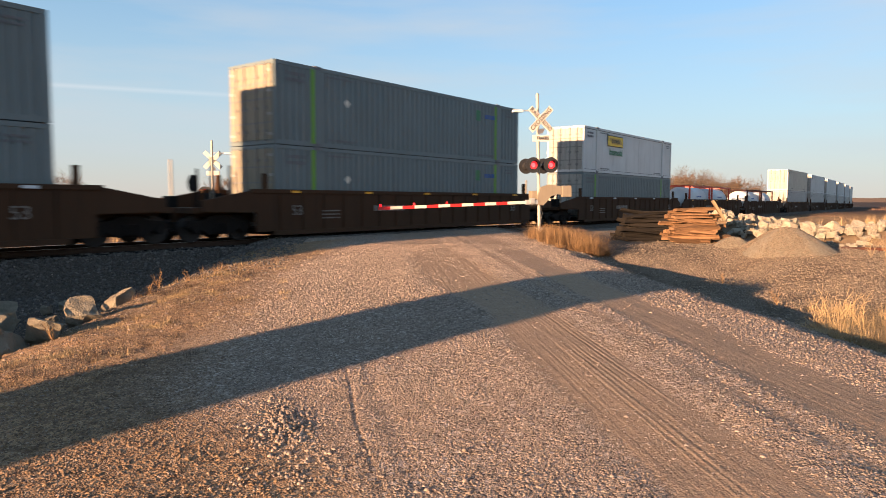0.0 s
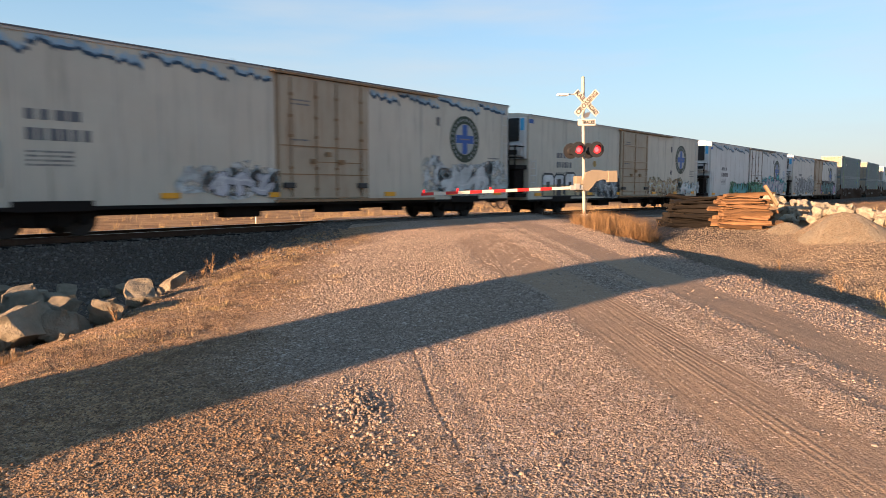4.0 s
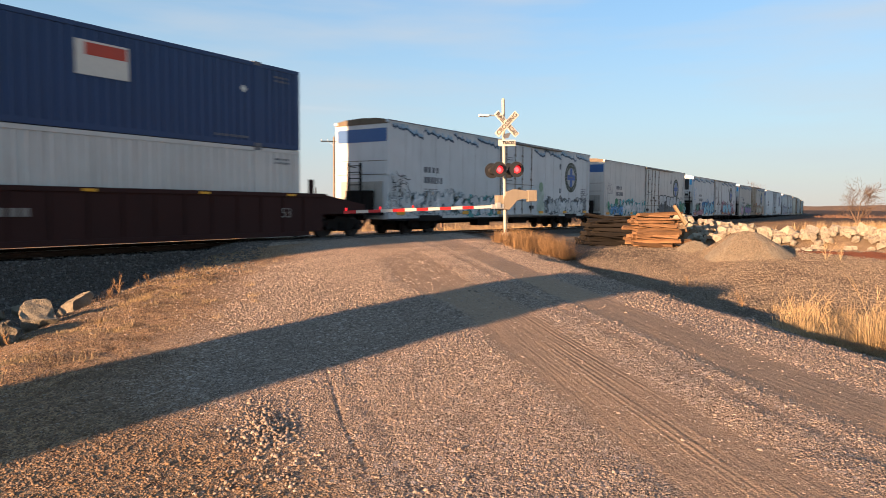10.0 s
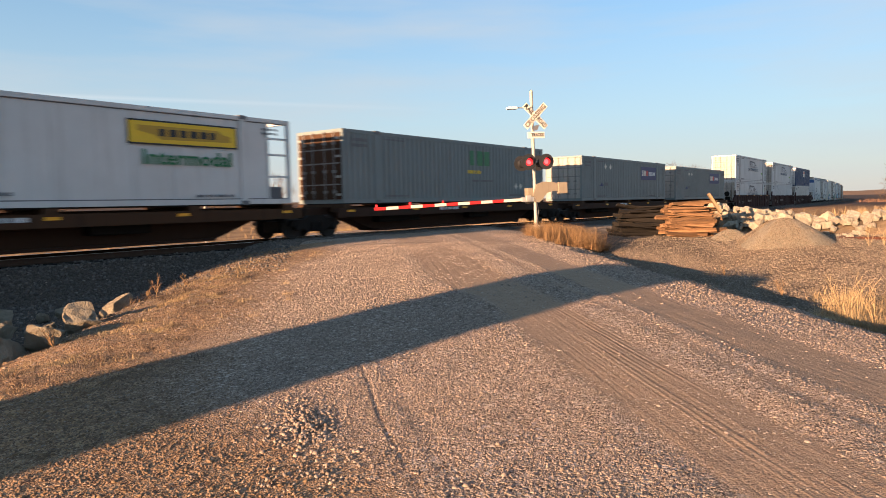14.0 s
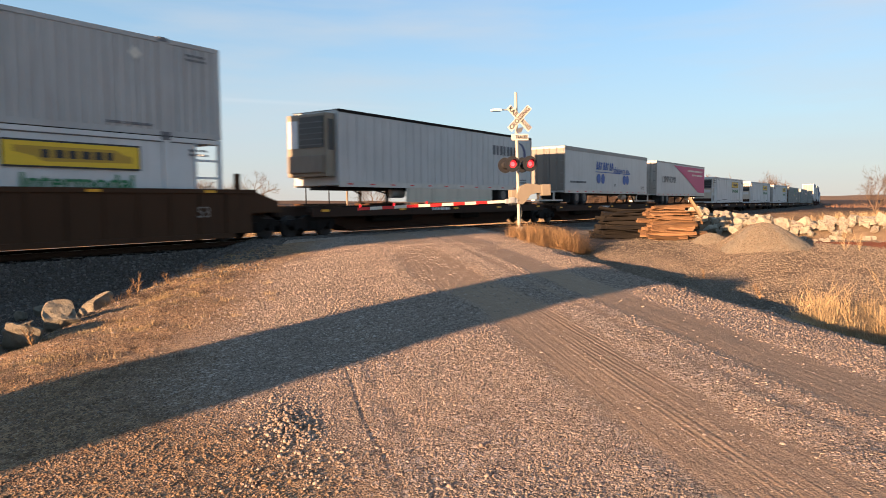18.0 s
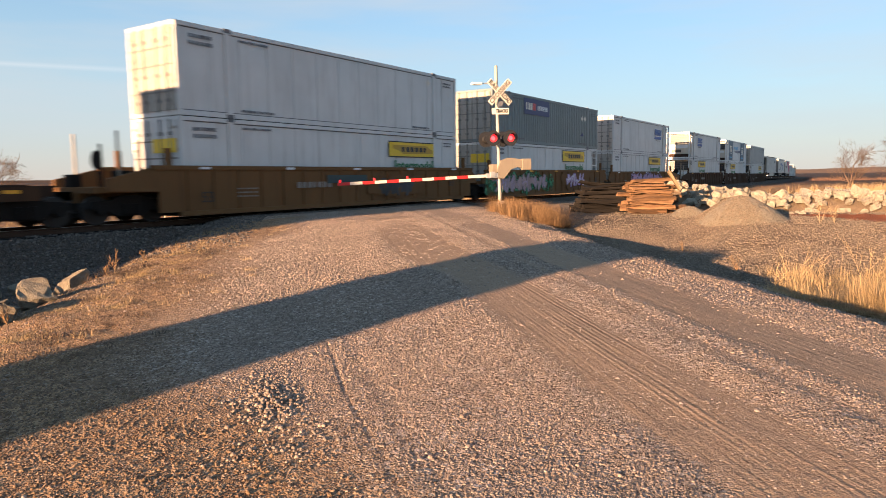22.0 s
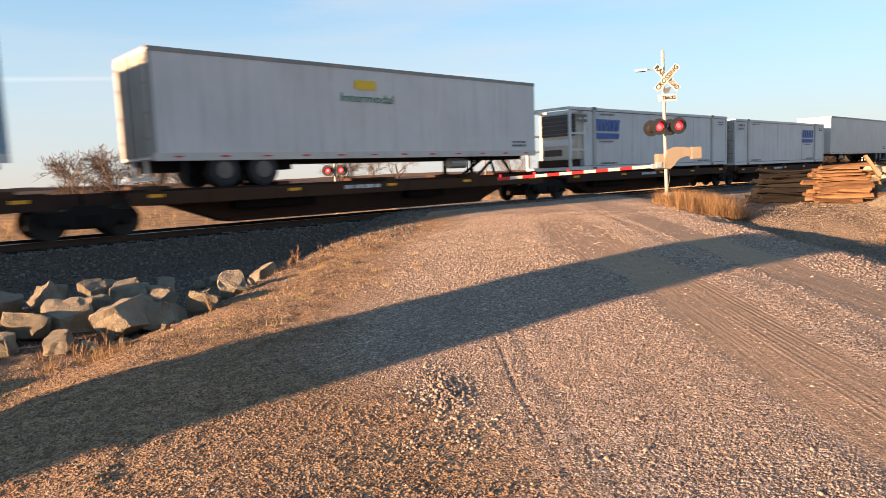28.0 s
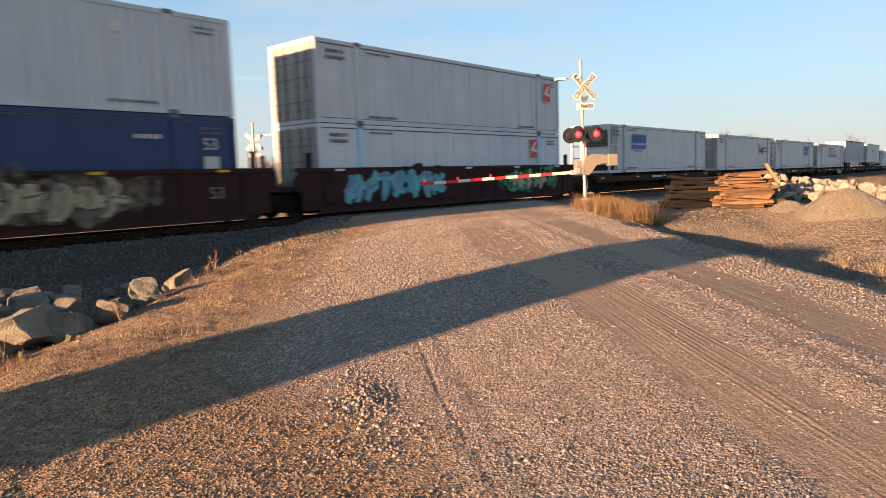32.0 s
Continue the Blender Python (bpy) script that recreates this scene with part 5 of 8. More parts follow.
def ground_material():
    m, nt, b, tc = _start("gravel_and_dirt_ground")
    vec = tc.outputs["Object"]

    def zone(n):
        at = nt.nodes.new("ShaderNodeAttribute")
        at.attribute_name = n
        return at.outputs["Fac"]

    vor = nt.nodes.new("ShaderNodeTexVoronoi")
    vor.inputs["Scale"].default_value = 62
    nt.links.new(vec, vor.inputs["Vector"])
    v2 = nt.nodes.new("ShaderNodeTexVoronoi")
    v2.inputs["Scale"].default_value = 21
    nt.links.new(vec, v2.inputs["Vector"])
    n1, n2, n3 = _noise(nt, vec, 0.6, 6), _noise(nt, vec, 7, 6, 0.7), _noise(nt, vec, 60, 4, 0.7)
    sep = nt.nodes.new("ShaderNodeSeparateColor")
    nt.links.new(vor.outputs["Color"], sep.inputs[0])
    stone = _mix(nt, _ramp(nt, sep.outputs[0], 0.1, 0.95), (0.085, 0.058, 0.043), (0.465, 0.36, 0.285))
    stone = _mix(nt, _ramp(nt, n2, 0.55, 0.95), stone, (0.30, 0.215, 0.16))
    dirt = _mix(nt, _ramp(nt, n2, 0.3, 0.75), (0.27, 0.186, 0.125), (0.335, 0.235, 0.16))
    dirt = _mix(nt, _ramp(nt, sep.outputs[2], 0.72, 1.0), dirt, (0.19, 0.12, 0.08))
    dry = _mix(nt, _ramp(nt, n2, 0.35, 0.7), (0.40, 0.245, 0.12), (0.22, 0.13, 0.065))
    dry = _mix(nt, _ramp(nt, n1, 0.42, 0.62), dry, (0.19, 0.105, 0.05))
    scrub = _mix(nt, _ramp(nt, n2, 0.35, 0.65), (0.075, 0.045, 0.032), (0.045, 0.028, 0.022))
    earth = _mix(nt, _ramp(nt, n2, 0.4, 0.62), (0.42, 0.262, 0.145), (0.16, 0.092, 0.052))
    earth = _mix(nt, _ramp(nt, sep.outputs[1], 0.6, 1.0), earth, (0.42, 0.30, 0.20))
    earth = _mix(nt, _ramp(nt, sep.outputs[2], 0.62, 0.9), earth, (0.11, 0.065, 0.042))
    # dark ballast tone, also used as painted shade by ditch and stacks
    bed_and_shade = _mix(nt, sep.outputs[1], (0.018, 0.014, 0.012), (0.15, 0.12, 0.098))
    clay = _mix(nt, n2, (0.30, 0.10, 0.045), (0.20, 0.065, 0.03))
    big = _mix(nt, _ramp(nt, n1, 0.4, 0.7), stone, dirt)
    c = _mix(nt, 0.28, stone, big)
    # scattered paler pieces of stone
    sep2 = nt.nodes.new("ShaderNodeSeparateColor")
    nt.links.new(v2.outputs["Color"], sep2.inputs[0])
    keep = nt.nodes.new("ShaderNodeMath")
    keep.operation = "MULTIPLY"
    nt.links.new(_ramp(nt, sep2.outputs[0], 0.70, 0.74), keep.inputs[0])
    nt.links.new(_ramp(nt, v2.outputs["Distance"], 0.52, 0.40), keep.inputs[1])
    c = _mix(nt, keep.outputs[0], c, (0.56, 0.455, 0.38))
    c = _mix(nt, zone("road"), c, dirt)
    yard = _mix(nt, sep.outputs[0], (0.075, 0.055, 0.043), (0.34, 0.262, 0.195))
    yard = _mix(nt, _ramp(nt, n1, 0.45, 0.65), yard, (0.12, 0.09, 0.068))
    c = _mix(nt, zone("yard"), c, yard)
    c = _mix(nt, zone("field"), c, dry)
    c = _mix(nt, zone("far"), c, scrub)
    c = _mix(nt, zone("verge"), c, earth)
    c = _mix(nt, zone("clay"), c, clay)
    c = _mix(nt, zone("bed_and_shade"), c, bed_and_shade)
    b.inputs["Roughness"].default_value = 0.95
    b.inputs["Specular IOR Level"].default_value = 0.15
    hgt = nt.nodes.new("ShaderNodeMath")
    hgt.operation = "MULTIPLY_ADD"
    hgt.inputs[1].default_value = -1.0
    nt.links.new(vor.outputs["Distance"], hgt.inputs[0])
    nt.links.new(n3, hgt.inputs[2])
    h2 = nt.nodes.new("ShaderNodeMath")
    h2.operation = "MULTIPLY_ADD"
    h2.inputs[1].default_value = -0.8
    nt.links.new(v2.outputs["Distance"], h2.inputs[0])
    nt.links.new(hgt.outputs[0], h2.inputs[2])
    # tyre tread lines that run along the wheel lanes
    lanes = nt.nodes.new("ShaderNodeMapping")
    lanes.inputs["Rotation"].default_value = (0, 0, radians(-44.0))
    nt.links.new(vec, lanes.inputs["Vector"])
    streaks = _ramp(nt, _noise(nt, _scaled(nt, lanes.outputs[0], (0.16, 13.0, 1.0)), 1.0, 4, 0.6), 0.40, 0.60)
    wave = nt.nodes.new("ShaderNodeTexWave")
    wave.bands_direction = "Y"
    for key, val in (("Scale", 5.2), ("Distortion", 1.1), ("Detail", 2.0), ("Detail Scale", 0.35)):
        wave.inputs[key].default_value = val
    nt.links.new(_scaled(nt, lanes.outputs[0], (0.12, 1.0, 1.0)), wave.inputs["Vector"])

    def times(p, q):
        n = nt.nodes.new("ShaderNodeMath")
        n.operation = "MULTIPLY"
        for sock, v in zip(n.inputs, (p, q)):
            if isinstance(v, float):
                sock.default_value = v
            else:
                nt.links.new(v, sock)
        return n.outputs[0]

    def plus(p, q):
        n = nt.nodes.new("ShaderNodeMath")
        nt.links.new(p, n.inputs[0])
        nt.links.new(q, n.inputs[1])
        return n.outputs[0]

    patchy = _ramp(nt, _noise(nt, _scaled(nt, lanes.outputs[0], (0.35, 2.2, 1.0)), 1.0, 3, 0.6), 0.42, 0.62)
    tread = times(times(wave.outputs["Fac"], zone("tread")), patchy)
    press = nt.nodes.new("ShaderNodeMath")
    press.operation = "MULTIPLY"
    nt.links.new(streaks, press.inputs[0])
    nt.links.new(zone("road"), press.inputs[1])
    # loose stone stands out of the surface, packed lanes are smooth
    rough = nt.nodes.new("ShaderNodeMapRange")
    rough.inputs[3].default_value, rough.inputs[4].default_value = 1.0, 0.34
    nt.links.new(zone("road"), rough.inputs[0])
    h3 = plus(plus(times(h2.outputs[0], rough.outputs[0]), times(press.outputs[0], 0.35)), times(tread, 0.55))
    shade = nt.nodes.new("ShaderNodeMath")
    shade.operation = "MULTIPLY"
    shade.inputs[1].default_value = 0.2
    nt.links.new(press.outputs[0], shade.inputs[0])
    nt.links.new(_mix(nt, shade.outputs[0], c, (0.25, 0.165, 0.11)), b.inputs["Base Color"])
    _bump(nt, b, h3, 1.0, 0.016)
    return m


gme.materials.append(ground_material())
gme.polygons.foreach_set("use_smooth", [True] * len(gme.polygons))
ground = tagged(new("ground", gme), "rutted gravel road, dirt and dry grass ground", "ground", kind="structure")

# ---- rails and ties ----
rail_line = thing("railway_track", "single railway track with rusty rails on dark ballast", "railway track", kind="structure")


def rail_mesh(bm, u0, u1, off, prof, step):
    rows = []
    u = u0
    while u <= u1 + 1e-6:
        p, q = track(u), track(u + 0.5)
        d = (q - p).normalized()
        n = Vector((-d.y, d.x, 0))
        rows.append([bm.verts.new(p + n * (off + w) + Vector((0, 0, h))) for w, h in prof])
        u += step if u < BEND_X else step * 0.5
    for a, b in zip(rows, rows[1:]):
        for i in range(len(prof)):
            j = (i + 1) % len(prof)
            bm.faces.new((a[i], a[j], b[j], b[i]))
    return bm


BASEPROF = [(-0.075, -0.17), (0.075, -0.17), (0.03, -0.14), (0.012, -0.12), (0.012, -0.05), (0.036, -0.035), (0.036, -0.006), (-0.036, -0.006), (-0.036, -0.035), (-0.012, -0.05), (-0.012, -0.12), (-0.03, -0.14)]
for off in (-0.755, 0.755):
    r = part("rail", rail_mesh(bmesh.new(), -200, 420, off, BASEPROF, 20), RAILRUST, rail_line)
    part("rail_head", rail_mesh(bmesh.new(), -200, 420, off, [(-0.034, -0.006), (0.034, -0.006), (0.030, 0.0), (-0.030, 0.0)], 20), RAILTOP, r)
for k in range(90):
    u = -6 + 0.53 * k
    p = track(u)
    tie = part("tie", shared("tie", lambda: solid((-0.115, 0.115, -1.3, 1.3, -0.36, -0.175), bevel=0.008), OLDTIE), None, rail_line)
    tie.location = (u + random.uniform(-0.03, 0.03), p.y, p.z)


# ---- the train ----
def stock():
    rows = [
        ("W", 213.0, "C6"), ("W", 192.6, "C6"), ("W", 172.2, "C5"), ("W", 151.8, "C5"), ("W", 131.4, "C4"), ("W", 110.99, "C3"),
        ("W", 88.2, "TANK"), ("W", 67.7, "TANK"), ("W", 47.08, "C2"), ("W", 22.95, "C1"), ("W", -0.44, "C0"),
        ("R", -24.95, "R1"), ("R", -50.55, "R2"), ("R", -76.36, "R3"), ("R", -101.05, "R4"), ("R", -127.25, "R5"), ("R", -153.67, "R6"),
        ("R", -178.6, "R7"), ("R", -204.2, "R8"), ("R", -230.82, "R9"), ("R", -256.73, "R10"),
        ("W", -281.25, "BLUE"), ("W", -300.9, "PRW"), ("W", -321.06, "PR2"),
        ("S", -342.14, "FX1"), ("S", -361.07, "FX2"), ("S", -382.48, "ABF"), ("S", -401.25, "JB1"), ("S", -420.72, "JB2"), ("S", -441.66, "JB3"),
        ("S", -461.28, "LYM"), ("S", -480.0, "ALL"), ("S", -500.73, "RAD"),
        ("W", -522.35, "GRY"), ("W", -542.64, "KLL"), ("W", -562.42, "MA1"), ("W", -586.94, "MA2"), ("W", -606.65, "FXJ"), ("W", -626.58, "WJB"),
        ("S", -649.1, "RIB"), ("S", -666.8, "WT1"), ("S", -684.9, "EMPTY"), ("S", -702.99, "T2"), ("S", -722.17, "XTR"), ("S", -742.7, "KC"),
        ("S", -760.45, "TT"), ("S", -778.26, "W1"), ("S", -795.59, "MAL"), ("S", -814.19, "JBT"), ("S", -833.67, "GT"), ("S", -851.2, "PR3"),
        ("S", -869.64, "MAR"), ("S", -886.77, "WW"), ("S", -905.82, "MAF"), ("W", -927.72, "HUB"), ("W", -947.13, "BLU"), ("W", -967.5, "END"),
    ]
    return rows


ROWS_OF_STOCK = stock()
ONWELL, ONSPINE = 0.42, 1.32


def load(code, s, i):
    if code in ("C0", "C1"):
        for z in (ONWELL, ONWELL + 2.93):
            c = container(s, z, SLATE, "blue-grey corrugated container with lime green stripes", "rib", "door", i, back=TANGREY)
            for x in (-6.1, 6.1):
                panel(c, x - 0.25, z + 1.45, 0.16, 2.7, LIME, "green_stripe", lift=0.012)
            panel(c, 4.3, z + 2.2, 0.35, 0.5, GREEN, "leaf_mark")
            bars(c, 4.9, c["y"] - 0.006, z + 2.1, 1.0, 0.2, 5, MIDBLUE, random.Random(i), "brand_mark")
            placards(c, -4.6, z + 1.75, 1)
    elif code == "C2":
        c = container(s, ONWELL, SLATE, "blue-grey corrugated container with lime green stripes", "rib", "door", i)
        panel(c, -6.35, ONWELL + 1.45, 0.16, 2.7, LIME, "green_stripe", lift=0.012)
        panel(c, 5.85, ONWELL + 1.45, 0.16, 2.7, LIME, "green_stripe", lift=0.012)
        c = container(s, ONWELL + 2.93, WHITE, "white smooth container with a yellow sign", "flat", "door", i)
        yellow_sign(c, -3.2, ONWELL + 2.93 + 2.2, 2.6, 0.75)
    elif code == "TANK":
        for dx in (-4.2, 2.6):
            tank_container(s + dx, ONWELL, i)
    elif code in ("C3", "C4", "C5", "C6"):
        container(s, ONWELL, GREY, "weathered grey corrugated shipping container", "rib", "door", i)
        container(s, ONWELL + 2.93, CREAM if code == "C3" else WHITE, "white corrugated container stacked on another", "rib", "door", i)
    elif code == "BLUE":
        container(s, ONWELL, PALE, "white corrugated container under a deep blue one", "rib", "door", i)
        c = container(s, ONWELL + 2.93, BLUE, "deep blue corrugated container with a white and red panel", "rib", "door", i, back=WHITE)
        panel(c, 0.6, ONWELL + 4.9, 1.55, 0.95, SIGNWHITE, "white_panel", lift=0.01)
        panel(c, 0.7, ONWELL + 5.15, 1.2, 0.34, ORANGE, "red_panel", lift=0.014)
        placards(c, 5.5, ONWELL + 4.85, 1, size=0.14)
    elif code in ("PRW", "PR2"):
        for k, z in enumerate((ONWELL, ONWELL + 2.93)):
            rib = code == "PRW" and k == 0
            c = container(s, z, WHITE, "plain white corrugated shipping container" if rib else "white reefer container lettered INTERMODAL in dark green", "rib" if rib else "flat", "door", i + k, post=None if rib else GREY, lead=code == "PR2" or not rib)
            if not rib:
                prime(c, z)
            else:
                placards(c, 5.6, z + 1.5, 1)
    elif code in ("FX1", "FX2"):
        c = container(s, ONSPINE, FREIGHT, "pale grey corrugated container with a navy panel", "rib", "door", i)
        fedpanel(c, 4.1, ONSPINE + 2.0)
        placards(c, -4.3, ONSPINE + 2.3, 2, 0.85, 0.2)
        part("slope_mark", prism(bmesh.new(), [(-5.4, ONSPINE + 0.95), (-4.7, ONSPINE + 0.95), (-4.75, ONSPINE + 1.05), (-4.95, ONSPINE + 1.22), (-5.15, ONSPINE + 1.05)], c["y"] - 0.014, c["y"] - 0.01), NAVY, c)
        panel(c, -4.2, ONSPINE + 1.1, 0.5, 0.22, PRINTGREY, "small_print", lift=0.01)
    elif code == "ABF":
        c = container(s, ONSPINE, FREIGHT, "pale grey corrugated container with green and gold lettering blocks", "rib", "door", i, back=BROWN)
        bars(c, 0.6, c["y"] - 0.01, ONSPINE + 1.75, 1.9, 0.72, 3, GREEN, random.Random(1), "brand_mark")
        bars(c, 0.4, c["y"] - 0.01, ONSPINE + 1.35, 1.2, 0.16, 6, YELLOW, random.Random(2), "brand_mark")
        bars(c, 0.8, c["y"] - 0.01, ONSPINE + 0.95, 1.9, 0.1, 9, PRINTGREY, random.Random(2))
        for z in (0.75, 2.05):
            placards(c, 5.0, ONSPINE + z, 2, 0.5)
    elif code in ("JB1", "JB2", "JB3"):
        c = container(s, ONSPINE, WHITE, "white container with a yellow sign and green lettering", "panel", "frame" if code != "JB1" else "door", i, lead=code == "JB1")
        yellow_sign(c, 4.0 if code == "JB1" else 3.3, ONSPINE + 2.15)
        bars(c, -3.2, c["y"] - 0.006, ONSPINE + 0.3, 2.4, 0.09, 12, PRINTGREY, random.Random(4))
    elif code == "GRY":
        c = container(s, ONWELL, WHITE, "white container with a yellow sign in the well", "panel", "frame", i, lead=True)
        yellow_sign(c, 3.4, ONWELL + 2.2, text=True)
        c = container(s, ONWELL + 2.93, GREY, "plain light grey corrugated shipping container", "rib", "door", i)
        placards(c, 5.2, ONWELL + 5.25, 1, size=0.2)
    elif code == "KLL":
        c = container(s, ONWELL, WHITE, "white container with a large yellow sign", "panel", "frame", i)
        yellow_sign(c, -2.6, ONWELL + 2.25)
        c = container(s, ONWELL + 2.93, BRIGHT, "white reefer container with dark blue panels and blue lettering", "flat", "frame", i, post=BRIGHT)
        kllm(c, ONWELL + 2.93)
    elif code in ("MA1", "MA2"):
        c = container(s, ONWELL, WHITE, "white container with a yellow sign and green lettering", "panel", "frame" if code == "MA1" else "door", i, lead=code == "MA2")
        yellow_sign(c, -2.0 if code == "MA1" else 3.4, ONWELL + 2.3)
        c = container(s, ONWELL + 2.93, WHITE, "white reefer container with a blue brand block", "flat", "frame" if code == "MA1" else "door", i, post=GREY, back=RUSTY if code == "MA2" else None, lead=code == "MA2")
        marten(c, -3.2 if code == "MA1" else 4.3, ONWELL + 2.93 + 1.85)
    elif code == "FXJ":
        c = container(s, ONWELL, WHITE, "white container with a yellow sign and green lettering", "panel", "door", i, lead=True)
        part("door_plate", solid((-8.14, -8.12, -1.1, 0.1, ONWELL + 1.75, ONWELL + 2.25)), YELLOW, c)
        yellow_sign(c, 3.55, ONWELL + 2.28, 3.9, 0.78)
        c = container(s, ONWELL + 2.93, FREIGHT, "pale grey corrugated container with a navy panel", "rib", "door", i)
        fedpanel(c, -2.4, ONWELL + 5.2, 3.6, 0.95)
        placards(c, 5.0, ONWELL + 5.0, 2, 0.55, 0.2)
        part("slope_mark", prism(bmesh.new(), [(4.6, ONWELL + 3.75), (5.3, ONWELL + 3.75), (5.25, ONWELL + 3.85), (5.0, ONWELL + 4.05), (4.85, ONWELL + 3.85)], c["y"] - 0.014, c["y"] - 0.01), NAVY, c)
    elif code == "WJB":
        c = container(s, ONWELL, WHITE, "white container with a yellow sign and green lettering", "panel", "door", i, back=WHITE)
        yellow_sign(c, 4.3, ONWELL + 2.15)
        part("door_plate", solid((-8.14, -8.12, -1.15, 0.1, ONWELL + 1.75, ONWELL + 2.2)), YELLOW, c)
        c = container(s, ONWELL + 2.93, WHITE, "plain white corrugated shipping container", "panel", "door", i)
        placards(c, 5.6, ONWELL + 5.35, 1)
    elif code == "LYM":
        t = trailer(s, TRAILER, "pale trailer with a magenta swoosh", ribs=0, seed=i)
        part("magenta_panel", prism(bmesh.new(), [(-3.0, 4.8), (8.0, 4.8), (8.0, 2.25), (5.6, 2.3), (1.5, 3.6)], t["y"] - 0.01, t["y"] - 0.006), MAGENTA, t)
        letters("LYMPHOMA", 0.85, PRINTGREY, t, -4.3, t["y"] - 0.01, 3.4, width=4.2)
        bars(t, 1.6, t["y"] - 0.014, 4.35, 5.6, 0.16, 16, SIGNWHITE, random.Random(5))
        bars(t, 3.2, t["y"] - 0.014, 3.95, 4.0, 0.16, 12, SIGNWHITE, random.Random(6))
    elif code == "ALL":
        t = trailer(s, TRAILER, "white trailer with blue lettering and four blue discs", ribs=0, seed=i, back=plain("grey_doors", (0.16, 0.145, 0.125), 0.6), rail=TOPRAIL)
        y = t["y"] - 0.006
        brand = bmesh.new()
        for k in range(8):
            q = -2.9 + 0.42 * k
            prism(brand, [(q, 3.66), (q + 0.11, 3.66), (q + 0.24, 4.22), (q + 0.13, 4.22)], y - 0.003, y)
            if k % 3 != 2:
                prism(brand, [(q + 0.26, 3.66), (q + 0.36, 3.66), (q + 0.34, 4.2), (q + 0.2, 4.22)], y - 0.0034, y)
            prism(brand, [(q + 0.03, 3.66 + 0.2 * (k % 3)), (q + 0.36, 3.66 + 0.2 * (k % 3)), (q + 0.36, 3.76 + 0.2 * (k % 3)), (q + 0.05, 3.76 + 0.2 * (k % 3))], y - 0.0038, y)
        stuff(part("brand_mark", brand, MIDBLUE, t))
        letters("shippers inc.", 0.62, MIDBLUE, t, 2.25, y, 3.72, width=3.5)
        part("blue_line", solid((-3.0, 4.0, y - 0.004, y, 3.46, 3.52)), MIDBLUE, t)
        for x in (-2.4, -1.6, 2.75, 3.4):
            part("blue_disc", disc(bmesh.new(), x, 3.02, 0.34, 0.36, y - 0.004, y, 20), MIDBLUE, t)
        bars(t, -7.2, y, 2.65, 2.6, 0.13, 16, PRINTGREY, random.Random(4))
        letters("53'", 0.3, PRINTGREY, t, 0.8, y, 2.55)
    elif code == "RAD":
        t = trailer(s, TRAILER, "grey-white refrigerated trailer with dark lettering", seed=i, ribs=30, roofdark=True, skirt=True, flip=True)
        tail_unit(t)
        bars(t, 3.7, t["y"] - 0.006, 3.85, 2.6, 0.5, 7, PRINTGREY, random.Random(7), "brand_mark")
        ring = disc(bmesh.new(), 6.6, 3.9, 0.8, 0.75, t["y"] - 0.006, t["y"] - 0.003, 24)
        part("navy_arc", ring, NAVY, t)
        part("arc_gap", disc(bmesh.new(), 6.35, 3.95, 0.72, 0.68, t["y"] - 0.010, t["y"] - 0.006, 24), TRAILER, t)
    elif code == "RIB":
        t = trailer(s, TRAILER, "white trailer with close horizontal ribs and a dark end", seed=i, ribs=0, back=BLACK)
        r = bmesh.new()
        for k in range(18):
            box(r, -8.0, 8.0, t["y"] - 0.012, t["y"] + 0.004, 2.4 + 0.135 * k, 2.45 + 0.135 * k)
        stuff(part("side_rib", r, TRAILER, t))
        part("navy_line", solid((-8.0, 8.0, t["y"] - 0.016, t["y"] - 0.011, 2.62, 2.72)), NAVY, t)
        panel(t, 5.4, 4.3, 3.2, 0.55, NAVY, "navy_panel", lift=0.014)
        bars(t, 4.1, t["y"] - 0.019, 4.2, 2.6, 0.2, 10, SIGNWHITE, random.Random(8))
    elif code in ("WT1", "TT"):
        trailer(s, TRAILER, "plain white highway trailer with red marker tape", seed=i, ribs=0, back=CREAM, skirt=code == "WT1", dark_skirt=True, flip=code == "TT")
    elif code == "T2":
        trailer(s, TRAILER, "white panelled trailer with a door-bar end", seed=i, ribs=13)
    elif code == "XTR":
        t = trailer(s, TRAILER, "white trailer with a maroon brand block and cream skirt", seed=i, ribs=12, skirt=True, flip=True)
        y = t["y"] - 0.006
        for k, (q, w) in enumerate(((3.55, 0.0), (4.35, 0.12), (4.85, 0.12), (5.35, 0.12))):
            pts = [(q, 3.75), (q + 0.16, 3.75), (q + 0.85, 4.62), (q + 0.68, 4.62)] if k == 0 else [(q, 3.85), (q + 0.3, 3.85), (q + 0.42, 4.42), (q + w, 4.42)]
            part("brand_mark", prism(bmesh.new(), pts, y - 0.003, y), MAROONINK, t)
        part("brand_mark", prism(bmesh.new(), [(3.75, 4.5), (3.92, 4.55), (4.3, 3.9), (4.15, 3.86)], y - 0.006, y - 0.003), MAROONINK, t)
        letters("LEASE", 0.20, PRINTGREY, t, 5.2, y, 3.62, width=1.3)
        bars(t, 6.5, t["y"] - 0.006, 2.5, 0.9, 0.1, 6, MAROONINK, random.Random(3))
    elif code == "KC":
        c = container(s, ONSPINE, BRIGHT, "white reefer container with dark blue panels and blue lettering", "flat", "door", i, post=BRIGHT, back=TEAL)
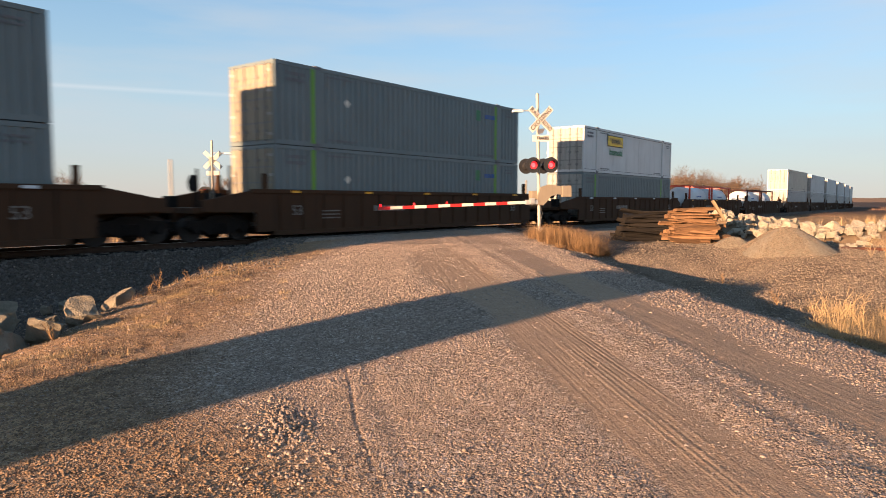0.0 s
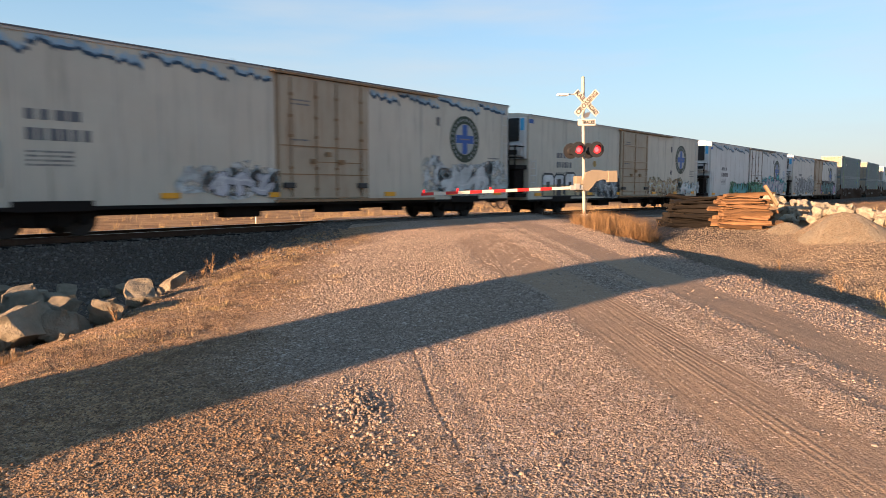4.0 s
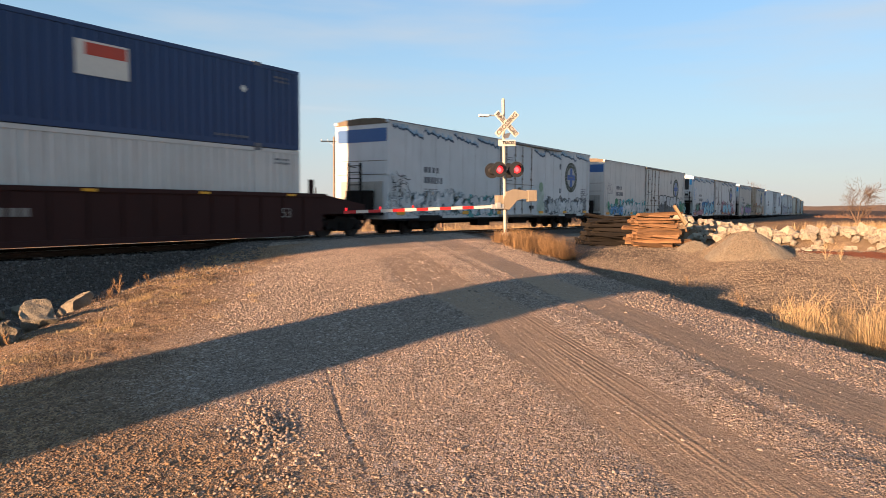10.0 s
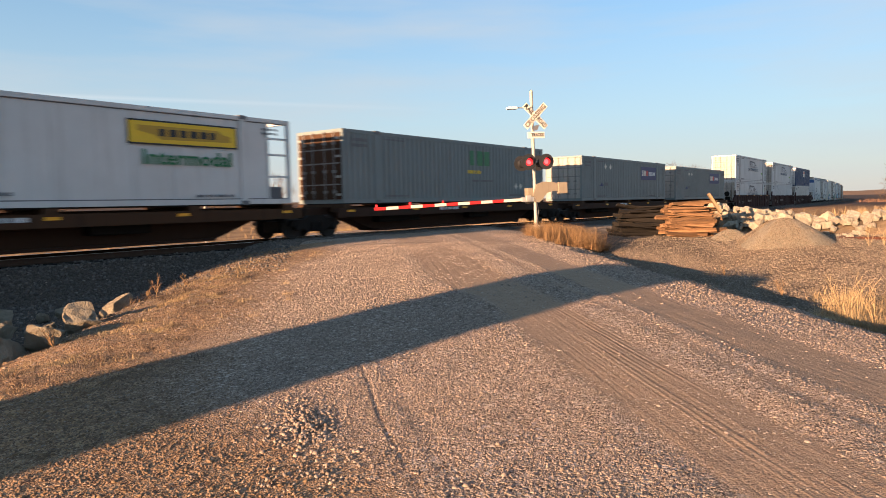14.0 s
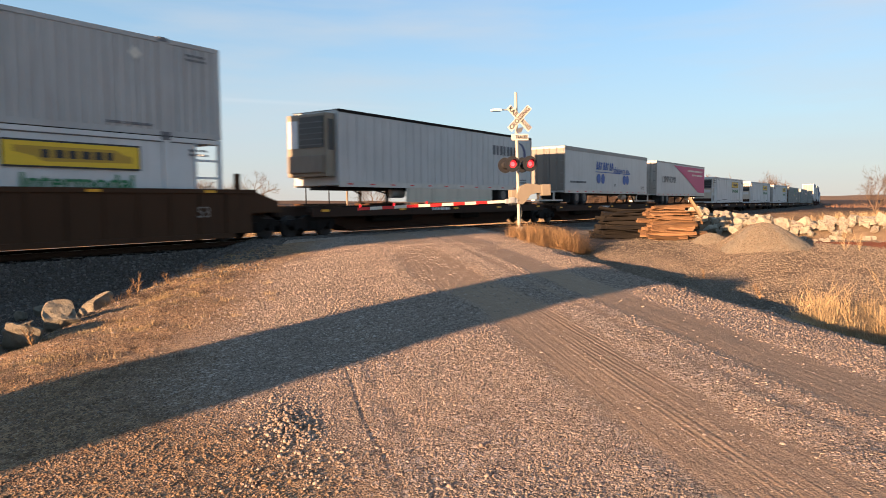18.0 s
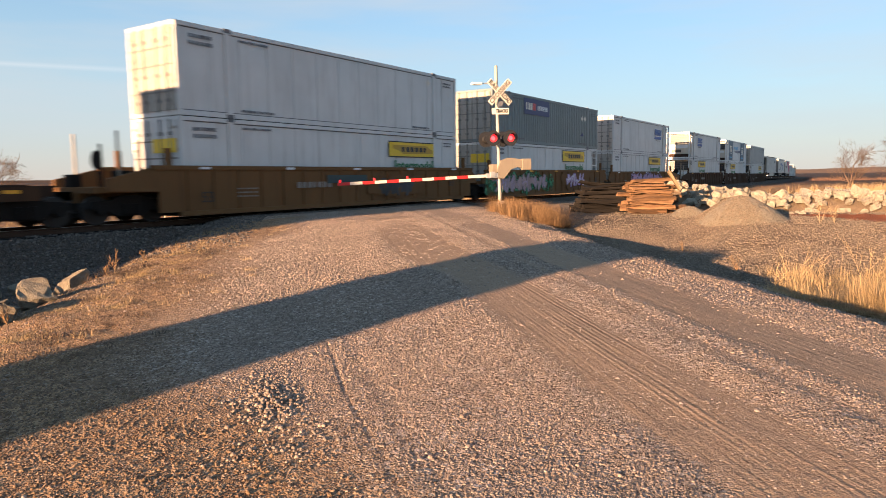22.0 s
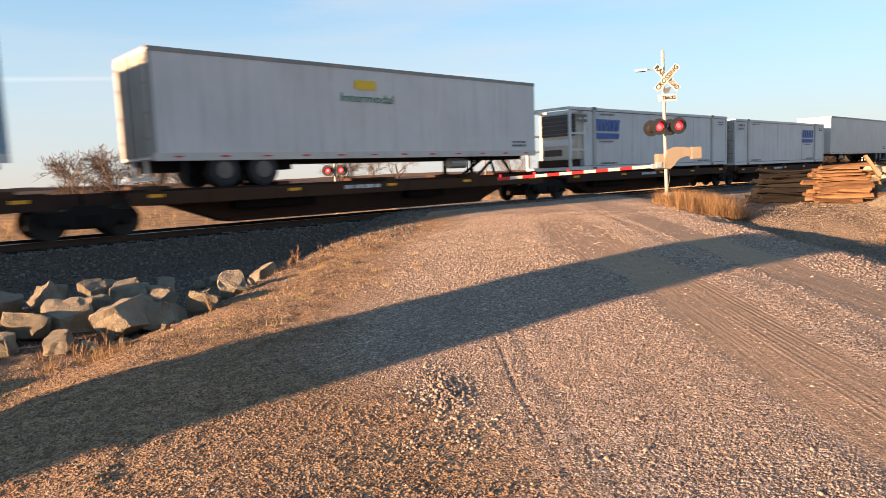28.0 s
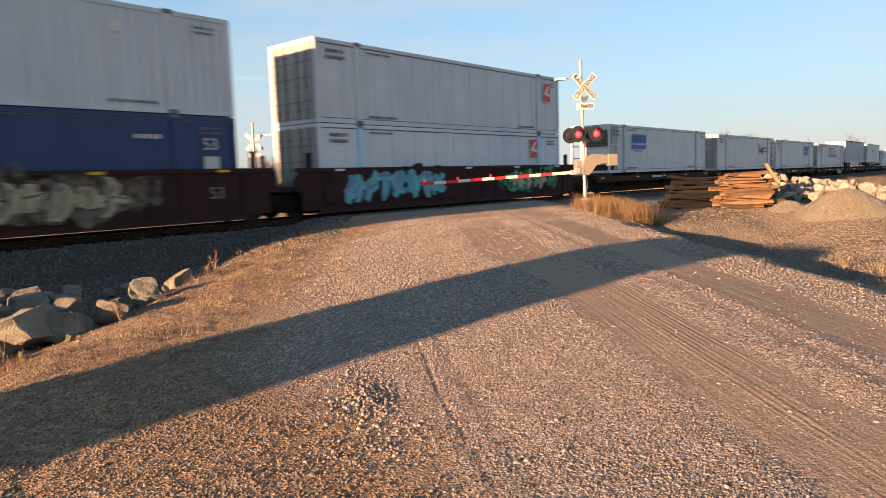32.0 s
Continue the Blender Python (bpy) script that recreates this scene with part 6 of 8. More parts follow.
        kllm(c, ONSPINE)
    elif code in ("W1", "MAL", "MAR", "MAF"):
        c = container(s, ONSPINE, WHITE, "white reefer container with a blue brand block", "flat", "frame" if code in ("MAF", "MAL") else "door", i, post=GREY, back=RUSTY if code == "MAR" else None)
        marten(c, {"W1": 4.6, "MAL": -5.0, "MAR": 4.4, "MAF": -3.9}[code], ONSPINE + 1.88)
    elif code == "JBT":
        t = trailer(s, WHITE, "white trailer with a small yellow and green sign", seed=i, ribs=0)
        panel(t, -0.9, 4.4, 0.9, 0.3, YELLOW, "yellow_sign", lift=0.006)
        letters("Intermodal", 0.42, GREEN, t, -0.8, t["y"] - 0.008, 3.95, width=2.2)
    elif code == "GT":
        t = trailer(s, STEELBLUE, "blue-grey trailer with side skirt and worn cream doors", seed=i, ribs=24, skirt=True, roofdark=True, back=CREAM)
        bars(t, 6.0, t["y"] - 0.006, 3.8, 0.9, 0.35, 3, MIDBLUE, random.Random(1), "brand_mark")
    elif code == "PR3":
        c = container(s, ONSPINE, WHITE, "white reefer container lettered INTERMODAL in dark blue", "flat", "door", i, post=GREY, lead=True)
        prime(c, ONSPINE, NAVY)
    elif code == "WW":
        c = container(s, ONSPINE, WHITE, "white reefer container with red and grey check marks", "flat", "door", i, post=GREY, lead=True)
        y = c["y"] - 0.006
        part("red_check", prism(bmesh.new(), [(3.0, ONSPINE + 2.3), (3.25, ONSPINE + 2.3), (3.6, ONSPINE + 1.75), (3.9, ONSPINE + 2.2), (3.75, ONSPINE + 1.6), (3.5, ONSPINE + 1.45)], y - 0.003, y), RED, c)
        part("grey_check", prism(bmesh.new(), [(4.0, ONSPINE + 2.0), (4.2, ONSPINE + 2.0), (4.35, ONSPINE + 1.7), (4.9, ONSPINE + 2.5), (4.4, ONSPINE + 1.3), (4.2, ONSPINE + 1.3)], y - 0.003, y), PRINTGREY, c)
        bars(c, 4.9, y, ONSPINE + 1.85, 1.2, 0.16, 7, RED, random.Random(3), "brand_mark")
        bars(c, 4.9, y, ONSPINE + 1.55, 1.1, 0.13, 7, RED, random.Random(5), "brand_mark")
    elif code == "HUB":
        c = container(s, ONWELL, BRIGHT, "white corrugated container with pale blue edges", "panel", "door", i, post=plain("pale_blue_post", (0.35, 0.6, 0.75), 0.5))
        redpanel(c, 5.6, ONWELL + 2.15)
        c = container(s, ONWELL + 2.93, WHITE, "weathered pale grey container with a red and white panel", "panel", "door", i)
        redpanel(c, 6.9, ONWELL + 5.0)
        placards(c, 5.5, ONWELL + 5.1, 1, size=0.13)
    elif code in ("BLU", "END"):
        c = container(s, ONWELL, BLUE, "deep blue container under a grey one", "panel", "door", i)
        bars(c, 4.9, c["y"] - 0.006, ONWELL + 2.2, 0.8, 0.12, 5, SIGNWHITE, random.Random(3))
        letters("53", 0.5, SIGNWHITE, c, 7.2, c["y"] - 0.006, ONWELL + 2.05)
        panel(c, 7.2, ONWELL + 1.5, 0.5, 0.4, SIGNWHITE)
        c = container(s, ONWELL + 2.93, WHITE, "weathered pale grey corrugated container", "rib", "door", i)
        placards(c, 4.6, ONWELL + 5.2, 1, size=0.2)


def prime(c, z, tone=None):
    """Dark slanted brand block above the word INTERMODAL."""
    y = c["y"] - 0.006
    part("brand_block", prism(bmesh.new(), [(-1.25, z + 2.50), (1.0, z + 2.40), (1.3, z + 2.30), (1.4, z + 2.12), (2.5, z + 1.98), (2.65, z + 1.74), (-1.0, z + 1.74), (-1.25, z + 2.0)], y - 0.003, y), PRINTGREY, c, "slanted dark brand block")
    bars(c, -0.98, y - 0.004, z + 1.77, 2.3, 0.52, 5, BRIGHT, random.Random(4), "brand_mark")
    bars(c, 1.5, y - 0.004, z + 1.77, 0.95, 0.22, 4, BRIGHT, random.Random(5), "brand_mark")
    letters("53FT", 0.24, PRINTGREY, c, -7.1, y, z + 2.1, width=0.75)
    letters("XHC", 0.24, PRINTGREY, c, -7.05, y, z + 1.82, width=0.65)
    letters("INTERMODAL", 0.5, tone or TEAL, c, 0.6, y, z + 1.42, bold=0.004, width=5.3)
    part("green_mark", disc(bmesh.new(), 5.2, z + 1.05, 0.38, 0.11, y - 0.003, y, 16), LIME, c)


def fedpanel(c, x, z, w=3.3, h=1.0):
    panel(c, x, z, w, h, NAVY, "navy_panel", lift=0.01)
    bars(c, x - w * 0.43, c["y"] - 0.016, z - 0.2, w * 0.26, 0.42, 3, SIGNWHITE, random.Random(1), "brand_mark")
    bars(c, x - w * 0.17, c["y"] - 0.016, z - 0.2, w * 0.12, 0.42, 2, RED, random.Random(2), "brand_mark")
    bars(c, x + w * 0.02, c["y"] - 0.016, z - 0.16, w * 0.42, 0.28, 9, PALEPRINT, random.Random(3), "brand_mark")


def marten(c, x, z):
    """Blue brand block: slanted bars above a solid bar."""
    y = c["y"] - 0.006
    bm = bmesh.new()
    for k in range(6):
        q = x - 1.1 + 0.36 * k
        prism(bm, [(q, z - 0.05), (q + 0.27, z - 0.05), (q + 0.37, z + 0.5), (q + 0.1, z + 0.5)], y - 0.003, y)
    part("brand_mark", bm, MIDBLUE, c)
    part("blue_bar", prism(bmesh.new(), [(x - 1.2, z - 0.42), (x + 0.95, z - 0.42), (x + 1.02, z - 0.16), (x - 1.13, z - 0.16)], y - 0.003, y), MIDBLUE, c)
    bars(c, x - 0.7, y, z - 0.58, 1.2, 0.06, 8, PRINTGREY, random.Random(4))


def kllm(c, z):
    for x in (-4.55, 4.35):
        panel(c, x, z + 1.5, 2.75, 2.62, TEAL, "dark_blue_panel", lift=0.004)
        y = c["y"] - 0.011
        part("crest_mark", prism(bmesh.new(), [(x - 0.9, z + 1.95), (x - 0.3, z + 2.25), (x + 0.2, z + 2.1), (x + 0.9, z + 2.2), (x + 0.4, z + 1.98), (x - 0.1, z + 1.92)], y - 0.003, y), SIGNWHITE, c)
        bars(c, x - 0.85, y, z + 1.3, 1.8, 0.52, 4, SIGNWHITE, random.Random(4), "brand_mark")
        bars(c, x - 0.85, y, z + 1.12, 1.7, 0.08, 12, PALEPRINT, random.Random(4))
        bars(c, x - 0.9, y, z + 0.55, 1.9, 0.12, 10, SKYBLUE, random.Random(6))
    y = c["y"] - 0.006
    letters("EXCELLENCE", 0.52, SKYBLUE, c, -0.75, y, z + 1.92, bold=0.01, width=3.5)
    letters("THROUGH", 0.3, PRINTGREY, c, -1.2, y, z + 1.42, width=1.6)
    letters("EXECUTION", 0.46, NAVY, c, 1.2, y, z + 1.42, bold=0.01, width=2.9)


def redpanel(c, x, z):
    panel(c, x, z, 0.75, 1.0, SIGNWHITE, "white_panel", lift=0.004)
    panel(c, x, z, 0.66, 0.9, RED, "red_panel", lift=0.008)
    part("white_swoosh", prism(bmesh.new(), [(x - 0.3, z - 0.1), (x + 0.1, z + 0.35), (x + 0.22, z + 0.3), (x + 0.02, z), (x + 0.3, z - 0.05), (x + 0.3, z - 0.2)], c["y"] - 0.014, c["y"] - 0.010), SIGNWHITE, c)


def tail_unit(t):
    u = part("cooling_unit", solid((-8.6, -8.1, -1.12, 1.12, 2.35, 4.85), bevel=0.06), GATEGREY, t, "weathered grey cooling unit with a black grille")
    part("grille", solid((-8.64, -8.59, -1.0, 0.35, 3.5, 4.72)), DARKGLASS, u)
    each("grille_slat", [(-8.655, -8.64, -0.98, 0.33, 3.6 + 0.22 * k, 3.63 + 0.22 * k) for k in range(5)], PRINTGREY, u)
    part("panel", solid((-8.63, -8.59, 0.45, 0.98, 3.5, 4.6)), PALEPRINT, u)
    part("lower_cowl", solid((-8.72, -8.5, -1.0, 1.0, 2.5, 3.2), bevel=0.05), DOORDIRT, u)
    part("side_grille", solid((-8.5, -8.2, -1.135, -1.10, 3.4, 4.6)), DARKGLASS, u)


def tank_container(s, z, i):
    ob = rider("tank_container", s, "white tank in a red-brown container frame", "container", "containers on the train")
    fr = bmesh.new()
    for yy in (-1.2, 1.2):
        for zz in (z + 0.06, z + 2.5):
            box(fr, -3.0, 3.0, yy - 0.06, yy + 0.06, zz - 0.06, zz + 0.06)
        for x in (-3.0, 3.0):
            box(fr, x - 0.07, x + 0.07, yy - 0.07, yy + 0.07, z, z + 2.56)
    for x in (-3.0, 3.0):
        for zz in (z + 0.06, z + 2.5):
            box(fr, x - 0.06, x + 0.06, -1.2, 1.2, zz - 0.06, zz + 0.06)
    part("frame", fr, ORANGE if i % 2 else MAROON, ob)
    bm = bmesh.new()
    tube(bm, (-2.7, 0, z + 1.3), (2.7, 0, z + 1.3), 1.1, 24)
    bmesh.ops.bevel(bm, geom=[e for e in bm.edges if abs(e.verts[0].co.x - e.verts[1].co.x) < 1e-4], offset=0.2, segments=3, affect="EDGES")
    part("tank", bm, BRIGHT, ob, smooth=True)
    bars(ob, -0.6, -1.1, z + 1.5, 1.4, 0.12, 6, MIDBLUE, random.Random(i))


TAGS = {
    "R1": [("patch", 2.6, 9.9, 0.80, 2.60, GP["night"], -1.556), (2.9, 9.3, 0.98, 2.3, GP["petrol"], GP["teal"], GP["night"], GP["teal"], 12), ("patch", 2.6, 9.9, 2.56, 2.61, GP["white"], -1.60), (-9.6, -1.8, 1.0, 2.6, GP["grey"], GP["black"], GP["mist"], GP["white"], 11), (9.0, 10.8, 0.9, 2.0, GP["lilac"], GP["purple"], GP["mist"], GP["rust"], 31), ("discs", [(1.5, 1.98, 0.3, "rust"), (1.45, 1.45, 0.3, "rust"), (2.1, 1.75, 0.34, "slate"), (2.15, 1.3, 0.3, "purple")], -1.69), ("scrawl", 9.9, 11.0, 2.5, 3.5, GP["black"], 51)],
    "R2": [("patch", -1.6, 2.5, 0.92, 2.05, GP["green"], -1.645), ("patch", -6.4, -1.5, 0.92, 1.9, GP["green"], -1.556), (2.7, 10.2, 1.0, 2.35, GP["silver"], GP["purple"], GP["aqua"], GP["white"], 13), (-6.0, -1.6, 0.9, 1.9, GP["teal"], GP["black"], GP["green"], GP["aqua"], 14), (-1.2, 2.3, 1.0, 1.9, GP["green"], GP["greendark"], GP["green"], GP["aqua"], 34, -1.70), ("scrawl", 9.9, 10.7, 1.6, 3.3, GP["blue"], 52)],
    "R3": [(2.7, 7.6, 0.95, 1.95, GP["tan"], GP["rust"], GP["tan"], GP["mist"], 15), ("block", -10.2, -4.6, 0.92, 2.2, 5, GP["white"], GP["tan"], 16), (-4.4, -1.9, 0.95, 2.1, GP["grey"], GP["black"], GP["grey"], GP["mist"], 33), (8.2, 11.2, 0.95, 1.7, GP["white"], GP["teal"], GP["mist"], GP["white"], 17), ("discs", [(-4.7, 2.75, 0.18, "ochre")])],
    "R4": [(-4.0, -1.8, 0.95, 1.9, GP["silver"], GP["black"], GP["mist"], GP["white"], 18), (6.6, 9.8, 0.95, 2.3, GP["mist"], GP["grey"], GP["mist"], GP["white"], 19), ("scrawl", -10.8, -9.4, 1.2, 2.6, GP["grey"], 53)],
    "R5": [(-10.4, -1.8, 0.95, 2.6, GP["silver"], GP["black"], GP["lilac"], GP["white"], 20), (3.0, 10.4, 0.95, 2.4, GP["silver"], GP["black"], GP["grey"], GP["white"], 28)],
    "R6": [("scrawl", 6.4, 7.2, 2.2, 2.5, GP["mist"], 55)],
    "R7": [(-7.0, -1.8, 0.95, 2.2, GP["purple"], GP["teal"], GP["green"], GP["lilac"], 22), (3.3, 9.4, 0.95, 2.3, GP["tan"], GP["black"], GP["orange"], GP["white"], 23), ("scrawl", -10.6, -8.0, 2.4, 3.4, GP["grey"], 56), (-9.9, -8.2, 0.95, 2.2, GP["pink"], GP["purple"], GP["mist"], GP["white"], 36, -1.57, 0.1, 0.9)],
    "R8": [(-6.6, -1.8, 0.95, 2.3, GP["sky"], GP["black"], GP["blue"], GP["white"], 24), (3.4, 8.6, 0.95, 2.3, GP["sky"], GP["black"], GP["pink"], GP["white"], 25), (-11.0, -7.2, 0.9, 1.5, GP["pink"], GP["rust"], GP["pink"], GP["lilac"], 26), (-10.1, -9.0, 1.3, 2.2, GP["greendark"], GP["black"], GP["black"], GP["teal"], 37, -1.59), ("scrawl", -11.2, -9.9, 2.6, 3.8, GP["blue"], 57), ("patch", 2.8, 11.0, 0.92, 1.6, GP["rust"], -1.556)],
    "R9": [(-10.0, -7.4, 0.95, 1.7, GP["blue"], GP["black"], GP["teal"], GP["silver"], 38), (-7.4, -1.8, 0.95, 2.0, GP["white"], GP["teal"], GP["aqua"], GP["white"], 27), ("block", 2.7, 9.6, 0.80, 2.75, 6, GP["mist"], GP["iron"], 21), (9.7, 11.3, 0.95, 2.0, GP["green"], GP["greendark"], GP["teal"], GP["green"], 35), ("scrawl", 10.5, 11.1, 2.4, 3.7, GP["grey"], 54), ("scrawl", -10.8, -9.6, 2.6, 3.5, GP["grey"], 58), ("discs", [(-10.6, 1.7, 0.3, "green"), (-8.8, 1.9, 0.35, "green")])],
    "R10": [(-10.6, -6.4, 0.95, 2.0, GP["mist"], GP["slate"], GP["mist"], GP["white"], 29, -1.57, 0.25, 0.7), (-6.2, -1.7, 0.95, 1.9, GP["white"], GP["slate"], GP["teal"], GP["white"], 39, -1.57, 0.25, 0.7), (4.6, 10.2, 0.95, 1.9, GP["mist"], GP["slate"], GP["grey"], GP["white"], 30, -1.57, 0.25, 0.5), ("discs", [(3.6, 1.35, 0.55, "paletint"), (3.6, 2.15, 0.42, "paletint"), (3.6, 2.62, 0.3, "sage")]), ("scrawl", -11.2, -9.9, 1.8, 3.0, GP["black"], 59), ("scrawl", 9.9, 11.2, 1.1, 2.5, GP["grey"], 60)],
}
SKINS = {"R1": PALE, "R2": WHITE, "R3": CREAM, "R4": CREAM, "R5": WHITE, "R6": BRIGHT, "R7": RUSTY, "R8": WHITE, "R9": PALE, "R10": WHITE}
LOOKS = {"R1": "white refrigerator boxcar with teal graffiti and a blue wavy band", "R2": "white refrigerator boxcar with silver, purple and green graffiti", "R3": "cream refrigerator boxcar with a rusty door and pale graffiti", "R4": "dirty cream refrigerator boxcar with a blue wavy band", "R5": "white refrigerator boxcar with large black and silver graffiti", "R6": "clean white refrigerator boxcar with a blue end band", "R7": "rust-streaked refrigerator boxcar with purple and tan graffiti", "R8": "white refrigerator boxcar with bright blue graffiti", "R9": "white refrigerator boxcar with tall black, white and teal graffiti", "R10": "white refrigerator boxcar with grey graffiti and a wavy band"}
WELLTAGS = {"HUB": [(-7.2, -1.8, 0.5, 1.6, GP["aqua"], GP["black"], MAROON, GP["purple"], 41, -1.585), (3.0, 6.2, 0.6, 1.5, GP["tan"], GP["black"], GP["green"], GP["tan"], 42, -1.585)], "BLU": [(-8.0, 4.4, 0.5, 1.6, GP["tan"], GP["black"], GP["tandark"], GP["black"], 43, -1.585)], "FXJ": [(-8.6, -1.6, 0.45, 1.5, GP["pinkgrey"], GP["black"], GP["green"], GP["lilac"], 44, -1.585), (1.6, 4.8, 0.6, 1.5, GP["lilac"], GP["purple"], OCHRE, GP["white"], 45, -1.585)], "MA2": [(-3.8, 3.8, 0.5, 1.5, GP["lilac"], GP["purple"], GP["lilac"], GP["pink"], 46, -1.585)], "WJB": [(1.4, 3.8, 0.5, 1.3, GP["black"], GP["black"], OCHRE, GP["black"], 47, -1.585)]}
WELLSKIN = {"BLUE": MAROON, "PRW": MAROON, "PR2": MAROON, "FXJ": OCHRE, "WJB": OCHRE, "MA2": OCHRE, "HUB": MAROON, "BLU": MAROON, "END": MAROON}

for i, (kind, s, code) in enumerate(ROWS_OF_STOCK):
    if kind == "R":
        reefer(s, SKINS[code], code not in ("R3", "R6", "R9"), unit=code not in ("R4", "R6", "R9", "R10"), tags=TAGS[code], rust=code in ("R1", "R3", "R7", "R4"), clean=code == "R6", low=code in ("R1", "R2"), ribbed=code in ("R1", "R3", "R8", "R5"), label=LOOKS[code], seed=i + 1)
        continue
    ahead = ROWS_OF_STOCK[i - 1] if i else None
    behind = ROWS_OF_STOCK[i + 1] if i + 1 < len(ROWS_OF_STOCK) else None

    def edge(other):
        if other is None:
            return 10.2, "end"
        gap = abs(other[1] - s) - (16.15 if other[0] != "R" else 19.5)
        if other[0] == kind and gap < 4.9:
            return abs(other[1] - s) / 2, "joint"
        if other[0] == "R":
            return abs(other[1] - s) - 11.45 - 1.2, "end"
        return abs(other[1] - s) / 2 - 0.25, "end"

    xr, tr = edge(ahead)
    xl, tl = edge(behind)
    if kind == "W":
        well_car(s, -xl, xr, WELLSKIN.get(code, BROWN), tl, tr, {MAROON: "maroon double-stack well car with ribbed sides", OCHRE: "faded yellow double-stack well car with graffiti", BROWN: "rusty brown double-stack well car with ribbed sides"}[WELLSKIN.get(code, BROWN)], seed=i, tags=WELLTAGS.get(code, ()))
    else:
        spine_car(s, -xl, xr, tl, tr, "dark brown spine car platform with cross arms", i, hitch=code in ("LYM", "ALL", "RAD", "RIB", "WT1", "EMPTY", "T2", "XTR", "TT", "JBT", "GT"), empty=code == "EMPTY")
    if code == "PR3":
        for k in range(4):
            q = 3.6 + 0.62 * k
            part("sprayed_letter", solid((q, q + 0.16, -1.40, -1.394, 0.46, 0.98), (q + 0.16, q + 0.46, -1.40, -1.394, 0.46 if k % 2 else 0.84, 0.6 if k % 2 else 0.98), (q + 0.34, q + 0.48, -1.401, -1.394, 0.5, 0.9)), GP["mist"], RIDERS[-1][0])
        part("side_plate", solid((3.2, 6.6, -1.394, -1.36, 0.4, 1.0)), SOOT, RIDERS[-1][0])
    if code == "WJB":
        part("number_panel", solid((-1.8, 0.6, -1.584, -1.575, 1.1, 1.42)), plain("dark_teal_panel", (0.02, 0.045, 0.05), 0.6), RIDERS[-1][0])
    if code != "EMPTY":
        load(code, s, i)


# ---- crossing signal ----
def letter_face(text, size, parent, x, y, z, width=None, turn=0.0):
    return letters(text, size, BLACK, parent, 0, 0, 0, bold=0.006, width=width, turn=Matrix.Translation((x, y, z)) @ Matrix.Rotation(radians(turn), 4, "Y"))


def blade(parent, text, turn, y, cx, cz, face):
    bm = solid((-0.61, 0.61, y - 0.012, y, -0.115, 0.115), bevel=0.006)
    ob = part("crossbuck_blade", bm, face, parent)
    ob.matrix_basis = Matrix.Translation((cx, 0, cz)) @ Matrix.Rotation(radians(turn), 4, "Y")
    half = text.split()
    if len(half) == 2:
        letter_face(half[0], 0.24, ob, -0.34, y - 0.016, 0, width=0.46)
        letter_face(half[1], 0.24, ob, 0.35, y - 0.016, 0, width=0.46)
    else:
        letter_face(text, 0.24, ob, 0.0, y - 0.016, 0, width=1.12)


def flasher(parent, x, y, z, lit, back=False):
    sg = 1 if back else -1
    can = bmesh.new()
    tube(can, (x, y, z), (x, y + sg * 0.16, z), 0.13, 18, 0.17)
    ob = part("flasher", can, BLACK, parent)
    plate = bmesh.new()
    tube(plate, (x, y + sg * 0.13, z), (x, y + sg * 0.15, z), 0.30, 32)
    part("background_disc", plate, BLACK, ob)
    hood = bmesh.new()
    n = 14
    ring0 = []
    for k in range(n + 1):
        a = radians(-25 + 230 * k / n)
        ring0.append([hood.verts.new((x + r * math.cos(a), y + sg * d, z + r * math.sin(a))) for r, d in ((0.17, 0.15), (0.175, 0.15 + 0.24 * max(0.25, math.sin(a * 0.78))))])
    for p, q in zip(ring0, ring0[1:]):
        hood.faces.new((p[0], p[1], q[1], q[0]))
    part("hood", hood, BLACK, ob)
    lens = bmesh.new()
    tube(lens, (x, y + sg * 0.15, z), (x, y + sg * 0.17, z), 0.15, 24)
    part("lens", lens, LAMPRED if lit else LAMPDIM, ob)
    if lit:
        core = bmesh.new()
        tube(core, (x - 0.02, y + sg * 0.17, z), (x - 0.02, y + sg * 0.176, z), 0.085, 20)
        part("bulb_glow", core, LAMPCORE, ob)


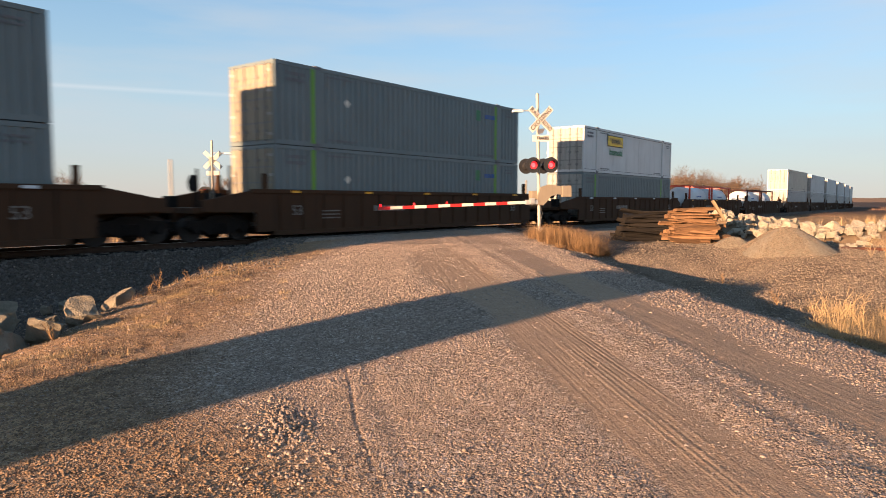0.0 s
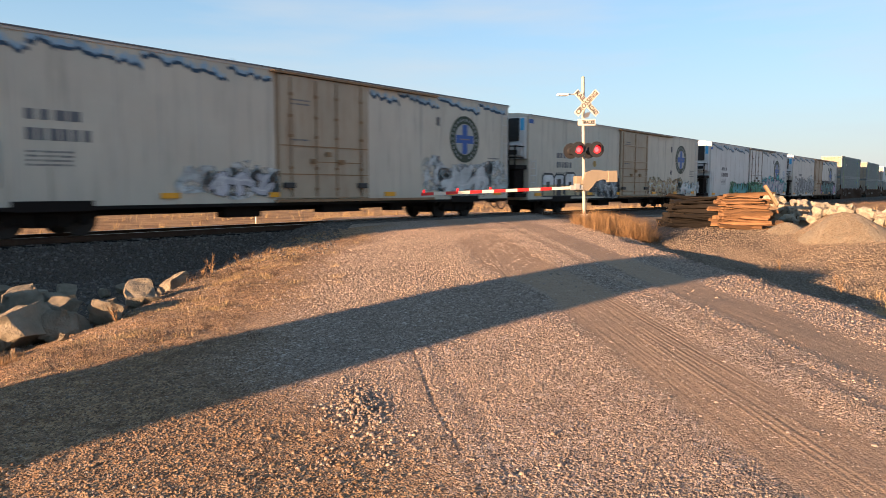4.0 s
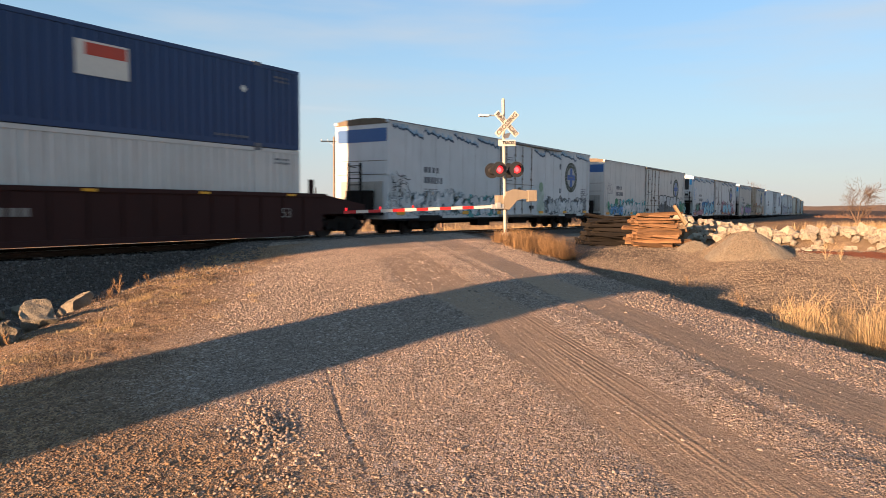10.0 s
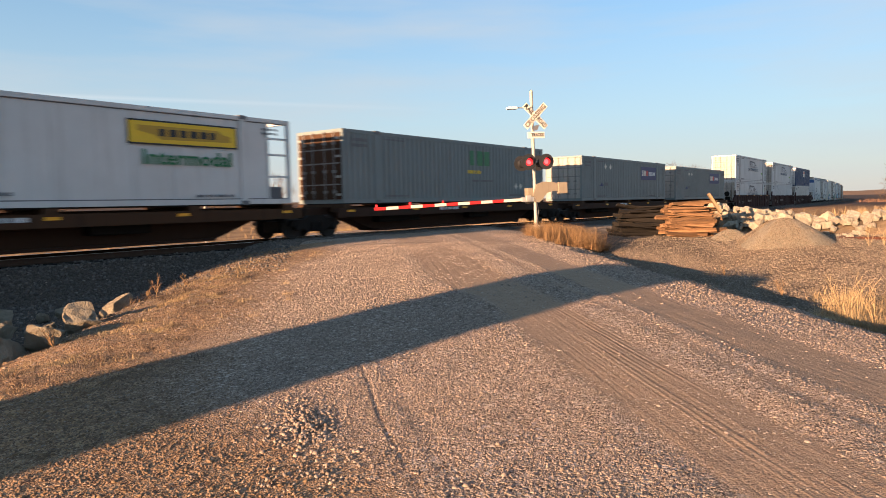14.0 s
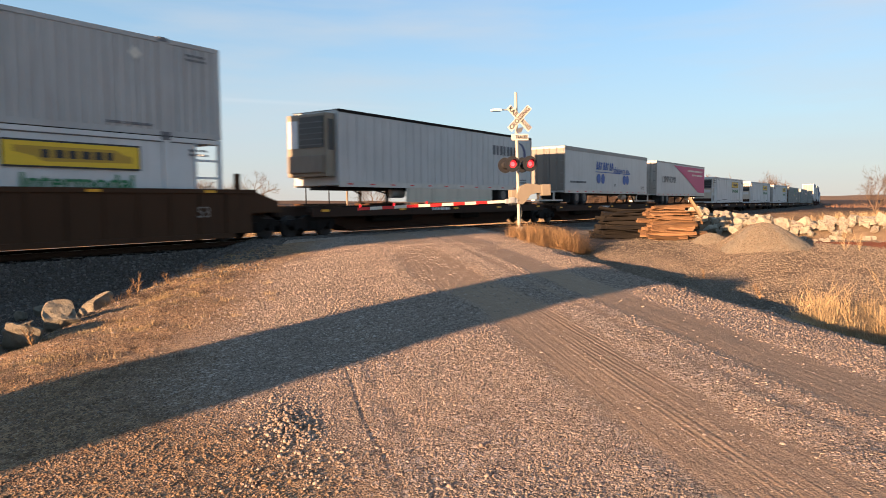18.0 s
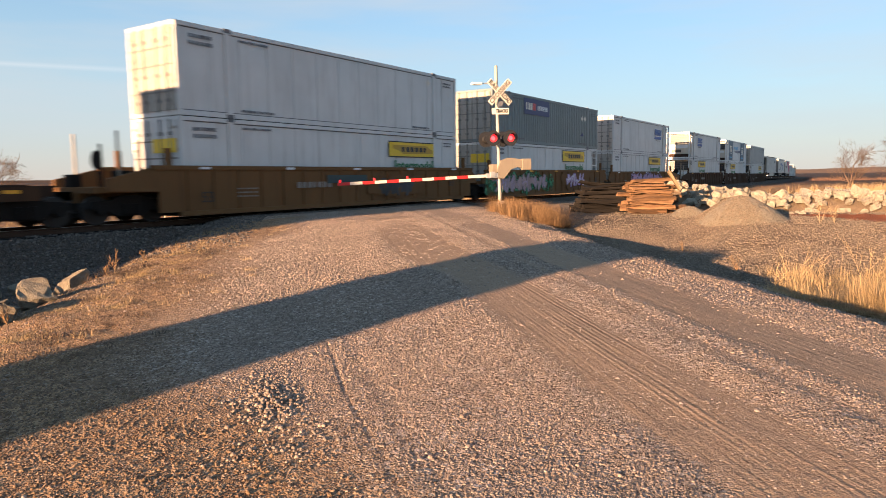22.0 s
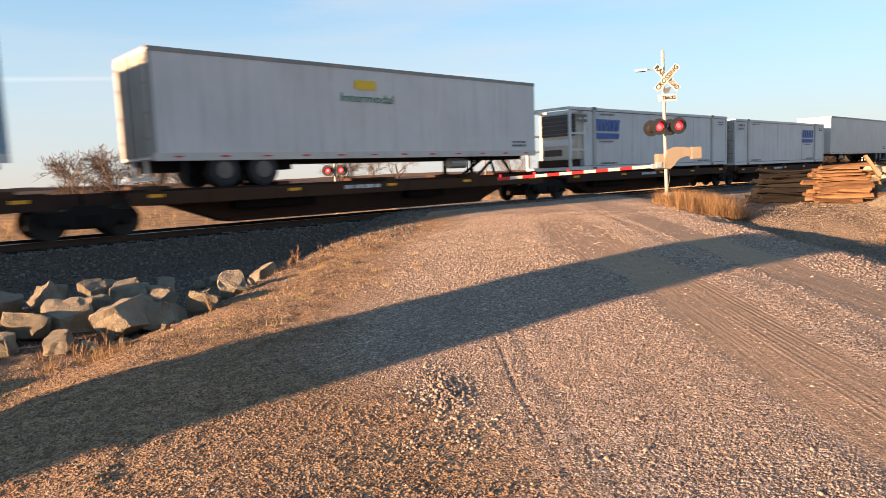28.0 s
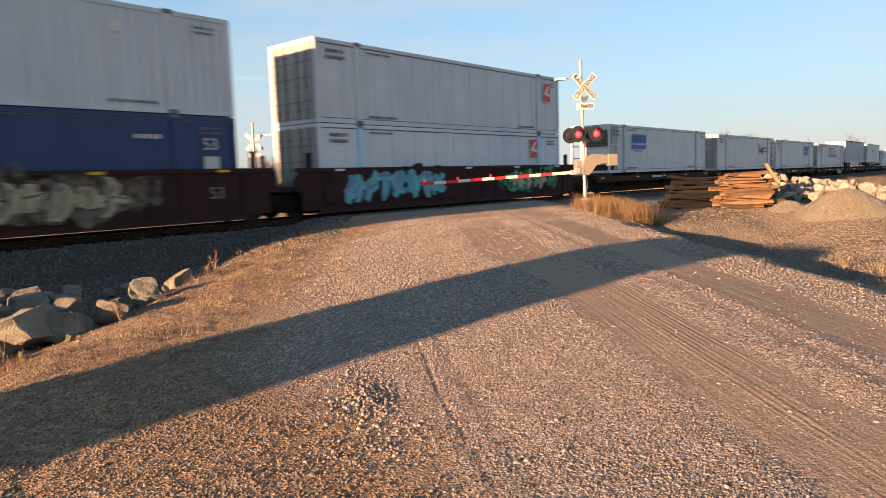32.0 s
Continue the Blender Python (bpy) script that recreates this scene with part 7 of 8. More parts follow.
def crossing_signal(x, y, z, turn, lean, gate, lit=(True, True)):
    sg = thing("crossing_signal", "railroad crossing signal with crossbuck and flashing red lamps" + (" and lowered gate" if gate else ""), "crossing signal", m=Matrix.Translation((x, y, z)) @ Matrix.Rotation(radians(lean[0]), 4, Vector((lean[1], lean[2], 0))) @ Matrix.Rotation(radians(turn), 4, "Z"))
    part("mast", tube(bmesh.new(), (0, 0, -0.2), (0, 0, 5.45), 0.062, 14), ALU, sg, smooth=False)
    cap = bmesh.new()
    tube(cap, (0, 0, 5.45), (0, 0, 5.5), 0.07, 14, 0.03)
    part("mast_cap", cap, ALU, sg)
    base = solid((-0.16, 0.16, -0.16, 0.16, -0.1, 0.04), (-0.11, 0.11, -0.11, 0.11, 0.04, 0.30), bevel=0.01)
    part("base", base, ALU, sg)
    part("junction_box", solid((0.11, 0.30, -0.13, 0.05, 0.05, 0.30), bevel=0.01), GATEGREY, sg)
    br = bmesh.new()
    for zz in (4.45, 2.72):
        tube(br, (0, 0, zz), (0, -0.30, zz), 0.03, 8)
    part("sign_bracket", br, ALU, sg)
    face = SIGNWHITE
    blade(sg, "RAIL ROAD", 45, -0.30, 0.0, 4.46, face)
    blade(sg, "CROSSING", -45, -0.325, 0.0, 4.46, face)
    plate = part("tracks_plate", solid((-0.35, 0.35, -0.32, -0.30, 3.62, 3.86), bevel=0.006), SIGNWHITE, sg)
    letter_face("TRACKS", 0.17, plate, 0.06, -0.326, 3.74, width=0.5)
    part("logo_patch", prism(bmesh.new(), [(-0.14, 3.90), (0.05, 3.92), (0.15, 4.12), (-0.02, 4.10), (-0.13, 4.02)], -0.345, -0.34), PRINTGREY, sg)
    arm = bmesh.new()
    tube(arm, (-0.42, -0.18, 2.72), (0.42, -0.18, 2.72), 0.035, 10)
    tube(arm, (-0.42, 0.18, 2.72), (0.42, 0.18, 2.72), 0.035, 10)
    tube(arm, (0, -0.2, 2.72), (0, 0.2, 2.72), 0.045, 10)
    part("lamp_arm", arm, BLACK, sg)
    for k, xx in enumerate((-0.36, 0.36)):
        flasher(sg, xx, -0.24, 2.72, lit[k])
        flasher(sg, xx, 0.24, 2.72, True, back=True)
    lum = solid((-0.70, -0.05, -0.03, 0.03, 4.80, 4.84))
    part("lamp_bracket", lum, GALV, sg)
    part("luminaire", solid((-1.02, -0.62, -0.11, 0.11, 4.76, 4.85), bevel=0.02), BRIGHT, sg, "flat grey street luminaire")
    if gate:
        mech = prism(bmesh.new(), [(-0.12, 1.20), (-0.12, 1.52), (0.02, 1.88), (0.30, 1.97), (0.62, 1.94), (0.95, 1.88), (0.95, 1.55), (0.70, 1.60), (0.42, 1.52), (0.24, 1.30), (0.10, 1.18)], -0.20, -0.08)
        part("gate_mechanism", mech, GATEGREY, sg)
        part("counterweight", solid((0.90, 1.28, -0.24, -0.04, 1.48, 1.92), bevel=0.02), GATEGREY, sg)
        part("motor_box", solid((-0.26, 0.24, 0.06, 0.42, 1.15, 1.75), bevel=0.02), GATEGREY, sg)
        part("pivot_bracket", solid((-0.62, -0.05, -0.2, -0.12, 1.22, 1.40), (-0.45, -0.25, -0.24, -0.10, 1.25, 1.46), bevel=0.01), GALV, sg)
        cable = bmesh.new()
        pts = [(0.06, -0.1, 1.2 - 0.1 * k) for k in range(8)]
        for p, q in zip(pts, pts[1:]):
            tube(cable, (p[0] + 0.03 * math.sin(p[2] * 9), p[1], p[2]), (q[0] + 0.03 * math.sin(q[2] * 9), q[1], q[2]), 0.012, 5)
        part("cable", cable, BLACK, sg)
        n, x0, x1 = 13, -0.45, -6.35
        for k in range(n):
            p, q = x0 + (x1 - x0) * k / n, x0 + (x1 - x0) * (k + 1) / n
            zs = [1.31 - 0.016 * (abs(v) - 0.45) for v in (p, q)]
            bm = prism(bmesh.new(), [(q, zs[1] - 0.055), (p, zs[0] - 0.055), (p, zs[0] + 0.055), (q, zs[1] + 0.055)], -0.17, -0.145)
            part("gate_arm_stripe", bm, (SIGNWHITE, RED)[k % 2 == 0 if k else 0] if k else SIGNWHITE, sg)
        for xx, hot in ((-6.25, True), (-5.0, True), (-3.75, False)):
            zz = 1.31 - 0.016 * (abs(xx) - 0.45) + 0.055
            lb = solid((xx - 0.045, xx + 0.045, -0.18, -0.13, zz, zz + 0.10), bevel=0.02)
            part("gate_lamp", lb, LAMPRED if hot else LAMPDIM, sg)
    return sg


crossing_signal(22.845, 12.54, 0.42, -38.0, (-1.6, 0.876, 0.48), True)
crossing_signal(20.9, 31.5, -0.55, 140.0, (0.0, 1, 0), False, (False, True))

# ---- rocks, timber and gravel heaps ----
STONES, SHADESTONES = [], []
for k in range(14):
    rnd = random.Random(300 + k)
    bm = bmesh.new()
    bmesh.ops.create_icosphere(bm, subdivisions=3, radius=0.62)
    cuts = []
    for ax in ((1, 0, 0), (-1, 0, 0), (0, 1, 0), (0, -1, 0), (0, 0, 1), (0, 0, -1)):
        cuts.append(((Vector(ax) + Vector((rnd.gauss(0, 0.22), rnd.gauss(0, 0.22), rnd.gauss(0, 0.22)))).normalized(), rnd.uniform(0.30, 0.44) * (0.78 if ax[2] else 1.0)))
    for _ in range(5):
        cuts.append((Vector((rnd.gauss(0, 1), rnd.gauss(0, 1), rnd.gauss(0, 0.8))).normalized(), rnd.uniform(0.36, 0.50)))
    for v in bm.verts:
        for n, d in cuts:
            over = v.co.dot(n) - d
            if over > 0:
                v.co -= n * over
    for v in bm.verts:
        q = v.co.copy()
        v.co *= 1 + 0.16 * noise.noise(q * 4 + Vector((k, 0, 0))) + 0.10 * noise.noise(q * 11 + Vector((0, k, 0))) + 0.06 * noise.noise(q * 24)
    STONES.append(mesh_of("rock", bm, LIMESTONE))
    SHADESTONES.append(STONES[-1].copy())
    SHADESTONES[-1].materials[0] = SHADESTONE


def rock(x, y, size, rnd, label, group, sink=0.22, z=None, squash=1.0, stones=STONES):
    ob = tagged(new("rock", rnd.choice(stones)), label, "rock", group)
    gz = ground_z(x, y) if z is None else z
    ob.matrix_world = Matrix.LocRotScale((x, y, gz + size * (0.33 - sink) * squash), Euler((rnd.uniform(-0.4, 0.4), rnd.uniform(-0.4, 0.4), rnd.uniform(0, 6.28))), (size * rnd.uniform(0.9, 1.25), size * rnd.uniform(0.8, 1.1), size * rnd.uniform(0.85, 1.1) * squash))
    return ob


rnd = random.Random(71)
for x, y, s in ((6.6, 13.1, 0.62), (4.95, 11.1, 0.68), (4.0, 10.05, 0.66), (3.4, 10.15, 0.8), (2.85, 10.25, 1.0), (3.7, 11.2, 0.74), (2.7, 11.4, 0.6), (2.95, 10.95, 0.66), (3.45, 12.0, 0.75), (3.0, 12.3, 0.55), (3.5, 12.8, 0.62), (4.0, 12.2, 0.5), (2.3, 11.0, 0.75), (2.2, 11.9, 0.66), (1.8, 11.0, 0.75), (1.7, 12.3, 0.64), (1.3, 11.6, 0.75), (2.5, 12.9, 0.58), (4.6, 13.2, 0.35), (5.4, 13.6, 0.3), (5.0, 12.4, 0.25), (4.4, 11.6, 0.25), (6.0, 12.5, 0.22), (2.2, 9.6, 0.3), (2.6, 9.5, 0.2), (3.1, 9.3, 0.16), (1.9, 10.0, 0.5), (1.3, 10.4, 0.6), (5.9, 13.9, 0.34), (4.9, 14.2, 0.4), (4.2, 13.8, 0.45), (0.9, 11.0, 0.6)):
    rock(x, y, s * 0.87, rnd, "limestone boulder with shade put into its tone, lying in the ditch", "boulders by the road", sink=0.08, stones=SHADESTONES)

def pile(t, off):
    """Height of the long rubble bank at a stretch t (0 to 1) and an offset across it."""
    return max(0.0, 1 - (off / 1.75) ** 2) * (1.08 - 0.7 * t + 0.16 * math.sin(t * 9 + 1) + 0.1 * math.sin(t * 23)) * smooth(t, -0.02, 0.08) * (1 - smooth(t, 0.97, 1.05))


def bank(t, off):
    x, y = 32.0 - 1.3 * t + off * 0.97, 9.2 - 12.0 * t + off * 0.15
    return x, y, ground_z(x, y, False)


core = bmesh.new()
rows = [[core.verts.new((x, y, g - 0.1 + 0.86 * pile(t, off) + 0.06 * noise.noise((x * 2, y * 2, 0)))) for off in [-1.75 + 0.25 * i for i in range(15)] for x, y, g in [bank(t, off)]] for t in [-0.03 + 0.0133 * j for j in range(82)]]
for p, q in zip(rows, rows[1:]):
    for i in range(14):
        core.faces.new((p[i], q[i], q[i + 1], p[i + 1]))
tagged(new("earth_bank", mesh_of("earth_bank", core, rocky("tan_earth", (0.36, 0.26, 0.165), (0.20, 0.135, 0.085), 3.0, bump=1.0, dist=0.05), True)), "long bank of tan earth under the rubble", "earth bank")
for k in range(300):
    t, off = rnd.random(), rnd.triangular(-1.75, 1.5, -0.7)
    px, py, g = bank(t, off)
    size = rnd.uniform(0.2, 0.42) if rnd.random() < 0.86 else rnd.uniform(0.42, 0.6)
    rock(px, py, size, rnd, "cream limestone block in a bank of rubble", "rubble bank", z=g + 0.80 * pile(t, off), sink=0.05)
for k in range(34):
    px, py = rnd.uniform(27.5, 34), rnd.uniform(-1.5, 7.5)
    rock(px, py, rnd.uniform(0.12, 0.40), rnd, "small cream limestone block beside the bank", "rubble bank")

# split ties and boards in two stacks
RT = Vector((0.48, -0.876, 0))
FW = Vector((0.876, 0.48, 0))
BEAM = {}


def beam(parent, c, along, size, rnd, material, tilt=0.0, roll=0.0):
    L, w, h = size
    key = (rnd.randrange(5), material.name)
    if key not in BEAM:
        r2 = random.Random(900 + key[0])
        bm = box(bmesh.new(), -0.5, 0.5, -0.5, 0.5, -0.5, 0.5)
        bmesh.ops.subdivide_edges(bm, edges=[e for e in bm.edges if abs(e.verts[0].co.x - e.verts[1].co.x) > 0.5], cuts=5)
        for v in bm.verts:
            v.co.y *= 1 + 0.18 * noise.noise(Vector((v.co.x * 4 + key[0] * 9, v.co.z, 0)))
            v.co.z += 0.10 * noise.noise(Vector((v.co.x * 3 + key[0] * 5, 4, v.co.y)))
            v.co.x += r2.uniform(-0.025, 0.025) if abs(v.co.x) > 0.45 else 0
        BEAM[key] = mesh_of("timber", bm, material)
    ob = new("timber", BEAM[key])
    ob.parent = parent
    ob.matrix_basis = Matrix.LocRotScale(c, Euler((roll, tilt, math.atan2(along.y, along.x))), (L, w, h))
    return ob


def stack(name, label, c, wide, deep, layers, material, seed, length, shrink):
    rnd = random.Random(seed)
    st = thing(name, label, "timber stack")
    z0 = ground_z(c.x, c.y) - 0.02
    for k in range(layers):
        h = 0.095
        n = max(2, int(deep / 0.24 * (1 - shrink * k / layers)))
        for j in range(n):
            o = (j - (n - 1) / 2) * 0.25 + rnd.uniform(-0.07, 0.07)
            p = c + FW * o + RT * (rnd.uniform(-0.14, 0.14) + (0.3 if rnd.random() < 0.15 else 0))
            L = length * rnd.uniform(0.6, 1.08) * (1 - 0.3 * shrink * k / layers)
            beam(st, Vector((p.x, p.y, z0 + h * (k + 0.5) + rnd.uniform(-0.015, 0.03))), (RT + FW * rnd.uniform(-0.55, 0.55)).normalized(), (L, rnd.uniform(0.12, 0.24), rnd.uniform(0.05, 0.14)), rnd, material, rnd.gauss(0, 0.09), rnd.uniform(-0.35, 0.35))
    return st


stack("timber_stack", "stack of reddish split railway timbers on the ground", Vector((26.2, 7.75, 0)), 2.4, 1.3, 14, TIMBER, 5, 2.3, 0.55)
stack("timber_stack", "stack of dark creosoted railway ties on the ground", Vector((27.0, 9.7, 0)), 2.4, 2.1, 13, OLDTIE, 6, 3.0, 0.8)
lean = thing("leaning_plank", "pale split plank leaning on the timber stack", "plank")
beam(lean, Vector((26.45, 6.85, ground_z(26, 7) + 1.28)), RT, (0.85, 0.2, 0.09), random.Random(2), plain("pale_split_wood", (0.22, 0.15, 0.085), 0.85), tilt=radians(58))


def heap(name, label, x, y, r, h, material, seed):
    """A cone-like heap of crushed stone: a lumpy body and loose stones over it."""
    bm = bmesh.new()
    rings, seg = 14, 48
    g = ground_z(x, y)
    prev = None
    for i in range(rings + 1):
        q = i / rings
        row = []
        for j in range(seg):
            a = 6.2832 * j / seg
            rr = r * q * (1 + 0.10 * noise.noise((math.cos(a) * 1.5, math.sin(a) * 1.5, seed)))
            zz = g - 0.05 - 0.24 * q ** 4 + h * (1 - q) ** 1.15 * (1 - 0.18 * math.exp(-(q / 0.18) ** 2)) + 0.035 * noise.noise((rr * math.cos(a) * 4, rr * math.sin(a) * 4, seed))
            row.append(bm.verts.new((x + rr * math.cos(a), y + rr * math.sin(a), zz)))
        if prev:
            for j in range(seg):
                bm.faces.new((prev[j], prev[(j + 1) % seg], row[(j + 1) % seg], row[j]))
        prev = row
    bmesh.ops.remove_doubles(bm, verts=bm.verts, dist=0.002)
    return tagged(new(name, mesh_of(name, bm, material, True)), label, "gravel heap")


HEAPMAT = rocky("heap_gravel", (0.31, 0.265, 0.20), (0.18, 0.152, 0.115), 14.0, bump=1.0, dist=0.03, rand=0.0)
heap("gravel_mound", "low conical heap of tan crushed gravel", 24.4, 4.1, 1.72, 1.0, HEAPMAT, 3)
heap("gravel_mound", "low spill of tan gravel against the timber stack", 25.2, 5.95, 0.95, 0.5, HEAPMAT, 8)


# ---- dry grass ----
def grass(name, label, spots, n, tall, seed, material=STRAW, spread=0.5, wide=1.0):
    rnd = random.Random(seed)
    vs, fs, tufts = [], [], []
    for _ in range(max(6, n // 38)):
        cx, cy, r = spots[rnd.randrange(len(spots))]
        a, q = rnd.uniform(0, 6.28), r * math.sqrt(rnd.random())
        tufts.append((cx + q * math.cos(a), cy + q * math.sin(a), rnd.uniform(0.05, 0.22)))
    for _ in range(n):
        cx, cy, r = tufts[rnd.randrange(len(tufts))]
        a, q = rnd.uniform(0, 6.28), r * rnd.random()
        x, y = cx + q * math.cos(a), cy + q * math.sin(a)
        z = ground_z(x, y, False) - 0.03
        h = tall * (0.3 + 0.85 * rnd.random() ** 1.6)
        w = rnd.uniform(0.002, 0.0046) * wide
        la, lean = a + rnd.gauss(0, 0.7), (0.08 + spread * rnd.random() ** 1.5) * h
        dx, dy = math.cos(la), math.sin(la)
        sx, sy = -dy * w, dx * w
        base = len(vs)
        for t in (0, 0.45, 0.8, 1.0):
            bx, by, bz = x + dx * lean * t * t, y + dy * lean * t * t, z + h * (t - 0.22 * lean / h * t * t)
            k = 1 - 0.8 * t
            vs += [(bx - sx * k, by - sy * k, bz), (bx + sx * k, by + sy * k, bz)]
        fs += [(base + 2 * i, base + 2 * i + 1, base + 2 * i + 3, base + 2 * i + 2) for i in range(3)]
    me = bpy.data.meshes.new(name)
    me.from_pydata(vs, [], fs)
    me.materials.append(material)
    return tagged(new(name, me), label, "grass", kind="stuff")


grass("dry_grass", "clump of tall russet grass round the signal mast", [(22.7, 12.2, 0.7), (21.8, 11.5, 0.9), (20.8, 10.6, 0.9), (20.0, 9.8, 0.8), (22.0, 11.0, 0.8), (21.0, 10.0, 0.8), (23.2, 11.7, 0.6), (20.2, 9.2, 0.6), (19.5, 8.9, 0.4)], 16000, 0.62, 21, material=RUSSET, spread=2.3, wide=1.5)
grass("dry_grass", "tall pale straw grass in the ditch beside the road", [(11.9, -0.2, 0.5), (11.7, -0.8, 0.6), (12.5, -0.6, 1.0), (13.5, -1.2, 1.4), (14.5, -2.2, 1.8), (10.6, -1.4, 1.0), (15.8, -1.2, 1.2), (12.6, -2.4, 1.6)], 27000, 0.54, 22, spread=3.0, wide=1.5)
grass("dry_grass", "low matted straw in the ditch beside the road", [(12.4, 0.9, 0.5), (12.0, 0.6, 0.5), (13.2, 0.6, 0.9), (14.6, 0.2, 1.2), (15.5, 1.2, 0.9), (12.9, 1.3, 0.3)], 6500, 0.28, 28, spread=3.2, wide=1.4)
grass("dry_grass", "tall pale straw grass in the ditch beside the road", [(12.9, 1.2, 0.3), (13.6, 0.9, 0.7), (14.2, 0.2, 0.8)], 420, 0.68, 27, spread=1.4, wide=1.3)
grass("dry_grass", "sparse dry grass and weeds along the road verge", [(1.6 + 0.62 * k, 7.1 + 0.56 * k, 0.6) for k in range(14)] + [(2.6 + 0.7 * k, 7.2 + 0.6 * k, 0.5) for k in range(12)] + [(1.2, 8.2, 0.5), (0.9, 8.8, 0.6), (1.0, 9.8, 0.5)], 34000, 0.06, 23, spread=4.0, wide=1.5)
rnd = random.Random(61)
grass("dry_grass", "low straw tufts on the earth verge", [(0.719 * a + 0.695 * b, 0.695 * a - 0.719 * b, 0.12) for a, b in [(rnd.uniform(7, 21), rnd.uniform(-3.6, -1.2)) for _ in range(46)]], 5200, 0.11, 31, spread=2.6, wide=1.3)
grass("dry_grass", "dead brown weeds matted on the earth verge", [(0.719 * a + 0.695 * b, 0.695 * a - 0.719 * b, 0.3) for a, b in [(rnd.uniform(6.5, 21), rnd.triangular(-4.4, -1.4, -3.4)) for _ in range(60)]], 15000, 0.09, 32, material=TWIG, spread=3.0, wide=1.3)
grass("dry_grass", "rusty dry weeds beside the boulders", [(1.9, 8.9, 0.4), (1.5, 9.3, 0.5), (2.3, 9.2, 0.3), (7.0, 12.7, 0.3), (8.2, 13.4, 0.4), (9.4, 14.2, 0.3)], 800, 0.22, 24, material=RUSSET, spread=1.6, wide=1.1)
grass("dry_grass", "straw-coloured grass field behind the rubble heap", [(rnd.uniform(36, 75), rnd.uniform(-14, 3), 3.0) for _ in range(60)], 24000, 0.85, 25, spread=0.9, wide=3.0)
grass("dry_grass", "straw-coloured grass strip beyond the railway", [(rnd.uniform(-6, 60), rnd.uniform(24.5, 30), 2.0) for _ in range(90)] + [(20.9, 31.0, 0.6), (20.6, 30.6, 0.6)] * 3, 24000, 0.5, 26, spread=1.4)


def dry_weed(x, y, h, seed, label):
    rnd = random.Random(seed)
    ob = thing("dry_weed", label, "weed", "dry weeds by the road", m=Matrix.Translation((x, y, ground_z(x, y) - 0.02)))
    for _ in range(3):
        bm = bmesh.new()
        p, d = Vector((0, 0, 0)), Vector((rnd.uniform(-0.5, 0.5), rnd.uniform(-0.5, 0.5), 1)).normalized()
        top = h * rnd.uniform(0.6, 1.0)
        for k in range(6):
            d = (d + Vector((rnd.uniform(-1, 1), rnd.uniform(-1, 1), 0.1)) * 0.13).normalized()
            q = p + d * top / 6
            tube(bm, p, q, 0.006 - 0.0007 * k, 4, caps=False)
            for _ in range(2):
                e = (d + Vector((rnd.uniform(-1, 1), rnd.uniform(-1, 1), rnd.uniform(-0.2, 0.5))) * 0.9).normalized()
                m = q + e * top * rnd.uniform(0.1, 0.28)
                tube(bm, q, m, 0.0032, 3, caps=False)
                tube(bm, m, m + (e + Vector((0, 0, 0.6))).normalized() * top * 0.12, 0.0025, 3, caps=False)
            p = q
        stuff(part("stem", bm, RUSSET if h < 0.6 else STRAW, ob))
    return ob


for x, y, h, k in ((12.9, 1.5, 0.75, 1), (13.1, 1.2, 0.9, 2), (13.9, 1.0, 0.8, 3), (12.3, 0.7, 0.6, 4), (15.6, 2.6, 0.45, 5), (13.4, 0.1, 1.0, 6), (18.9, 4.6, 0.3, 7), (24.3, 1.7, 0.7, 8), (24.6, 1.3, 0.6, 9)):
    dry_weed(x, y, h, 500 + k, "tall branching dry weed standing in the ditch")
for x, y, h, k in ((7.1, 12.9, 0.32, 11), (7.4, 13.0, 0.4, 12), (8.4, 13.6, 0.28, 13), (1.9, 9.0, 0.42, 14), (3.9, 9.6, 0.25, 15), (2.3, 9.3, 0.36, 16)):
    dry_weed(x, y, h, 500 + k, "rusty dry weed sprig beside the boulders")

grass("dry_grass", "rough straw field on the far side of the railway", [(rnd.uniform(-20, 75), rnd.uniform(33, 58), 3.0) for _ in range(140)], 22000, 0.7, 29, spread=1.2)


# ---- bare trees, brush, poles, distance ----
def branch(bm, p, d, length, r, depth, rnd, tips, thick):
    steps = 3
    for k in range(steps):
        d = (d + Vector((rnd.uniform(-1, 1), rnd.uniform(-1, 1), rnd.uniform(-0.3, 0.6))) * 0.16).normalized()
        q = p + d * length / steps
        tube(bm if depth > 1 else tips, p, q, r, 5 if depth > 1 else 3, r * 0.8, caps=False)
        p, r = q, r * 0.8
        if depth > 0:
            for _ in range(2 if k < steps - 1 else 3):
                if rnd.random() < 0.85:
                    ang = rnd.uniform(0, 6.28)
                    side = d.orthogonal()
                    side.rotate(Matrix.Rotation(ang, 3, d))
                    nd = (d * 0.8 + side * rnd.uniform(0.45, 0.95)).normalized()
                    branch(bm, p, nd, length * rnd.uniform(0.5, 0.72), max(thick, r * 0.6), depth - 1, rnd, tips, thick)


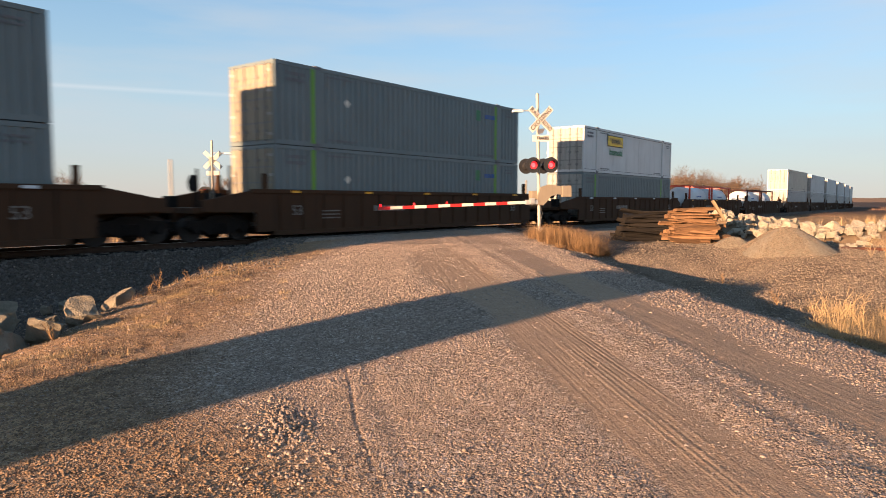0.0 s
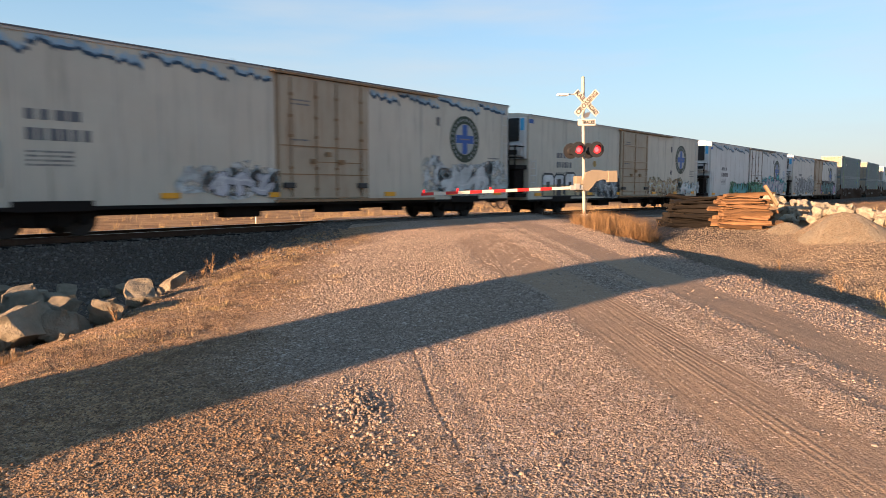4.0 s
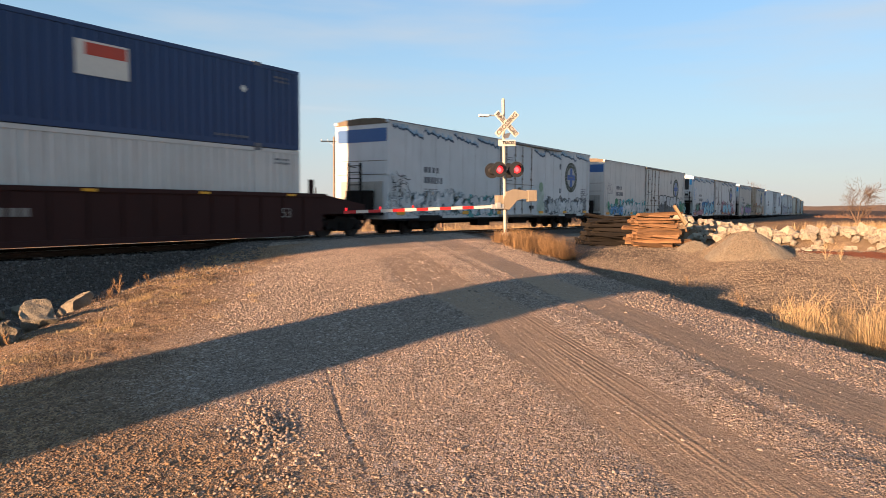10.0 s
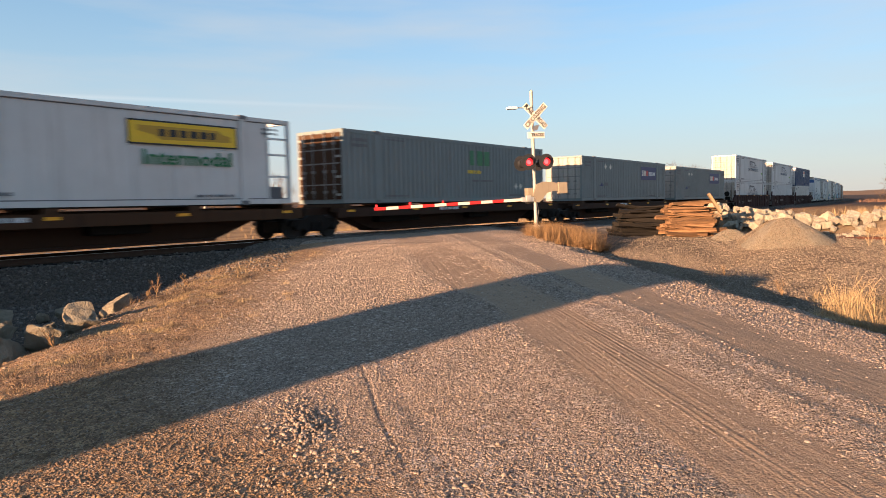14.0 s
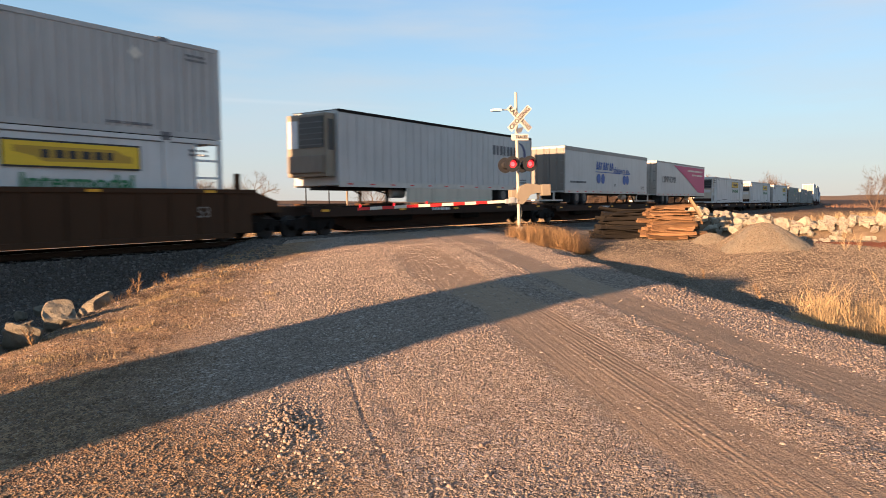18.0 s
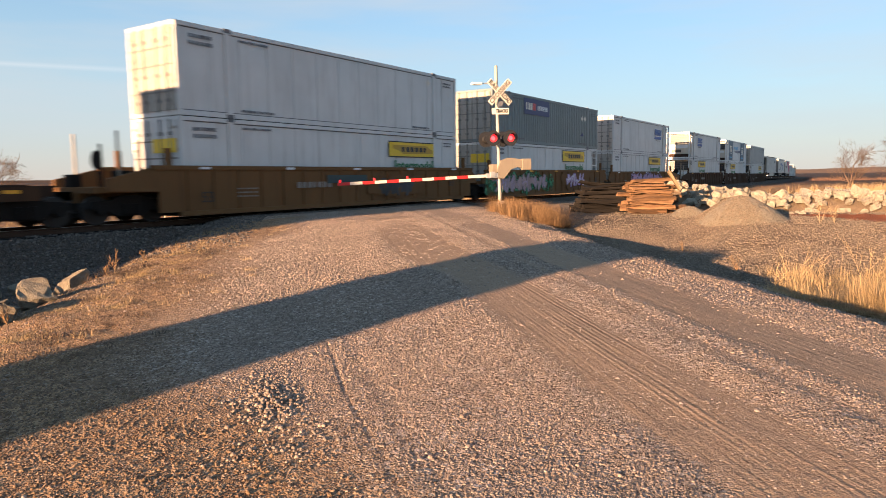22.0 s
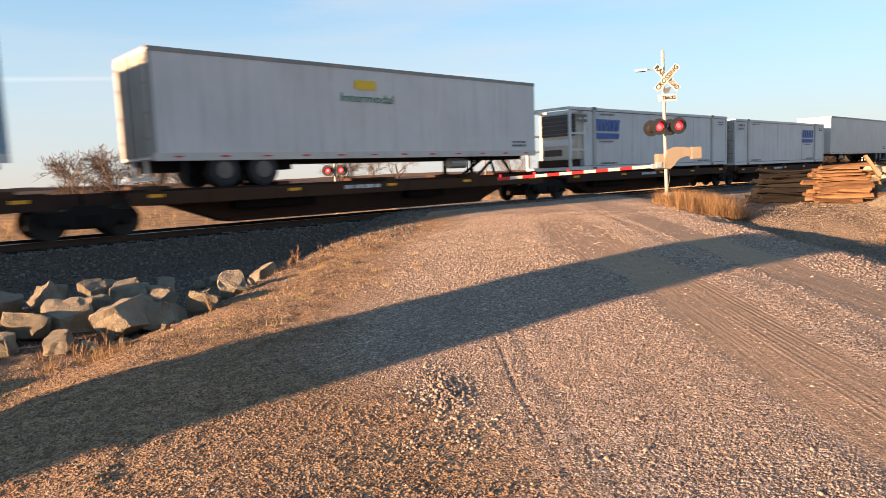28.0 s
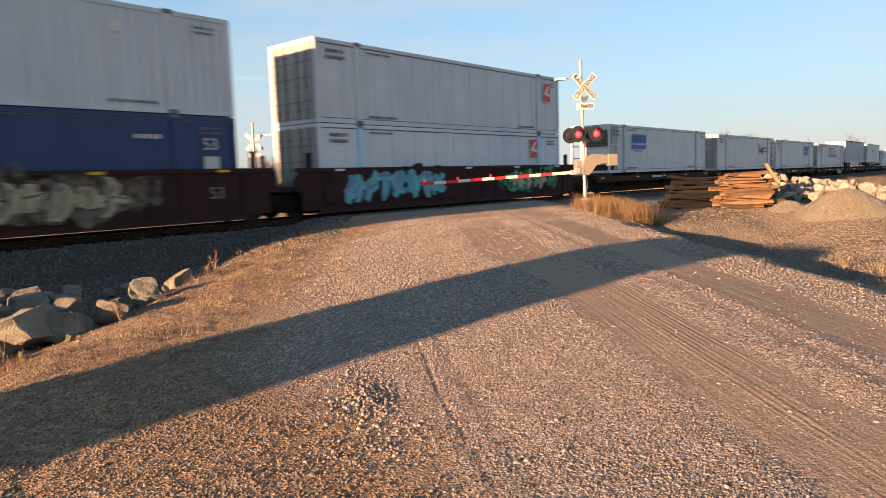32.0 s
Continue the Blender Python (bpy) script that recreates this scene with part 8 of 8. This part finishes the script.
def bare_tree(h, seed, depth=3, thick=0.016, stems=1, label="bare winter tree with fine spreading branches"):
    rnd = random.Random(seed)
    tr = thing("bare_tree", label, "tree", "bare trees in the distance")
    bm, tips = bmesh.new(), bmesh.new()
    for s in range(stems):
        d = Vector((rnd.uniform(-0.3, 0.3), rnd.uniform(-0.3, 0.3), 1)) if stems > 1 else Vector((0.05, 0.02, 1))
        branch(bm, Vector((rnd.uniform(-0.3, 0.3) * (stems > 1), rnd.uniform(-0.3, 0.3) * (stems > 1), -0.3)), d.normalized(), h * 0.48, h * 0.026 / stems ** 0.5, depth, rnd, tips, thick)
    part("trunk", bm, TWIG, tr)
    part("crown", tips, TWIG, tr)
    return tr


def at_bearing(deg, dist, z=-0.6):
    return pose(dist * math.cos(radians(deg)), dist * math.sin(radians(deg)), z, 0, 0, deg * 7)


tree_a = bare_tree(7.0, 41, 3, 0.018, 3)
tree_a.matrix_world = at_bearing(2.3, 105, -0.4)
tree_b = bare_tree(9.0, 42, 3, 0.022, 1)
tree_b.matrix_world = at_bearing(-1.7, 85, -0.4)
tree_c = bare_tree(7.5, 43, 3, 0.03, 4, "bare winter thicket of thin stems")
tree_c.matrix_world = at_bearing(20.0, 125)
rnd = random.Random(88)
for deg, dist, src in ((68.3, 95, tree_b), (67.4, 88, tree_a), (73.5, 90, tree_c), (70.5, 100, tree_c), (76, 90, tree_c), (53.2, 140, tree_a), (51.0, 130, tree_b), (41.2, 110, tree_a), (34.3, 75, tree_b), (55.5, 150, tree_c), (-3.2, 90, tree_a), (-4.4, 80, tree_b), (-2.2, 72, tree_b), (-2.8, 68, tree_a), (-1.3, 80, tree_a), (-1.0, 92, tree_b), (-3.7, 74, tree_a)):
    copy_thing(src, at_bearing(deg, dist) @ Matrix.Scale(rnd.uniform(0.85, 1.15), 4))
for k in range(44):
    deg = 9.0 + 15.5 * k / 44 + rnd.uniform(-0.3, 0.3)
    copy_thing((tree_c, tree_c, tree_b, tree_a)[rnd.randrange(4)], at_bearing(deg, rnd.uniform(115, 175) + (24 - deg) * 3) @ Matrix.Scale(rnd.uniform(0.75, 1.15) * (1.0 + 0.35 * smooth(deg, 14, 18)), 4))


def shrub_belt(name, label, deg0, deg1, dist, h, n, seed, material):
    """Far scrub: many thin upright twigs in one sheet of stuff."""
    rnd = random.Random(seed)
    vs, fs = [], []
    for _ in range(n):
        a, d = radians(rnd.uniform(deg0, deg1)), dist * rnd.uniform(0.85, 1.2)
        x, y = d * math.cos(a), d * math.sin(a)
        hh = h * rnd.uniform(0.3, 1.0) * (0.55 + 0.45 * noise.noise((x * 0.06, y * 0.06, seed)))
        b = len(vs)
        w = 0.0006 * dist
        lx = rnd.uniform(-0.3, 0.3) * hh
        vs += [(x - w * math.sin(a), y + w * math.cos(a), -1.0), (x + w * math.sin(a), y - w * math.cos(a), -1.0), (x + lx, y + lx * 0.3, hh - 0.6)]
        fs.append((b, b + 1, b + 2))
    me = bpy.data.meshes.new(name)
    me.from_pydata(vs, [], fs)
    me.materials.append(material)
    return tagged(new(name, me), label, "scrub", kind="stuff")


SCRUB = rocky("reddish_scrub", (0.22, 0.12, 0.075), (0.15, 0.09, 0.06), 0.2, rand=0.5, bump=0.0)
shrub_belt("far_scrub", "low brown winter scrub along the horizon", 25, 100, 230, 3.0, 9000, 5, SCRUB)
shrub_belt("far_scrub", "low brown winter scrub beyond the field", -14, 10, 190, 1.7, 7000, 6, SCRUB)
shrub_belt("far_scrub", "low reddish scrub near the track bend", 2, 12, 105, 1.3, 2600, 7, SCRUB)

ridge = bmesh.new()
low = []
for k in range(181):
    deg = -60 + 180 * k / 180
    d = 2000
    z = 6 + 7 * noise.noise((deg * 0.07, 0, 2)) + 2.5 * noise.noise((deg * 0.5, 0, 5)) + (9 if -20 < deg < 15 else 0) * (1 - abs(deg + 2) / 20)
    low.append((ridge.verts.new((d * math.cos(radians(deg)), d * math.sin(radians(deg)), -12)), ridge.verts.new((d * math.cos(radians(deg)), d * math.sin(radians(deg)), z))))
for p, q in zip(low, low[1:]):
    ridge.faces.new((p[0], q[0], q[1], p[1]))
tagged(new("backdrop", mesh_of("backdrop", ridge, rocky("far_wooded_ridge", (0.062, 0.05, 0.052), (0.048, 0.04, 0.042), 0.01, rand=0.0, bump=0.0))), "hazy brown wooded ridge on the horizon", "ridge", kind="structure")


def utility_pole(x, y, z, h, arm, turn):
    up = thing("utility_pole", "weathered wooden utility pole with a crossarm", "utility pole", m=pose(x, y, z, 0, 0, turn))
    part("pole", tube(bmesh.new(), (0, 0, 0), (0, 0, h), 0.17, 10, 0.12), OLDTIE if not arm else rocky("grey_pole_wood", (0.30, 0.24, 0.19), (0.22, 0.17, 0.13), 1.0), up)
    if arm:
        part("crossarm", solid((-1.9, 1.9, -0.06, 0.06, h - 0.75, h - 0.6)), OLDTIE, up)
        for x2 in (-1.8, -0.9, 0.9, 1.8):
            part("insulator", tube(bmesh.new(), (x2, 0, h - 0.6), (x2, 0, h - 0.4), 0.05, 6), GALV, up)
        st = bmesh.new()
        for sgn in (-1, 1):
            tube(st, (sgn * 0.9, 0.07, h - 0.68), (0, 0.14, h - 1.3), 0.02, 5)
        part("brace", st, GALV, up)
    return up


utility_pole(72.0, 68.3, -0.6, 12.4, True, 130)
utility_pole(116, 124, -0.6, 8.5, False, 0)
utility_pole(122, 122, -0.6, 7.0, False, 0)

# railway instrument shed beside the line, out of view, whose shadow crosses the road
shed = thing("instrument_shed", "plain grey railway instrument shed standing beside the road", "shed", m=pose(-13.0, 7.3, ground_z(-13.0, 7.3)))
part("walls", solid((-1.1, 1.1, -1.08, 1.08, 0.0, 4.05), bevel=0.02), GREY, shed)
part("roof", solid((-1.2, 1.2, -1.1, 1.1, 4.05, 4.16), bevel=0.02), GALV, shed)
part("door", solid((1.1, 1.13, -0.45, 0.45, 0.1, 2.15), bevel=0.01), GALV, shed)


# ---- loose stones ----
def loose(name, label, pts, sizes, material, seed, flat=0.7, coarse=False):
    """Many small stones as one sheet of stuff: faceted pebbles, each with its own shape."""
    rs = np.random.RandomState(seed)
    phi = (1 + 5 ** 0.5) / 2
    base = np.array([(-1, phi, 0), (1, phi, 0), (-1, -phi, 0), (1, -phi, 0), (0, -1, phi), (0, 1, phi), (0, -1, -phi), (0, 1, -phi), (phi, 0, -1), (phi, 0, 1), (-phi, 0, -1), (-phi, 0, 1)]) / 1.9
    tri = np.array([(0, 11, 5), (0, 5, 1), (0, 1, 7), (0, 7, 10), (0, 10, 11), (1, 5, 9), (5, 11, 4), (11, 10, 2), (10, 7, 6), (7, 1, 8), (3, 9, 4), (3, 4, 2), (3, 2, 6), (3, 6, 8), (3, 8, 9), (4, 9, 5), (2, 4, 11), (6, 2, 10), (8, 6, 7), (9, 8, 1)])
    if coarse:
        base = np.array([(1, 0, 0), (-1, 0, 0), (0, 1, 0), (0, -1, 0), (0, 0, 1), (0, 0, -1)], float)
        tri = np.array([(0, 2, 4), (2, 1, 4), (1, 3, 4), (3, 0, 4), (2, 0, 5), (1, 2, 5), (3, 1, 5), (0, 3, 5)])
    n, k = len(pts), len(base)
    v = base[None] * (1 + rs.uniform(-0.28, 0.28, (n, k, 1))) * np.stack([np.ones(n), rs.uniform(0.6, 1, n), rs.uniform(flat - 0.12, flat + 0.2, n)], 1)[:, None]
    a = rs.uniform(0, 6.283, n)
    ca, sa = np.cos(a)[:, None], np.sin(a)[:, None]
    w = np.stack([v[..., 0] * ca - v[..., 1] * sa, v[..., 0] * sa + v[..., 1] * ca, v[..., 2] + 0.25 * v[..., 0] * rs.uniform(-1, 1, n)[:, None]], -1)
    w = w * np.asarray(sizes)[:, None, None] + np.asarray(pts)[:, None]
    f = (tri[None] + k * np.arange(n)[:, None, None]).reshape(-1, 3)
    me = bpy.data.meshes.new(name)
    me.vertices.add(n * k)
    me.vertices.foreach_set("co", w.reshape(-1))
    me.loops.add(len(f) * 3)
    me.loops.foreach_set("vertex_index", f.reshape(-1).astype(np.int32))
    me.polygons.add(len(f))
    me.polygons.foreach_set("loop_start", np.arange(0, len(f) * 3, 3, dtype=np.int32))
    me.update(calc_edges=True)
    me.validate()
    me.materials.append(material)
    return tagged(new(name, me), label, "gravel", kind="stuff")


def strew(n, r0, r1, deg0, deg1, keep, small, large, seed, power=1.0):
    rnd = random.Random(seed)
    pts, sizes = [], []
    while len(pts) < n:
        r = r0 * (r1 / r0) ** rnd.random() if power == 1.0 else r0 + (r1 - r0) * rnd.random() ** power
        a = radians(rnd.uniform(deg0, deg1))
        x, y = r * math.cos(a), r * math.sin(a)
        if rnd.random() > keep(x, y):
            continue
        s = small + (large - small) * rnd.random() ** 3.2
        pts.append((x, y, ground_z(x, y) + s * 0.02))
        sizes.append(s)
    return pts, sizes


def on_gravel(x, y):
    a, b = road_ab(x, y)
    lane = (1.0 - 0.95 * lane_at(a, b)) * (1 - 0.6 * smooth(b, 2.6, 3.0) * (1 - smooth(b, 4.6, 5.2)))
    patch = 0.35 + 0.65 * smooth(noise.noise((x * 0.7, y * 0.7, 9.0)), -0.25, 0.35)
    bare = 0.06 + 0.94 * smooth(b - 2.4 * (1 - smooth(a, 2.5, 7)) - 1.2 * smooth(a, 13, 24), -2.1, -0.6)
    return lane * patch * bare * (0.25 + 0.75 * (1 - smooth(y, 13.5, 17.0)) * (1 - smooth(b, 7.0, 8.2)))


p, q = strew(110000, 2.2, 8.8, -14, 92, lambda x, y: on_gravel(x, y) * (1 - smooth(math.hypot(x, y), 5.0, 8.8)), 0.0055, 0.0155, 1)
loose("loose_gravel", "pale crushed limestone gravel on the road", p, q, PEBBLE, 1, flat=0.40, coarse=True)
p, q = strew(76000, 4.5, 25.0, -8, 86, lambda x, y: on_gravel(x, y) * smooth(math.hypot(x, y), 4.5, 8.0), 0.0095, 0.026, 2, 1.3)
loose("loose_gravel", "pale crushed limestone gravel on the road", p, q, PEBBLE, 2, flat=0.42, coarse=True)
p, q = strew(900, 2.4, 12.0, -12, 90, on_gravel, 0.010, 0.024, 3)
loose("loose_gravel", "larger loose limestone pieces on the road", p, q, PEBBLE, 3)
p, q = strew(38000, 8.0, 21.0, 5, 82, lambda x, y: on_gravel(x, y) * smooth(math.hypot(x, y), 8, 12) * smooth(math.atan2(y, x), 0.1, 0.6), 0.014, 0.038, 12, 1.0001)
loose("loose_gravel", "pale crushed limestone gravel towards the crossing", p, q, PEBBLE, 12, flat=0.45, coarse=True)
# ridges of coarse stone thrown up between and beside the wheel lanes
rnd = random.Random(9)
p, q = [], []
for _ in range(11000):
    a, b = 3.0 + 23 * rnd.random() ** 1.3, rnd.choice((3.15, 3.15, 3.72, 5.1, 5.4, 5.75, 6.1, 1.35)) + rnd.gauss(0, 0.11)
    x, y = 0.719 * a + 0.695 * b, 0.695 * a - 0.719 * b
    s = rnd.uniform(0.005, 0.014)
    p.append((x, y, ground_z(x, y) + s * 0.04))
    q.append(s)
loose("loose_gravel", "ridges of coarse pale gravel beside the wheel lanes", p, q, PEBBLE, 4, flat=0.45)
p, q = [], []
for _ in range(760):
    u, w = rnd.gauss(0, 0.30), rnd.gauss(0, 0.14)
    x, y = 3.2 + 0.55 * u + 0.83 * w, 3.72 + 0.83 * u - 0.55 * w
    s = 0.006 + 0.017 * rnd.random() ** 1.8
    p.append((x, y, ground_z(x, y) + 0.03 * math.exp(-(u / 0.28) ** 2 - (w / 0.11) ** 2) * rnd.random() + s * 0.15))
    q.append(s)
for _ in range(160):
    x, y = 2.7 + rnd.gauss(0, 0.22), 2.95 + rnd.gauss(0, 0.2)
    s = 0.006 + 0.014 * rnd.random() ** 2
    p.append((x, y, ground_z(x, y) + s * 0.2))
    q.append(s)
loose("loose_gravel", "loose stones of the small gravel mound", p, q, PEBBLE, 5)
# ballast along the line and in the ditch
p, q = [], []
for _ in range(15000):
    x = rnd.uniform(-1, 34)
    y = track(x).y - rnd.uniform(0.6, 2.2 + 5.8 * rnd.random())
    if road_ab(x, y)[1] > -1.9 and y < 17.8:
        continue
    s = rnd.uniform(0.022, 0.05)
    p.append((x, y, ground_z(x, y) + s * 0.2))
    q.append(s)
loose("ballast", "dark angular ballast stones along the track", p, q, BALLAST, 6)
p, q = [], []
for _ in range(11000):
    cx, cy, cr, ch = (24.4, 4.1, 1.72, 1.0) if rnd.random() < 0.82 else (25.2, 5.95, 0.95, 0.5)
    a, t = rnd.uniform(0, 6.28), math.sqrt(rnd.random())
    x, y = cx + cr * t * math.cos(a), cy + cr * t * math.sin(a)
    s = rnd.uniform(0.010, 0.021)
    p.append((x, y, ground_z(cx, cy) - 0.05 - 0.24 * t ** 4 + ch * (1 - t) ** 1.15 * (1 - 0.18 * math.exp(-(t / 0.18) ** 2)) + s * 0.1))
    q.append(s)
YARDSTONE = rocky("yard_gravel", (0.37, 0.29, 0.215), (0.18, 0.138, 0.102), 8.0, rand=0.85)
loose("loose_gravel", "tan stones on the slope of the gravel heap", p, q, YARDSTONE, 7)
p, q = [], []
for _ in range(75000):
    x, y = rnd.uniform(12, 32), rnd.uniform(-3, 9)
    if road_ab(x, y)[1] < 6.2 or rnd.random() < 1.3 * clay_at(x, y):
        continue
    s = 0.010 + 0.032 * rnd.random() ** 2.2
    p.append((x, y, ground_z(x, y) + s * 0.15))
    q.append(s)
loose("loose_gravel", "dull crushed stone spread over the yard beside the road", p, q, YARDSTONE, 8, coarse=True)

# coarse pale stone on the shoulder between the road and the ditch
p, q = [], []
for _ in range(9000):
    a, b = rnd.uniform(5.0, 22), rnd.triangular(5.0, 8.6, 6.3)
    x, y = 0.719 * a + 0.695 * b, 0.695 * a - 0.719 * b
    s = (0.010 + 0.026 * rnd.random() ** 2.4) * (0.7 + 0.3 * smooth(a, 6, 14))
    p.append((x, y, ground_z(x, y) + s * 0.15))
    q.append(s)
loose("loose_gravel", "coarse pale limestone along the shoulder of the road", p, q, PEBBLE, 14, flat=0.55)
p, q = [], []
for _ in range(9000):
    a = rnd.uniform(1.5, 17)
    b = -2.2 + 2.4 * (1 - smooth(a, 2.5, 7)) - 3.8 * rnd.random()
    x, y = 0.719 * a + 0.695 * b, 0.695 * a - 0.719 * b
    s = 0.008 + 0.018 * rnd.random() ** 3
    p.append((x, y, ground_z(x, y) + s * 0.15))
    q.append(s)
loose("loose_gravel", "brown stones and clods on the earth verge", p, q, rocky("verge_stone", (0.38, 0.255, 0.15), (0.19, 0.115, 0.065), 8.0, rand=0.8), 9, flat=0.45, coarse=True)

p, q = [], []
for _ in range(30000):
    a = rnd.uniform(1.0, 7.5)
    b = -0.2 - 1.5 * smooth(a, 2.5, 7) + rnd.gauss(0, 0.3) - 5.0 * rnd.random() ** 1.3
    x, y = 0.719 * a + 0.695 * b, 0.695 * a - 0.719 * b
    s = 0.006 + 0.013 * rnd.random() ** 2
    p.append((x, y, ground_z(x, y) + s * 0.1))
    q.append(s)
loose("loose_gravel", "small brown clods and grit on bare earth", p, q, rocky("earth_clod", (0.36, 0.255, 0.175), (0.20, 0.125, 0.082), 8.0, rand=0.8), 10, flat=0.55, coarse=True)


# ---- what moves ----
def motions():
    for ob, s in RIDERS:
        walk(ob, [(t, ride(s + run(t))) for t in range(0, 33)])


motions()
